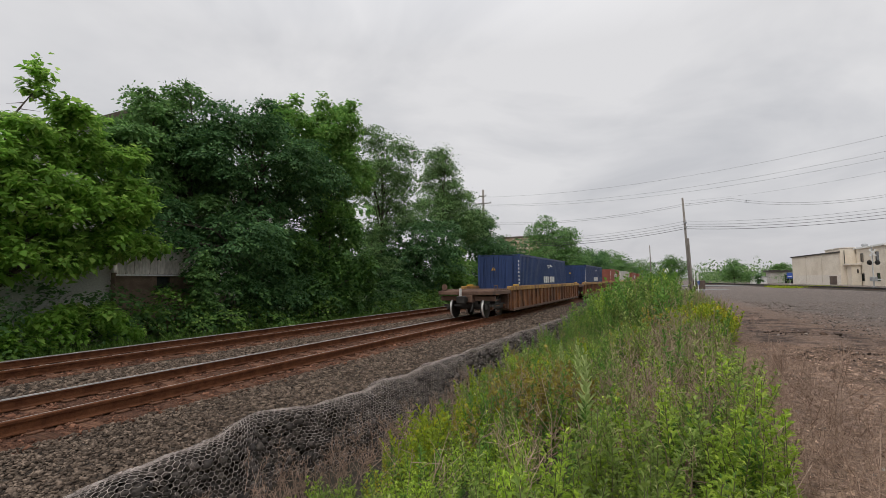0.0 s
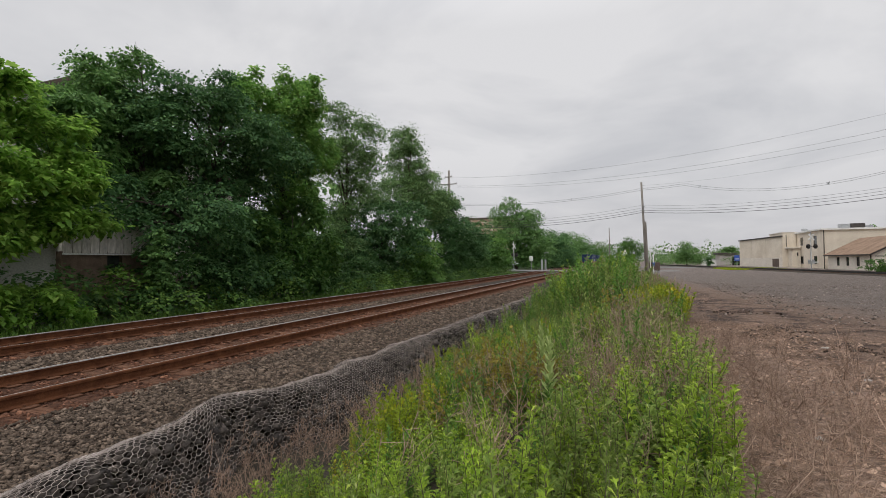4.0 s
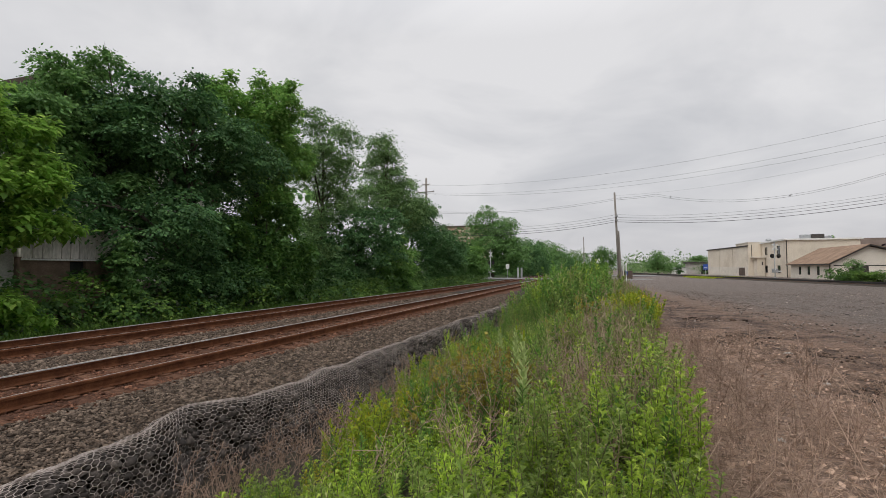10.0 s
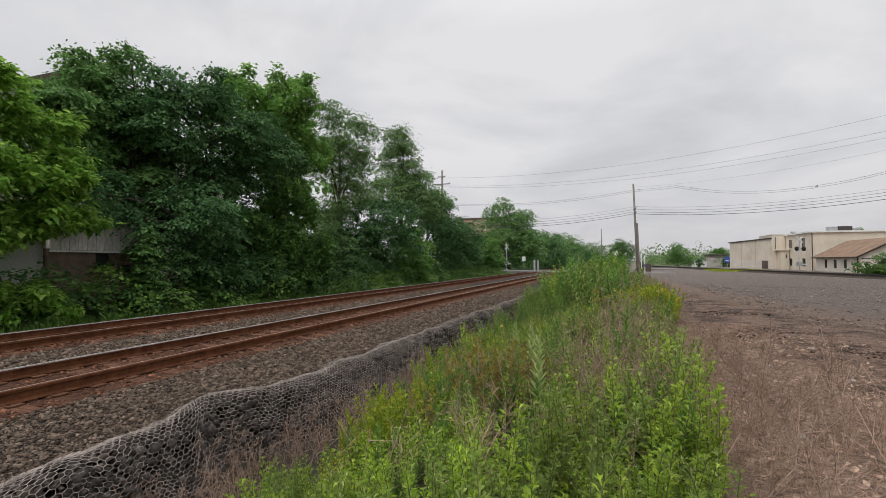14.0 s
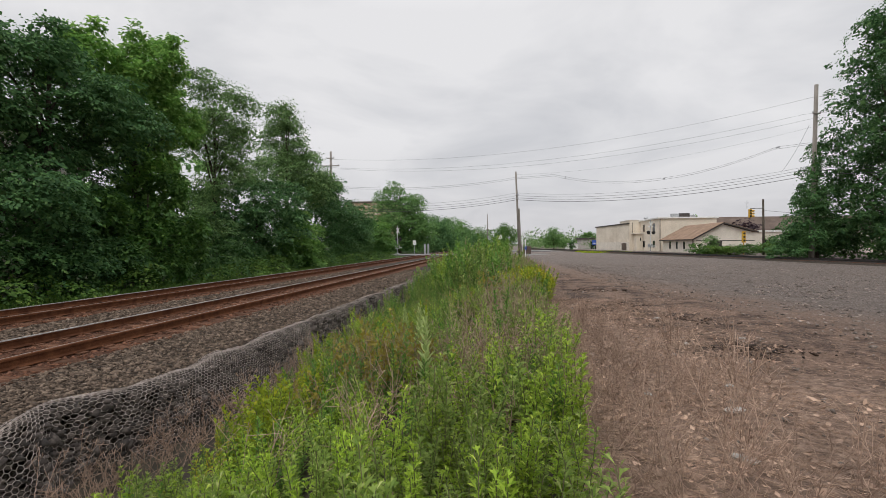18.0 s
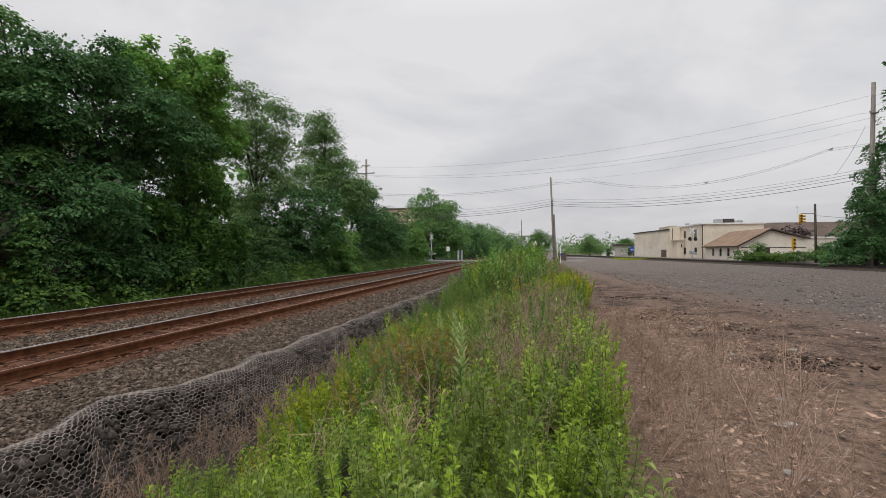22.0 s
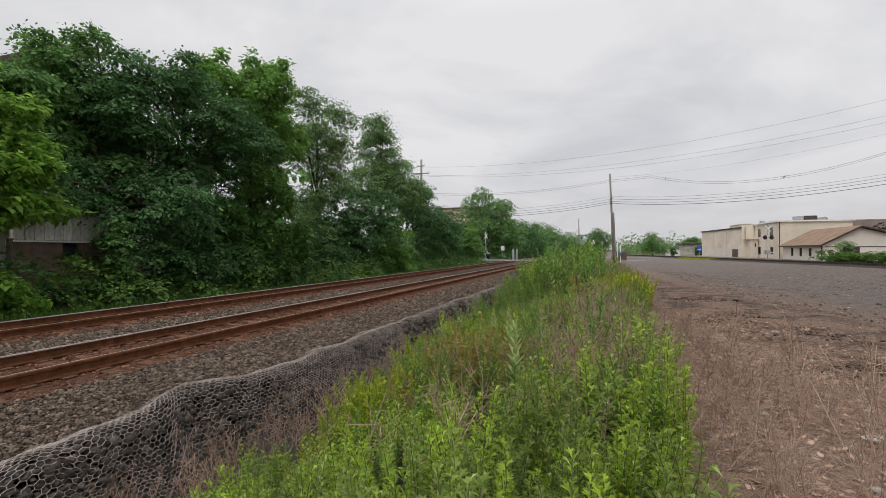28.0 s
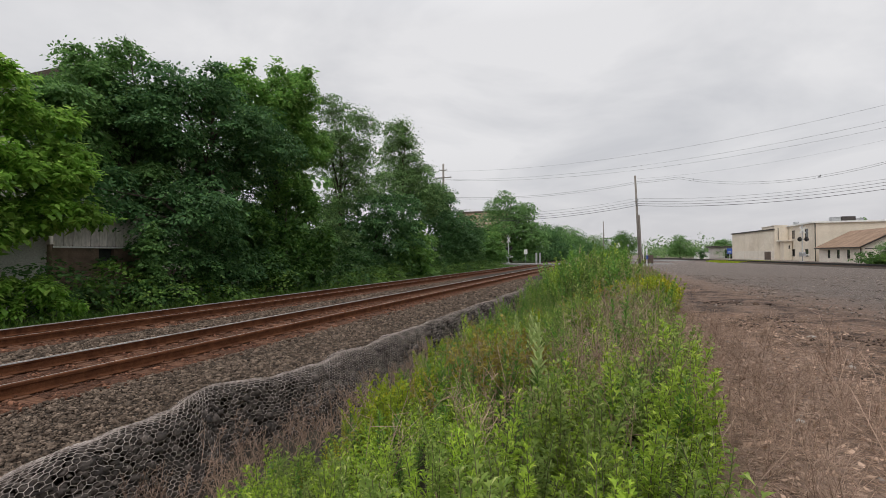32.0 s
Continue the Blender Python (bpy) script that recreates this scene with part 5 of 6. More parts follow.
def build_mullein():
    """The pale plant that stands out of the weeds."""
    for x, y, h, seed in ((-0.77, 4.85, 1.14, 3), (-1.25, 7.2, 1.0, 4), (-2.0, 9.6, 0.9, 5)):
        rng = np.random.default_rng(seed)
        z = ground_z(x, y)
        t = thing("mullein", (x, y, z), "tall pale green mullein plant with a yellow-tipped spike", "plant", "mulleins")
        part("stalk", rods(((0, 0, -0.02), (0.01, 0, h), 0.017, 0.009)), LEAF["mullein"], t)
        bm = bmesh.new()
        for k in range(64):
            f = k / 64
            c = Vector((0, 0, 0.12 + (h - 0.16) * f))
            a = k * 2.4
            ln = 0.22 * (1.0 - 0.72 * f) + 0.012
            d = Vector((math.cos(a), math.sin(a), 0.55 + 1.3 * f)).normalized()
            s = d.cross(Vector((0, 0, 1))).normalized()
            p = [c, c + d * ln * 0.3 + s * ln * 0.15, c + d * ln * 0.7 + s * ln * 0.13, c + d * ln - Vector((0, 0, ln * 0.12)), c + d * ln * 0.7 - s * ln * 0.13, c + d * ln * 0.3 - s * ln * 0.15]
            bm.faces.new([bm.verts.new(q) for q in p])
        part("leaves", bm, LEAF["mullein"], t, "soft pale leaves up the stalk")
        part("flower_spike", rods(((0.01, 0, h - 0.08), (0.01, 0, h + 0.03), 0.017, 0.008)), LEAF["lime"], t, "yellow-green flower tip")


build_mullein()


def build_litter():
    rng = np.random.default_rng(8)
    # straw and dry leaf litter on the dirt
    n = 24000
    x = 0.8 + np.abs(rng.normal(0, 2.0, n))
    y = 2.0 + 12 * rng.uniform(0, 1, n) ** 1.5
    z = np.array([ground_z(a, c) for a, c in zip(x, y)]) + rng.uniform(0.0, 0.03, n)
    a, l = rng.uniform(0, math.tau, n), rng.uniform(0.03, 0.16, n)
    p = np.stack([x, y, z], 1)
    q = p + np.stack([np.cos(a) * l, np.sin(a) * l, rng.normal(0, 0.02, n)], 1)
    tagged(bulk("straw_litter", *tubes(np.stack([p, q], 1), 0.0016, 3), MAT["straw"]), "broken dry straw scattered on the dirt", "litter", kind="stuff")
    n = 2200
    x, y = 1.0 + np.abs(rng.normal(0, 1.9, n)), rng.uniform(2.2, 13, n)
    z = np.array([ground_z(a, c) for a, c in zip(x, y)]) + 0.025
    P = np.stack([x, y, z], 1)
    V, F = leaf_cloud(P, np.tile([0, 0, 1.6], (n, 1)), 0.06, rng, 0.6, 0.2)
    tagged(bulk("dry_leaves", V, F, MAT["straw"]), "dry brown leaves scattered on the dirt", "litter", kind="stuff")
    n = 3500
    x, y = 1.2 + 15 * rng.uniform(0, 1, n) ** 1.3, 2.5 + 27 * rng.uniform(0, 1, n) ** 1.6
    z = np.array([ground_z(a, c) for a, c in zip(x, y)])
    tagged(stones("lot_pebbles", np.stack([x, y, z], 1), 0.014 * rng.lognormal(0, 0.45, n), MAT["gravel"], rng), "small loose stones on the gravel lot", "gravel", kind="stuff")
    n = 420
    heap = np.array(((3.3, 17.0), (3.25, 12.9), (2.6, 12.0), (3.7, 7.6), (4.4, 7.7), (4.1, 10.5)))[rng.integers(0, 6, n)]
    x, y = heap[:, 0] + rng.normal(0, 0.4, n), heap[:, 1] + rng.normal(0, 0.3, n)
    z = np.array([ground_z(a, c) for a, c in zip(x, y)])
    tagged(stones("mud_clods", np.stack([x, y, z], 1), 0.019 * rng.lognormal(0, 0.5, len(x)), MAT["mud"], rng, 0.7), "dark brown clods of churned mud on the lot", "mud", kind="stuff")
    n = 11000
    x, y = 4.6 + 15 * rng.uniform(0, 1, n) ** 1.2, 4 + 34 * rng.uniform(0, 1, n) ** 1.3
    keep = x + 0.15 * y > 7.6 + rng.normal(0, 0.5, n)
    x, y = x[keep], y[keep]
    n = len(x)
    z = np.array([ground_z(a, c) for a, c in zip(x, y)])
    tagged(stones("lot_gravel", np.stack([x, y, z], 1), 0.021 * rng.lognormal(0, 0.38, n), MAT["gravel"], rng, 0.6), "loose grey-brown gravel on the lot", "gravel", kind="stuff")
    n = 5000
    x, y = rng.uniform(15, 23, n), rng.uniform(84, 97, n)
    h, a = rng.uniform(0.1, 0.35, n), rng.uniform(0, math.tau, n)
    base, tip = np.stack([x, y, 0 * x], 1), np.stack([x + h * 0.4 * np.cos(a), y + h * 0.4 * np.sin(a), h], 1)
    w = np.stack([-np.sin(a), np.cos(a), 0 * a], 1) * 0.05
    tagged(bulk("lot_grass", np.stack([base - w, base + w, tip], 1).reshape(-1, 3), np.arange(3 * n).reshape(-1, 3), LEAF["lime"]), "thin yellow-green grass at the lot's far edge", "grass", kind="stuff")
    for x, y, s, w in ((2.27, 4.79, 0.11, 20), (3.0, 7.9, 0.07, 70), (1.85, 3.72, 0.10, 140), (4.1, 8.4, 0.06, 10), (2.6, 5.6, 0.05, 200), (1.6, 5.2, 0.05, 300), (3.4, 10.5, 0.09, 30)):
        bm = bmesh.new()
        k = 9
        ring = [bm.verts.new((s * (1 + 0.35 * noise_at(x, i, 1.7, 2)) * math.cos(i * math.tau / k), 0.6 * s * (1 + 0.4 * noise_at(y, i, 1.3, 5)) * math.sin(i * math.tau / k), 0.006 + 0.02 * abs(noise_at(x + i, y, 1.0)))) for i in range(k)]
        mid = bm.verts.new((0, 0, 0.03))
        for i in range(k):
            bm.faces.new((ring[i], ring[(i + 1) % k], mid))
        lid = bmesh.ops.extrude_face_region(bm, geom=list(bm.faces))
        bmesh.ops.translate(bm, verts=[v for v in lid["geom"] if isinstance(v, bmesh.types.BMVert)], vec=(0, 0, -0.012))
        ob = part("litter_scrap", bm, MAT["plaster"])
        ob.matrix_basis = pose(x, y, ground_z(x, y) + 0.02, 0, 0, w)
        tagged(ob, "flattened pale scrap of litter on the dirt", "litter", "scraps on the dirt")


build_litter()


# ---- poles and lines ----
P2, PM, P3 = (-22.1, 58.0), (2.45, 62.0), (28.2, 46.0)


def build_poles():
    for (x, y), h, r, lean, label in ((P2, 13.9, 0.19, 0.0, "tall weathered wooden utility pole with crossarms"), (P3, 16.05, 0.22, 0.4, "very tall wooden utility pole wrapped in vines"), (PM, 11.3, 0.16, -0.46, "leaning weathered wooden utility pole")):
        t = thing("utility_pole", (x, y, 0), label, "utility pole", "utility poles")
        part("pole", rods(((0, 0, -0.5), (lean, 0, h), r, r * 0.68), seg=12), MAT["wood_pole"], t, smooth=True)
        arms = {P2: (12.0, 13.0), P3: (13.4,), PM: ()}[(x, y)]
        for z in arms:
            w = 0.32 if (x, y) == P3 else (1.2 if z < 12.9 else 0.5)
            dx = lean * z / h
            a = part("crossarm", boxes((dx - w, dx + w, -0.22, -0.1, z - 0.06, z + 0.06), bevel=0.01), MAT["wood_pole"], t)
            for s in (-0.95, 0.95):
                part("insulator", rods(((dx + s * w, -0.16, z + 0.05), (dx + s * w, -0.16, z + 0.12), 0.03, 0.06), ((dx + s * w, -0.16, z + 0.12), (dx + s * w, -0.16, z + 0.2), 0.07, 0.04)), MAT["galv"], a)
        if (x, y) == PM:
            part("stub_pole", rods(((0.2, 0.1, -0.5), (-0.08, 0.1, 6.4), 0.14, 0.13), seg=10), MAT["wood_pole"], t, "shorter stub lashed beside the pole")
            part("cable_clamp", boxes((-0.42, -0.12, -0.25, 0.2, 8.2, 8.35)), MAT["galv"], t)
            part("cable_clamp", boxes((-0.42, -0.12, -0.25, 0.2, 7.7, 7.8)), MAT["galv"], t)
    for (x, y), h, r, label in (((-3.3, 115), 9.2, 0.14, "thin distant wooden pole"), ((34.9, 66.4), 7.5, 0.17, "short dark wooden pole beyond the siding"), ((-26.0, 92.0), 11.0, 0.16, "wooden pole behind the trees")):
        t = thing("utility_pole", (x, y, 0), label, "utility pole", "utility poles")
        part("pole", rods(((0, 0, -0.4), (-0.1, 0, h), r, r * 0.7), seg=10), MAT["wood_pole" if x < 30 else "bark"], t, smooth=True)


build_poles()


def build_wires():
    def line(a, b, sag, r, label="thin black overhead wire"):
        k = np.linspace(0, 1, 25)[:, None]
        p = np.array(a) * (1 - k) + np.array(b) * k
        p[:, 2] -= (4 * sag * k * (1 - k))[:, 0]
        ob = bulk("overhead_line", *cable(p, r), MAT["cable"])
        tagged(ob, label, "power line", "overhead lines")
    line((*P2, 12.9), (*P3, 14.9), 1.9, 0.009)
    line((P2[0] - 1.1, P2[1], 11.9), (P3[0] - 0.6, P3[1], 13.4), 1.9, 0.009)
    line((P2[0] + 1.1, P2[1], 11.6), (P3[0] + 0.4, P3[1] - 0.4, 13.0), 1.9, 0.009)
    line((P3[0], P3[1], 14.9), (75, 8, 15.5), 1.5, 0.009)
    line((P3[0] - 0.6, P3[1], 13.4), (74, 8, 14.0), 1.5, 0.009)
    line((P3[0] + 0.6, P3[1], 13.0), (76, 8, 14.0), 1.5, 0.009)
    for dz, dy in ((0.0, 0.0), (-0.14, 0.5)):
        spans = (((P2[0] + 0.8, P2[1] + dy, 9.35 + dz), 0.7), ((PM[0] - 0.4, PM[1] + dy, 10.55 + dz), 0.05), ((PM[0] + 4.2, PM[1] - 2.2 + dy, 10.5 + dz), 1.9), ((P3[0] - 2.2, P3[1] + 1.3 + dy, 10.75 + dz), 0.0), ((P3[0], P3[1], 10.8 + dz), 0.0))
        pts = []
        for (a, sag), (b, _) in zip(spans, spans[1:]):
            k = np.linspace(0, 1, 15)[:, None]
            p = np.array(a) * (1 - k) + np.array(b) * k
            p[:, 2] -= (4 * sag * k * (1 - k))[:, 0]
            pts.append(p)
        p = np.concatenate(pts)
        p = p[np.r_[True, np.linalg.norm(p[1:] - p[:-1], axis=1) > 1e-4]]
        ob = bulk("overhead_line", *cable(p, 0.012), MAT["cable"])
        tagged(ob, "paired black overhead wire", "power line", "overhead lines")
        if dz == 0.0:
            pair = p
    for k in (4, 9, 14, 16, 29, 36, 43):
        x, y, z = pair[min(k, len(pair) - 1)]
        t = thing("wire_spacer", (x, y, z - 0.3), "small grey spacer on the paired wire", "spacer", "wire spacers")
        part("bar", boxes((-0.015, 0.015, -0.03, 0.53, 0.2, 0.32)), MAT["galv"], t)
        part("clip", boxes((-0.03, 0.03, -0.03, 0.03, 0.32, 0.38), bevel=0.008), MAT["galv"], t)
    for z2, zm, z3, r in ((7.2, 8.45, 8.7, 0.011), (6.9, 8.1, 8.45, 0.015), (6.6, 7.8, 8.2, 0.018), (6.3, 7.55, 7.85, 0.024)):
        line((P2[0], P2[1] - 0.3, z2), (PM[0] - 0.3, PM[1] - 0.2, zm), 0.8, r, "thick black communication cable")
        line((PM[0] - 0.3, PM[1] - 0.2, zm), (P3[0], P3[1], z3), 1.05, r, "thick black communication cable")
        line((P3[0], P3[1], z3), (75, 8, z3 + 0.5), 1.2, r, "thick black communication cable")
    line((PM[0] - 0.4, PM[1], 10.9), (P3[0], P3[1], 12.2), 0.9, 0.006)
    line((P3[0] - 0.2, P3[1], 12.4), (P3[0] - 1.9, P3[1] + 1.2, 8.3), 0.3, 0.012, "slanting steel guy wire")
    line((32.2, 64.4, 6.1), (34.9, 66.4, 6.4), 0.05, 0.016)
    line((34.9, 66.4, 6.0), (52, 62, 5.0), 0.4, 0.02)


build_wires()


# ---- buildings across the lot ----
def wall_with(bm, x0, x1, z0, z1, y0, y1, holes):
    """A wall in the x-z plane from y0 to y1, with openings (x0, x1, z0, z1) right through it."""
    xs = sorted({x0, x1, *[h[0] for h in holes], *[h[1] for h in holes]})
    zs = sorted({z0, z1, *[h[2] for h in holes], *[h[3] for h in holes]})
    for a, b in zip(xs, xs[1:]):
        for c, d in zip(zs, zs[1:]):
            if not any(h[0] <= a and b <= h[1] and h[2] <= c and d <= h[3] for h in holes):
                box(bm, a, b, y0, y1, c, d)
    bmesh.ops.remove_doubles(bm, verts=bm.verts, dist=0.0005)
    inner = [f for f in bm.faces if any(g is not f and set(g.verts) == set(f.verts) for g in f.verts[0].link_faces)]
    bmesh.ops.delete(bm, geom=inner, context="FACES_ONLY")
    return bm


def window(parent, x0, x1, z0, z1, y, mat="glass", turn=None):
    """A framed pane set in an opening of a wall that faces -y."""
    fr = part("window", boxes((x0, x1, y + 0.05, y + 0.12, z0, z0 + 0.06), (x0, x1, y + 0.05, y + 0.12, z1 - 0.06, z1), (x0, x0 + 0.06, y + 0.05, y + 0.12, z0 + 0.06, z1 - 0.06), (x1 - 0.06, x1, y + 0.05, y + 0.12, z0 + 0.06, z1 - 0.06), (x0 + 0.06, x1 - 0.06, y + 0.06, y + 0.1, (z0 + z1) / 2 - 0.025, (z0 + z1) / 2 + 0.025)), MAT["trim_dark"], parent, "dark window frame")
    part("pane", boxes((x0 + 0.06, x1 - 0.06, y + 0.09, y + 0.1, z0 + 0.06, z1 - 0.06)), MAT[mat], fr, "dark glass pane")
    part("sill", boxes((x0 - 0.05, x1 + 0.05, y - 0.06, y + 0.05, z0 - 0.08, z0)), MAT["white_wall"], fr)
    return fr


def build_buildings():
    # two-storey hall: long cream wall towards the lot, window front towards the road
    hall = thing("cream_hall", (32.2, 99.0, 0), "two-storey cream stucco hall with a flat roof", "building", "buildings across the lot")
    bm = bmesh.new()
    wall_with(bm, 0, 11, -0.3, 6.75, 0, 0.3, [])
    part("wall", bm, MAT["cream"], hall, "long windowless cream stucco wall")
    holes = [(2.4, 4.0, 4.3, 5.9), (9.2, 10.8, 4.3, 5.9), (2.4, 4.0, 0.8, 2.2), (9.2, 10.8, 0.8, 2.2)]
    bm = bmesh.new()
    wall_with(bm, 0, 13.3, -0.3, 6.75, 0, 0.3, holes)
    part("wall", bm, MAT["cream"], hall).matrix_basis = pose(0, 13.6, 0, 0, 0, -90)
    for h in holes:
        w = window(hall, *h, 0.0)
        w.matrix_basis = pose(0, 13.6, 0, 0, 0, -90)
    part("roof", boxes((-0.35, 11.3, -0.4, 14.2, 6.75, 7.02)), MAT["paint_white"], hall, "flat roof with a pale rim")
    part("downpipe", rods(((0.1, -0.1, 0), (0.1, -0.1, 6.7), 0.07)), MAT["trim_dark"], hall)
    part("downpipe", rods(((-0.12, 13.4, 0), (-0.12, 13.4, 6.7), 0.07)), MAT["trim_dark"], hall)
    part("back_wall", boxes((0.3, 11, 13.6, 13.9, -0.3, 6.75), (10.7, 11, 0.3, 13.6, -0.3, 6.75)), MAT["cream"], hall)
    unit = thing("roof_unit", (37.6, 103.5, 7.02), "grey rooftop air-conditioning unit", "air conditioner")
    part("casing", boxes((-0.1, 1.9, -0.8, 0.8, 0.1, 1.0), bevel=0.03), MAT["trim_dark"], unit)
    part("casing", boxes((-1.5, -0.15, -0.7, 0.7, 0.1, 0.95), bevel=0.03), MAT["galv"], unit)
    part("casing", boxes((1.95, 3.1, -0.6, 0.6, 0.1, 0.65), bevel=0.03), MAT["galv"], unit)
    part("curb", boxes((-1.4, 3.0, -0.6, 0.6, 0.0, 0.1)), MAT["galv"], unit)
    vent = thing("roof_vent", (33.0, 110.5, 7.02), "round grey roof ventilator", "ventilator")
    part("hood", rods(((0, 0, 0.3), (0, 0, 0.55), 0.5, 0.5), ((0, 0, 0.55), (0, 0, 0.8), 0.5, 0.15), seg=14), MAT["galv"], vent)
    part("neck", rods(((0, 0, 0), (0, 0, 0.3), 0.3, 0.3), seg=14), MAT["galv"], vent)
    # long low wing with panel joints
    ax, ay, bx, by = 27.1, 136.3, 29.8, 112.3
    ln, heading = math.hypot(bx - ax, by - ay), math.degrees(math.atan2(by - ay, bx - ax))
    wing = thing("cream_wing", (ax, ay, 0), "long low cream-panelled wing with a dark roof edge", "building", "buildings across the lot", turn=heading)
    n = 3
    for k in range(n):
        part("panel", boxes((k * ln / n + 0.08, (k + 1) * ln / n - 0.08, 0.0, 0.25, -0.3, 6.25)), MAT["cream"], wing)
        part("dado", boxes((k * ln / n + 0.08, (k + 1) * ln / n - 0.08, -0.02, -0.003, -0.3, 2.0)), MAT["white_wall"], wing, "paler lower band")
    part("wall", boxes((0, ln, 0.25, 0.4, -0.3, 6.25), (0, 0.3, 0.4, 9, -0.3, 6.25), (0.3, ln, 8.7, 9, -0.3, 6.25)), MAT["trim_dark"], wing)
    part("roof", boxes((-0.2, ln + 0.1, -0.25, 9.2, 6.25, 6.5)), MAT["trim_dark"], wing, "dark roof with a narrow fascia")
    part("louvre", boxes((ln - 4.6, ln - 1.6, -0.1, -0.03, 0.1, 1.8), bevel=0.02), MAT["brown_metal"], wing, "brown louvred shutter")
    block = thing("cream_stair_block", (29.85, 112.2, 0), "square cream block beside the long wing", "building", "buildings across the lot")
    part("wall", boxes((0, 2.3, 0, 9.0, -0.3, 7.05)), MAT["cream"], block)
    part("coping", boxes((-0.1, 2.34, -0.1, 9.1, 7.05, 7.2)), MAT["white_wall"], block)
    porch = thing("cream_porch", (30.7, 109.8, 0), "small cream entrance porch with a flat canopy", "building", "buildings across the lot")
    part("wall", boxes((0, 1.4, 0, 2.35, -0.3, 3.8)), MAT["cream"], porch)
    part("canopy", boxes((-0.6, 1.45, -0.4, 2.3, 3.8, 4.05), bevel=0.02), MAT["white_wall"], porch)
    part("lamp", boxes((0.8, 1.0, -0.14, -0.003, 2.3, 3.0), bevel=0.02), MAT["trim_dark"], porch)
    part("downpipe", rods(((-0.3, 2.2, 4.0), (-0.3, 2.2, 6.6), 0.06)), MAT["trim_dark"], porch)
    # gabled house
    house = thing("gabled_house", (32.0, 81.5, 0), "low white house with a brown shingled gable roof", "house", "buildings across the lot")
    holes = [(10.2, 11.2, 0.6, 1.95), (6.8, 7.8, 0.6, 1.95), (3.4, 4.4, 0.6, 1.95)]
    bm = bmesh.new()
    wall_with(bm, 0, 14.9, -0.3, 2.4, 0, 0.3, holes)
    part("wall", bm, MAT["white_wall"], house).matrix_basis = pose(0, 14.9, 0, 0, 0, -90)
    for a, b, c, d in holes:
        window(house, a, b, c, d, 0.0).matrix_basis = pose(0, 14.9, 0, 0, 0, -90)
    bm = bmesh.new()
    prism(bm, ((0.3, -0.3), (9.4, -0.3), (9.4, 3.4), (4.5, 4.8), (0.3, 2.4)), 0.0, 0.3)
    part("gable_wall", bm, MAT["white_wall"], house, "white gable wall")
    part("garage_door", boxes((2.6, 4.4, -0.05, -0.003, 0.0, 2.0), bevel=0.02), MAT["trim_dark"], house)
    part("band", boxes((0.3, 9.4, -0.03, -0.003, 2.0, 2.12)), MAT["trim_dark"], house)
    part("back_wall", boxes((0.3, 9.4, 14.6, 14.9, -0.3, 2.4), (9.1, 9.4, 0.3, 14.6, -0.3, 2.4)), MAT["white_wall"], house)
    for nm, a, b in (("roof", (-0.5, 2.2), (4.5, 5.0)), ("roof", (9.8, 3.45), (4.5, 5.0))):
        bm = bmesh.new()
        prism(bm, ((a[0], a[1]), (b[0], b[1]), (b[0], b[1] + 0.16), (a[0], a[1] + 0.16)), -0.45, 15.4)
        roof = part(nm, bm, MAT["roof"], house, "brown shingled roof slope")
    for a, b in (((-0.5, 2.1), (4.5, 4.9)), ((9.8, 3.35), (4.5, 4.9))):
        bm = bmesh.new()
        prism(bm, ((a[0], a[1]), (b[0], b[1]), (b[0], b[1] + 0.2), (a[0], a[1] + 0.2)), -0.55, -0.455)
        part("bargeboard", bm, MAT["trim_dark"], house, "dark bargeboard")
    part("gutter", boxes((-0.62, -0.505, -0.4, 15.3, 2.15, 2.32)), MAT["trim_dark"], house)
    part("downpipe", rods(((-0.1, 0.15, 0), (-0.1, 0.15, 2.2), 0.06)), MAT["trim_dark"], house)
    annex = thing("flat_annex", (41.6, 83.0, 0), "long low off-white building with a flat roof", "building", "buildings across the lot")
    part("wall", boxes((0, 24, 0, 9, -0.3, 3.5)), MAT["white_wall"], annex)
    part("roof", boxes((-0.2, 24.2, -0.25, 9.2, 3.5, 3.75)), MAT["paint_white"], annex, "pale flat roof rim")
    for k in range(3):
        part("window", boxes((2 + k * 5, 3.4 + k * 5, -0.05, -0.003, 0.9, 2.2)), MAT["glass"], annex)
    shop = thing("brown_roofed_hall", (52, 118, 0), "large hall with a dark brown metal roof", "building", "buildings across the lot")
    part("wall", boxes((0, 34, 0, 16, -0.3, 4.8)), MAT["brown_metal"], shop)
    bm = bmesh.new()
    prism(bm, ((-0.6, 4.6), (16.6, 4.6), (13, 8.1), (3, 8.1)), -0.6, 34.6, axis="x")
    part("roof", bm, MAT["brown_metal"], shop, "dark brown metal roof")
    white = thing("white_shed", (20.6, 149, 0), "long low white shed in the distance", "building", "distant buildings")
    part("wall", boxes((0, 3.4, 0, 4, -0.3, 1.7)), MAT["paint_white"], white)
    part("roof", boxes((-0.2, 3.6, -0.2, 4.2, 1.7, 1.9)), MAT["galv"], white)
    sign = thing("blue_sign", (20.9, 107.6, 0), "small blue and white sign on a post", "sign")
    part("post", rods(((0, 0, -0.1), (0, 0, 2.6), 0.05)), MAT["galv"], sign)
    part("board", boxes((-0.45, 0.45, -0.1, -0.06, 1.4, 2.5), bevel=0.01), MAT["blue"], sign)
    part("bar", boxes((-0.3, 0.3, -0.115, -0.103, 1.7, 1.85)), MAT["paint_white"], sign, "white bar of lettering")
    # distant ones
    far = thing("grey_shed", (26.5, 158, 0), "low grey building in the distance", "building", "distant buildings")
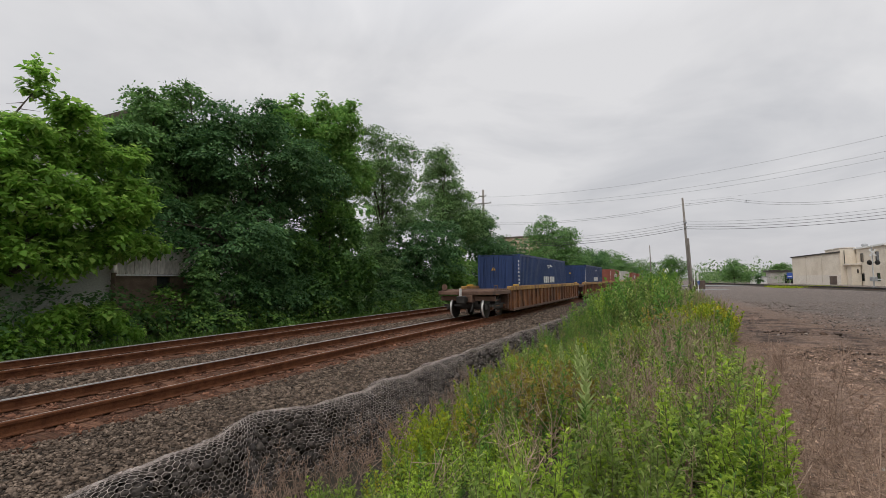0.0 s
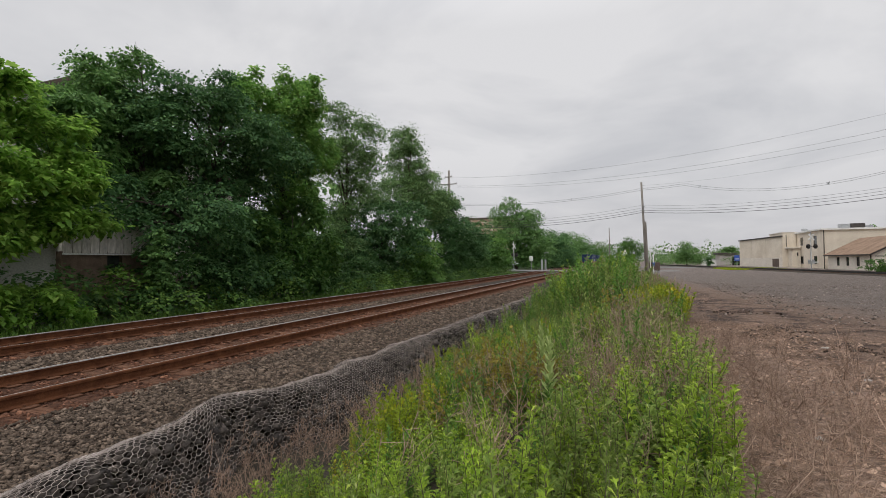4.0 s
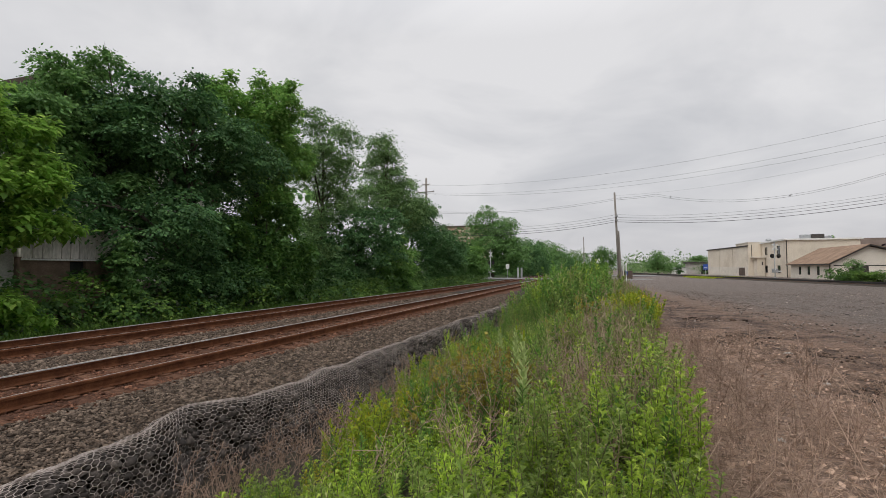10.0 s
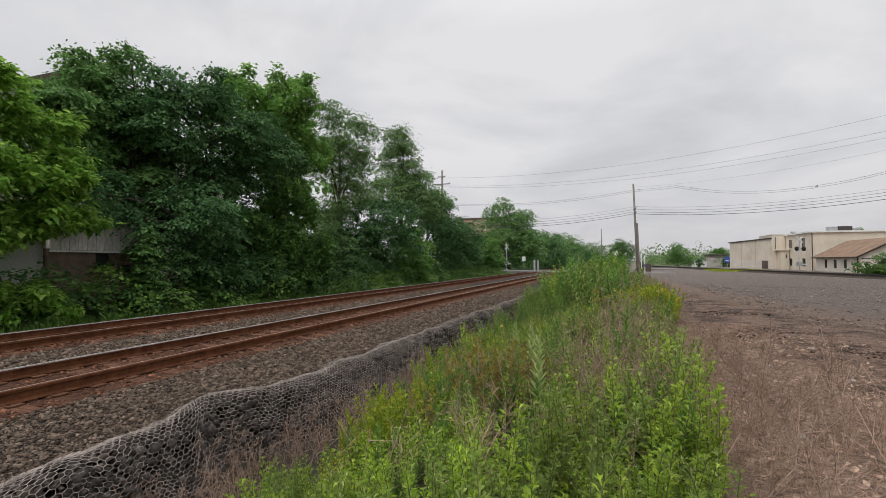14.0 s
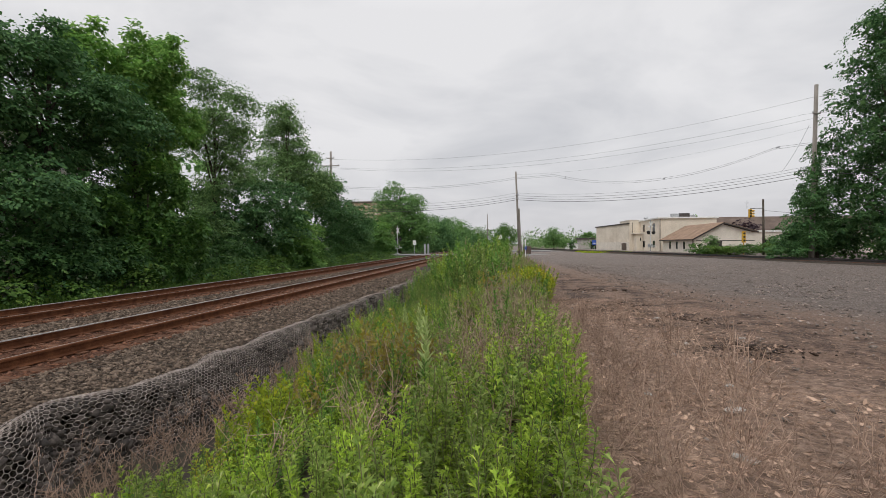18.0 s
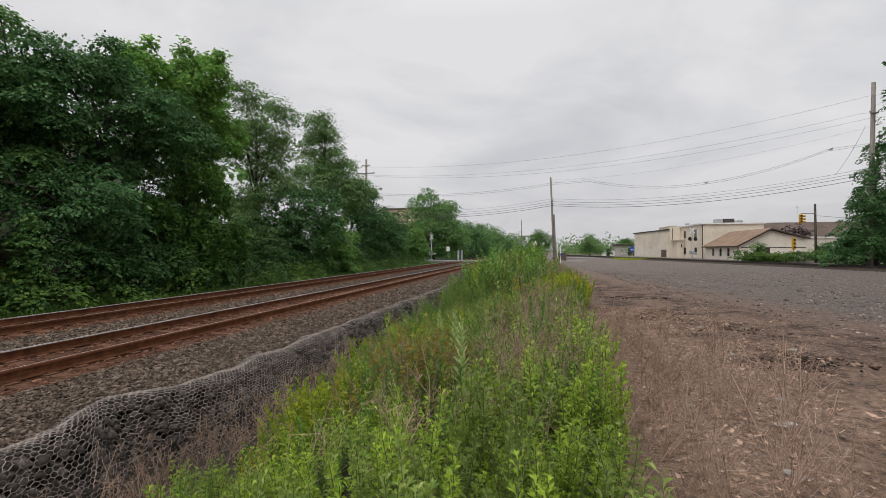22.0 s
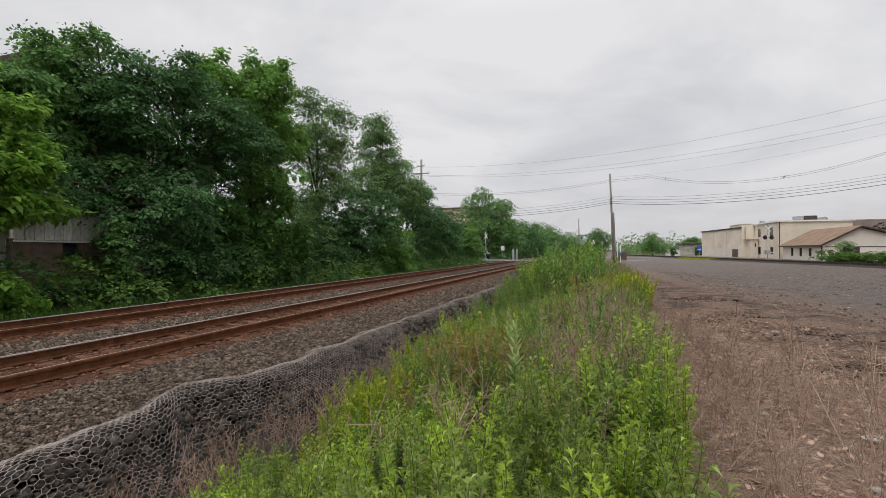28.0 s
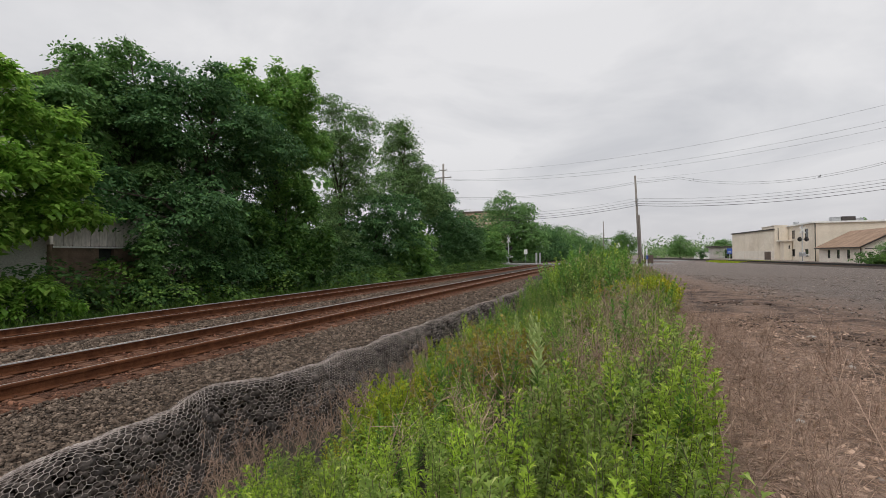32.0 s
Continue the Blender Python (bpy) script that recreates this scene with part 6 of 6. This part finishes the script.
    part("wall", boxes((0, 12, 0, 8, -0.3, 3.2)), MAT["siding"], far)
    part("roof", boxes((-0.6, 12.5, -0.6, 8.5, 3.2, 3.7)), MAT["trim_dark"], far)
    part("bay_door", boxes((3, 8, -0.06, -0.003, 0, 2.4)), MAT["glass"], far)
    beige = thing("beige_block", (-44.5, 128, 0), "tall peach-coloured building behind the trees", "building", "distant buildings")
    part("wall", boxes((0, 14, 0, 12, -0.3, 13.6)), MAT["peach"], beige)
    part("roof", boxes((-0.3, 14.3, -0.3, 12.3, 13.6, 14.1)), MAT["brown_metal"], beige)
    for k in range(5):
        part("floor_band", boxes((0, 14, -0.06, -0.003, 8.6 + k * 1.0, 8.75 + k * 1.0)), MAT["cream"], beige)
    for k in range(7):
        part("pier", boxes((0.5 + k * 2.1, 0.8 + k * 2.1, -0.1, -0.07, -0.3, 13.5)), MAT["cream"], beige)
    # grey gabled works behind the near trees
    works = thing("grey_works", (-25.0, 4.5, 0), "weathered grey metal-sided works building behind the trees", "building")
    bm = bmesh.new()
    prism(bm, ((-13, -0.4), (20, -0.4), (20, 6.4), (10.6, 11.2), (-1.0, 3.9), (-13, 3.6)), -14, 0.0, axis="x")
    part("wall", bm, MAT["siding"], works, "grey ribbed metal siding")
    rib = part("rib", boxes((0.003, 0.05, -0.03, 0.03, 0.8, 3.5)), MAT["siding"], works)
    rib.location.y = -8
    for k in range(1, 80):
        r = new("rib", rib.data)
        r.parent, r.location = works, (0, -8 + k * 0.34, 0)
    part("base_wall", boxes((0.003, 0.12, -12.9, 19.9, -0.4, 0.8)), MAT["brown_metal"], works, "dark brick base")
    bm = bmesh.new()
    prism(bm, ((-13.4, 3.6), (-1.0, 3.92), (10.6, 11.22), (20.4, 6.2), (20.4, 6.45), (10.6, 11.5), (-1.0, 4.2), (-13.4, 3.85)), -14.3, 0.5, axis="x")
    part("roof", bm, MAT["brown_metal"], works, "dark roof edge")
    lean = thing("siding_shed", (-18.4, 10.05, 0), "low shed clad in grey vertical siding over a dark wall", "shed")
    part("wall", boxes((-1.0, 0, 0, 3.6, 2.05, 3.3)), MAT["siding"], lean)
    bm = bmesh.new()
    wall = wall_with(bm, 0, 3.57, -0.4, 2.05, 0, 0.3, [(1.55, 2.1, 1.2, 1.9)])
    part("base", wall, MAT["brick"], lean, "dull brick wall below the siding").matrix_basis = pose(-0.05, 0, 0, 0, 0, 90)
    part("window", boxes((-0.3, -0.2, 1.55, 2.1, 1.2, 1.9)), MAT["glass"], lean, "dark broken window")
    for k in range(12):
        part("board", boxes((0.003, 0.022 + 0.006 * (k % 3), 0.02 + k * 0.3, 0.295 + k * 0.3, 2.0, 3.27)), MAT["siding"], lean)
    part("drip_edge", boxes((0.0, 0.09, 0, 3.6, 1.93, 1.99)), MAT["paint_white"], lean, "pale drip edge under the boards")
    part("side_wall", boxes((-1.0, -0.4, -4.5, 0, -0.4, 2.35)), MAT["concrete"], lean, "grey side wall")
    part("side_roof", boxes((-1.1, -0.2, -4.6, -0.02, 2.35, 2.45)), MAT["brown_metal"], lean)
    part("roof", boxes((-1.1, 0.12, -0.2, 3.8, 3.3, 3.4)), MAT["galv"], lean)


build_buildings()


def build_crossing():
    bm = bmesh.new()
    prism(bm, ((76.0, RAIL_Z - 0.08), (84.0, RAIL_Z - 0.08), (84.0, RAIL_Z + 0.012), (76.0, RAIL_Z + 0.012)), -60, 12, axis="x")
    tagged(part("road", bm, MAT["asphalt"]), "grey asphalt road over the level crossing", "road", kind="structure")
    bm = bmesh.new()
    prism(bm, ((104.0, -0.05), (121.0, -0.05), (121.0, 0.04), (104.0, 0.04)), -2, 23.5, axis="x")
    tagged(part("road", bm, MAT["asphalt"]), "pale grey road beyond the lot", "road", kind="structure")
    # flashing-light mast on the far side of the tracks
    for x, y, z, turn, h in ((-18.4, 80.5, -0.1, 55, 5.0), (25.0, 81.3, 0.0, 20, 5.6)):
        up = 2.75 if x < 0 else 3.5
        t = thing("crossing_signal", (x, y, z), "grey railway crossing signal mast with crossbuck and black light targets", "crossing signal", "crossing signals", turn=turn)
        part("mast", rods(((0, 0, 0), (0, 0, h), 0.07), seg=10), MAT["galv"], t)
        part("foot", boxes((-0.25, 0.25, -0.25, 0.25, -0.2, 0.25), bevel=0.02), MAT["galv"], t)
        for s in (-1, 1):
            bm = bmesh.new()
            box(bm, -0.6, 0.6, -0.1, -0.08, -0.09, 0.09)
            bmesh.ops.rotate(bm, verts=bm.verts, matrix=Matrix.Rotation(s * radians(48), 3, "Y"))
            bmesh.ops.translate(bm, verts=bm.verts, vec=(0, -0.02 * (s + 1), h - 0.75))
            part("crossbuck_blade", bm, MAT["paint_white"], t, "white crossbuck blade")
            part("light_target", rods(((s * 0.5, -0.2, up), (s * 0.5, -0.16, up), 0.33), seg=16), MAT["wheel"], t, "round black light target")
            part("hood", rods(((s * 0.5, -0.45, up), (s * 0.5, -0.2, up), 0.12), seg=12), MAT["wheel"], t)
        part("light_arm", boxes((-0.55, 0.55, -0.15, -0.1, up - 0.04, up + 0.04)), MAT["galv"], t)
        part("gate_box", boxes((-0.28, 0.28, -0.3, 0.3, 1.0, 1.6), bevel=0.03), MAT["galv"], t, "gate mechanism box")
        part("counterweight", boxes((0.3, 1.0, -0.12, -0.06, 1.15, 1.3)), MAT["paint_white"], t)
        part("gate_arm", rods(((-0.2, -0.35, 1.4), (-0.35, -0.35, 5.2), 0.05, 0.03), seg=6), MAT["paint_white"], t, "raised white gate arm")
    s = thing("road_sign", (-15.0, 79.0, -0.1), "small white road sign on a post", "sign")
    part("post", rods(((0, 0, -0.2), (0, 0, 2.4), 0.04)), MAT["galv"], s)
    part("board", boxes((-0.3, 0.3, -0.06, -0.045, 1.7, 2.5), bevel=0.01), MAT["paint_white"], s)
    for dx in (0.0, 0.62):
        p = thing("marker_post", (-13.6 + dx, 81.5, -0.12), "short white marker post at the crossing", "post", "marker posts")
        part("post", boxes((-0.16, 0.16, -0.05, 0.05, -0.1, 1.9), bevel=0.02), MAT["galv"], p)
    c = thing("relay_cabinet", (3.2, 64.5, 0), "dark signal cabinet beside the leaning pole", "cabinet")
    part("casing", boxes((-0.5, 0.9, -0.4, 0.4, 0.3, 1.35), bevel=0.03), MAT["brown_metal"], c)
    part("leg", boxes((-0.4, -0.3, -0.4, 0.4, -0.1, 0.3), (0.7, 0.8, -0.4, 0.4, -0.1, 0.3)), MAT["galv"], c)
    m = thing("signal_mast", (2.9, 60.5, 0), "thin pale signal mast with a small blue sign", "signal")
    part("mast", rods(((-0.1, 0, -0.1), (-0.1, 0, 3.0), 0.05), ((0.25, 0, -0.1), (0.25, 0, 2.3), 0.06)), MAT["paint_white"], m)
    part("sign", boxes((0.1, 0.4, -0.1, -0.07, 0.9, 1.35)), MAT["blue"], m, "small blue sign plate")
    s = thing("line_marker", (-0.05, 44.0, 0), "small white triangular marker on a thin post", "sign")
    part("post", rods(((0, 0, -0.1), (0, 0, 2.2), 0.03)), MAT["galv"], s)
    bm = bmesh.new()
    prism(bm, ((-0.22, 2.15), (0.22, 2.15), (0.05, 2.6)), -0.05, -0.03)
    part("plate", bm, MAT["paint_white"], s)
    # traffic light and yellow signal post by the road
    t = thing("traffic_light", (32.2, 64.4, 0.0), "yellow traffic light hung over the road", "traffic light")
    part("arm", rods(((2.7, 2.0, 6.3), (0.0, 0.0, 6.15), 0.05), seg=8), MAT["galv"], t, "grey arm from the wooden pole")
    part("aerial", rods(((-0.3, 0.2, 6.05), (-0.3, 0.2, 7.2), 0.025), ((-0.55, 0.2, 6.9), (-0.05, 0.2, 6.9), 0.02), seg=6), MAT["galv"], t)
    head = part("head", boxes((-0.18, 0.18, -0.15, 0.15, 4.95, 6.05), bevel=0.03), MAT["yellow"], t, "yellow three-lamp head")
    for k in range(3):
        part("visor", rods(((0.18, 0, 5.15 + k * 0.35), (0.48, 0, 5.13 + k * 0.35), 0.13), seg=10), MAT["yellow"], head)
        part("lens", rods(((0, -0.155, 5.15 + k * 0.35), (0, -0.18, 5.15 + k * 0.35), 0.12), seg=12), MAT["wheel"], head)
    y = thing("pedestal_signal", (33.9, 69.5, 0.0), "yellow signal on a low pedestal", "traffic light")
    part("post", rods(((0, 0, -0.1), (0, 0, 1.7), 0.07)), MAT["yellow"], y)
    part("head", boxes((-0.2, 0.2, -0.18, 0.18, 1.7, 3.3), bevel=0.03), MAT["yellow"], y)
    for k in range(3):
        part("lens", rods(((0, -0.185, 2.0 + k * 0.5), (0, -0.22, 2.0 + k * 0.5), 0.14), seg=12), MAT["wheel"], y)


build_crossing()

# ---- the departing train ----
UNIT = 22.3
SPEED = 22.6
FIRST = 31.8


def truck(parent, y):
    t = part("truck", boxes((-1.02, -0.9, y - 1.35, y + 1.35, 0.38, 0.62), (0.9, 1.02, y - 1.35, y + 1.35, 0.38, 0.62), (-1.0, 1.0, y - 0.22, y + 0.22, 0.35, 0.7), bevel=0.02), MAT["wheel"], parent, "dark cast truck frame")
    for dy in (-0.92, 0.92):
        bm = bmesh.new()
        rod(bm, (-1.1, y + dy, 0.46), (1.1, y + dy, 0.46), 0.075, seg=8)
        part("axle", bm, MAT["wheel"], t)
        for s in (-1, 1):
            part("wheel", rods(((s * 0.70, y + dy, 0.46), (s * 0.73, y + dy, 0.46), 0.49), ((s * 0.73, y + dy, 0.46), (s * 0.83, y + dy, 0.46), 0.46), seg=22), MAT["wheel"], t)
            part("tread", rods(((s * 0.735, y + dy, 0.46), (s * 0.829, y + dy, 0.46), 0.463), seg=22), MAT["steel"], t, "bright worn tread")
            part("bearing_cap", rods(((s * 1.02, y + dy, 0.46), (s * 1.12, y + dy, 0.46), 0.11), seg=10), MAT["plate"], t)


def well_car(rear):
    """One well unit, its middle at the origin, running along +y."""
    c = thing("well_car", (0, 0, 0), "rust-streaked yellow-brown container well car", "railway car", "cars of the train")
    a, b = -9.7, 9.5
    for s in (-1, 1):
        x0, x1 = (1.2, 1.27) if s > 0 else (-1.27, -1.2)
        part("side_sheet", boxes((x0, x1, a, b, 0.22, 1.2)), MAT["car_yellow"], c, "rust-streaked side sheet")
        part("top_chord", boxes((min(s * 1.14, s * 1.36), max(s * 1.14, s * 1.36), a - 0.1, b + 0.1, 1.2, 1.42), bevel=0.02), MAT["car_chord"], c, "yellow top chord")
        part("bottom_chord", boxes((min(s * 1.1, s * 1.33), max(s * 1.1, s * 1.33), a + 0.4, b - 0.4, 0.16, 0.3), bevel=0.02), MAT["car_brown"], c)
        for k in range(21):
            y = a + 0.35 + k * (b - a - 0.7) / 20
            part("side_post", boxes((min(s * 1.273, s * 1.36), max(s * 1.273, s * 1.36), y - 0.05, y + 0.05, 0.3, 1.2)), MAT["car_yellow"], c)
        for y in (a + 1.0, b - 1.0):
            part("guide", boxes((min(s * 1.24, s * 1.34), max(s * 1.24, s * 1.34), y - 0.4, y + 0.4, 1.42, 1.5), bevel=0.02), MAT["yellow"], c, "yellow container guide")
    part("floor", boxes((-1.2, 1.2, a + 0.2, b - 0.2, 0.2, 0.3)), MAT["car_brown"], c)
    for y, s in ((a, -1), (b, 1)):
        part("bulkhead", boxes((-1.2, 1.2, y - 0.06 + 0.06 * s, y + 0.06 + 0.06 * s, 0.3, 1.3)), MAT["car_brown"], c)
        end = 2.7 if (rear and s < 0) else 1.5
        y0, y1 = sorted((y + s * 0.12, y + s * end))
        part("platform", boxes((-1.36, 1.36, y0, y1, 1.06, 1.24), (-0.35, 0.35, y0, y1, 0.72, 1.06), bevel=0.02), MAT["car_brown"], c, "dusty brown end platform")
    truck(c, 11.15)
    if rear:
        truck(c, -10.9)
        part("end_sill", boxes((-1.36, 1.36, -12.12, -12.0, 0.78, 1.0), bevel=0.02), MAT["car_brown"], c)
        part("end_beam", boxes((-1.36, 1.36, -12.1, -12.0, 1.08, 1.27), bevel=0.02), MAT["car_brown"], c)
        part("grating", boxes(*[(-1.3, 1.3, -11.9 + k * 0.3, -11.72 + k * 0.3, 1.26, 1.3) for k in range(8)]), MAT["car_brown"], c, "slatted walkway grating")
        part("coupler", boxes((-0.13, 0.13, -12.75, -12.12, 0.72, 0.98), (-0.2, 0.2, -12.95, -12.7, 0.68, 1.02), bevel=0.03), MAT["wheel"], c, "dark knuckle coupler")
        part("air_hose", rods(((0.3, -12.15, 0.9), (0.36, -12.4, 0.5), 0.03), ((0.36, -12.4, 0.5), (0.3, -12.5, 0.3), 0.03)), MAT["wheel"], c)
        part("end_device", boxes((-0.27, -0.15, -12.5, -12.4, 0.98, 1.36), bevel=0.03), MAT["box_white"], c, "pale end-of-train device on the coupler")
        part("brake_wheel", rods(((-1.15, -12.17, 1.42), (-1.15, -12.14, 1.42), 0.14), seg=16), MAT["car_brown"], c)
        part("brake_post", boxes((-1.18, -1.12, -12.14, -12.06, 1.24, 1.44)), MAT["car_brown"], c)
        part("lower_sill", boxes((-1.2, 1.2, -12.08, -11.98, 0.52, 0.62), (-0.5, 0.5, -12.06, -11.9, 0.62, 0.78)), MAT["wheel"], c)
        for s in (-1, 1):
            part("handrail", rods(((s * 1.3, -12.08, 1.24), (s * 1.3, -12.08, 1.48), 0.016), ((s * 1.3, -12.08, 1.48), (s * 1.3, -11.6, 1.48), 0.016), ((s * 1.3, -11.6, 1.48), (s * 1.3, -11.6, 1.24), 0.016)), MAT["car_brown"], c)
            for k in range(4):
                part("step", boxes((s * 1.36 - 0.02, s * 1.36 + 0.02, -12.0, -11.55, 0.3 + k * 0.25, 0.33 + k * 0.25)), MAT["car_yellow"], c)
    return c


def container(mat, label, marks):
    """A corrugated forty-foot box, its middle at the origin on its floor."""
    c = thing("shipping_container", (0, 0, 0), label, "container", "containers on the train")
    L, W, H = 6.09, 1.22, 2.82
    for s in (-1, 1):
        bm = bmesh.new()
        pts, y, k = [], -L + 0.15, 0
        while y < L - 0.15:
            pts += [(y, 0.0), (y + 0.07, -0.036), (y + 0.14, -0.036), (y + 0.21, 0.0)]
            y += 0.28
        pts = [p for p in pts if p[0] < L - 0.14] + [(L - 0.13, 0.0)]
        lo = [bm.verts.new((s * (W - 0.012 + d), y, 0.16)) for y, d in pts]
        hi = [bm.verts.new((s * (W - 0.012 + d), y, H - 0.1)) for y, d in pts]
        for i in range(len(pts) - 1):
            bm.faces.new((lo[i], lo[i + 1], hi[i + 1], hi[i]))
        part("side_panel", bm, mat, c, "corrugated side panel")
        part("rail", boxes((min(s * (W - 0.09), s * W), max(s * (W - 0.09), s * W), -L, L, 0.0, 0.16), (min(s * (W - 0.06), s * W), max(s * (W - 0.06), s * W), -L, L, H - 0.1, H - 0.001)), mat, c)
        for e in (-1, 1):
            part("corner_post", boxes((min(s * (W - 0.13), s * (W + 0.003)), max(s * (W - 0.13), s * (W + 0.003)), min(e * (L - 0.13), e * (L + 0.003)), max(e * (L - 0.13), e * (L + 0.003)), 0, H + 0.004), bevel=0.01), mat, c)
    part("roof", boxes((-W + 0.02, W - 0.02, -L + 0.02, L - 0.02, H - 0.06, H - 0.02)), mat, c)
    part("floor", boxes((-W + 0.1, W - 0.1, -L + 0.1, L - 0.1, 0.05, 0.14)), mat, c)
    part("front_wall", boxes((-W + 0.1, W - 0.1, L - 0.08, L - 0.03, 0.1, H - 0.06)), mat, c)
    for s in (-1, 1):
        d = part("door", boxes((min(s * 0.01, s * 1.09), max(s * 0.01, s * 1.09), -L + 0.03, -L + 0.08, 0.1, H - 0.08)), mat, c, "rear door leaf")
        for k in range(5):
            part("door_rib", boxes((min(s * (0.1 + k * 0.2), s * (0.18 + k * 0.2)), max(s * (0.1 + k * 0.2), s * (0.18 + k * 0.2)), -L + 0.005, -L + 0.03, 0.2, H - 0.2)), mat, d)
        for x in (0.3, 0.82):
            part("lock_rod", rods(((s * x, -L - 0.02, 0.12), (s * x, -L - 0.02, H - 0.1), 0.02), seg=6), mat, d)
    # markings on the side towards the lot and on the door: plain bars
    for name, x, y0, y1, z0, z1 in marks:
        part(name, boxes((W + 0.004, W + 0.012, y0, y1, z0, z1)), MAT["letter"], c, "white marking bars")
    for k in range(9):
        part("marking", boxes((1.13, 1.18, -L - 0.01, -L - 0.004, 2.38 - k * 0.2, 2.48 - k * 0.2)), MAT["letter"], c, "white marking bars")
    bm = bmesh.new()
    prism(bm, ((-0.42, 1.95), (-0.18, 1.95), (-0.3, 2.16)), -L - 0.012, -L - 0.002)
    part("warning_label", bm, MAT["yellow"], c, "small yellow warning triangle")
    return c


CARS = []


def build_train():
    kinds = (("box_blue", "dark blue corrugated shipping container with white marking bars"), ("box_blue", "dark blue corrugated shipping container with white marking bars"), ("box_red", "red-brown corrugated shipping container"), ("box_white", "grey-white corrugated shipping container"), ("box_red", "red-brown corrugated shipping container"), ("box_red", "red-brown corrugated shipping container"), ("box_blue", "dark blue corrugated shipping container"))
    last = well_car(True)
    inner = None
    for k, (m, label) in enumerate(kinds):
        y = FIRST + k * UNIT
        if k == 0:
            car = last
        elif inner is None:
            car = inner = well_car(False)
        else:
            car = copy_thing(inner, pose(0, 0, 0))
        CARS.append((car, y, RAIL_Z))
        marks = []
        if m == "box_blue":
            y0 = -0.9
            for w, gap in ((0.34, 0.1), (0.46, 0.1), (0.4, 0.26), (0.36, 0.1), (0.44, 0.1), (0.38, 0.1)):
                marks.append(("marking", 0, y0, y0 + w, 1.22, 1.62))
                y0 += w + gap
            marks += [("marking", 0, 0.1, 1.6, 2.3, 2.36), ("marking", 0, 0.3, 0.8, 2.18, 2.23), ("marking", 0, 1.0, 1.2, 2.36, 2.42)]
        else:
            marks += [("marking", 0, -1.6 + i * 0.7, -1.2 + i * 0.7, 1.5, 2.2) for i in range(5)]
        box_ = container(MAT[m], label, marks)
        CARS.append((box_, y - 1.6, RAIL_Z + 0.31))


build_train()


def motions():
    """The train runs straight away down the nearer track."""
    for ob, y, z in CARS:
        walk(ob, [(t, pose(TRACKS[0], y + SPEED * t, z)) for t in (0.0, 0.5, 1.0, 1.5, 2.0, 2.5, 3.0, 3.5, 5.5, 8.0, 16.0, 24.0, 32.0)])


motions()
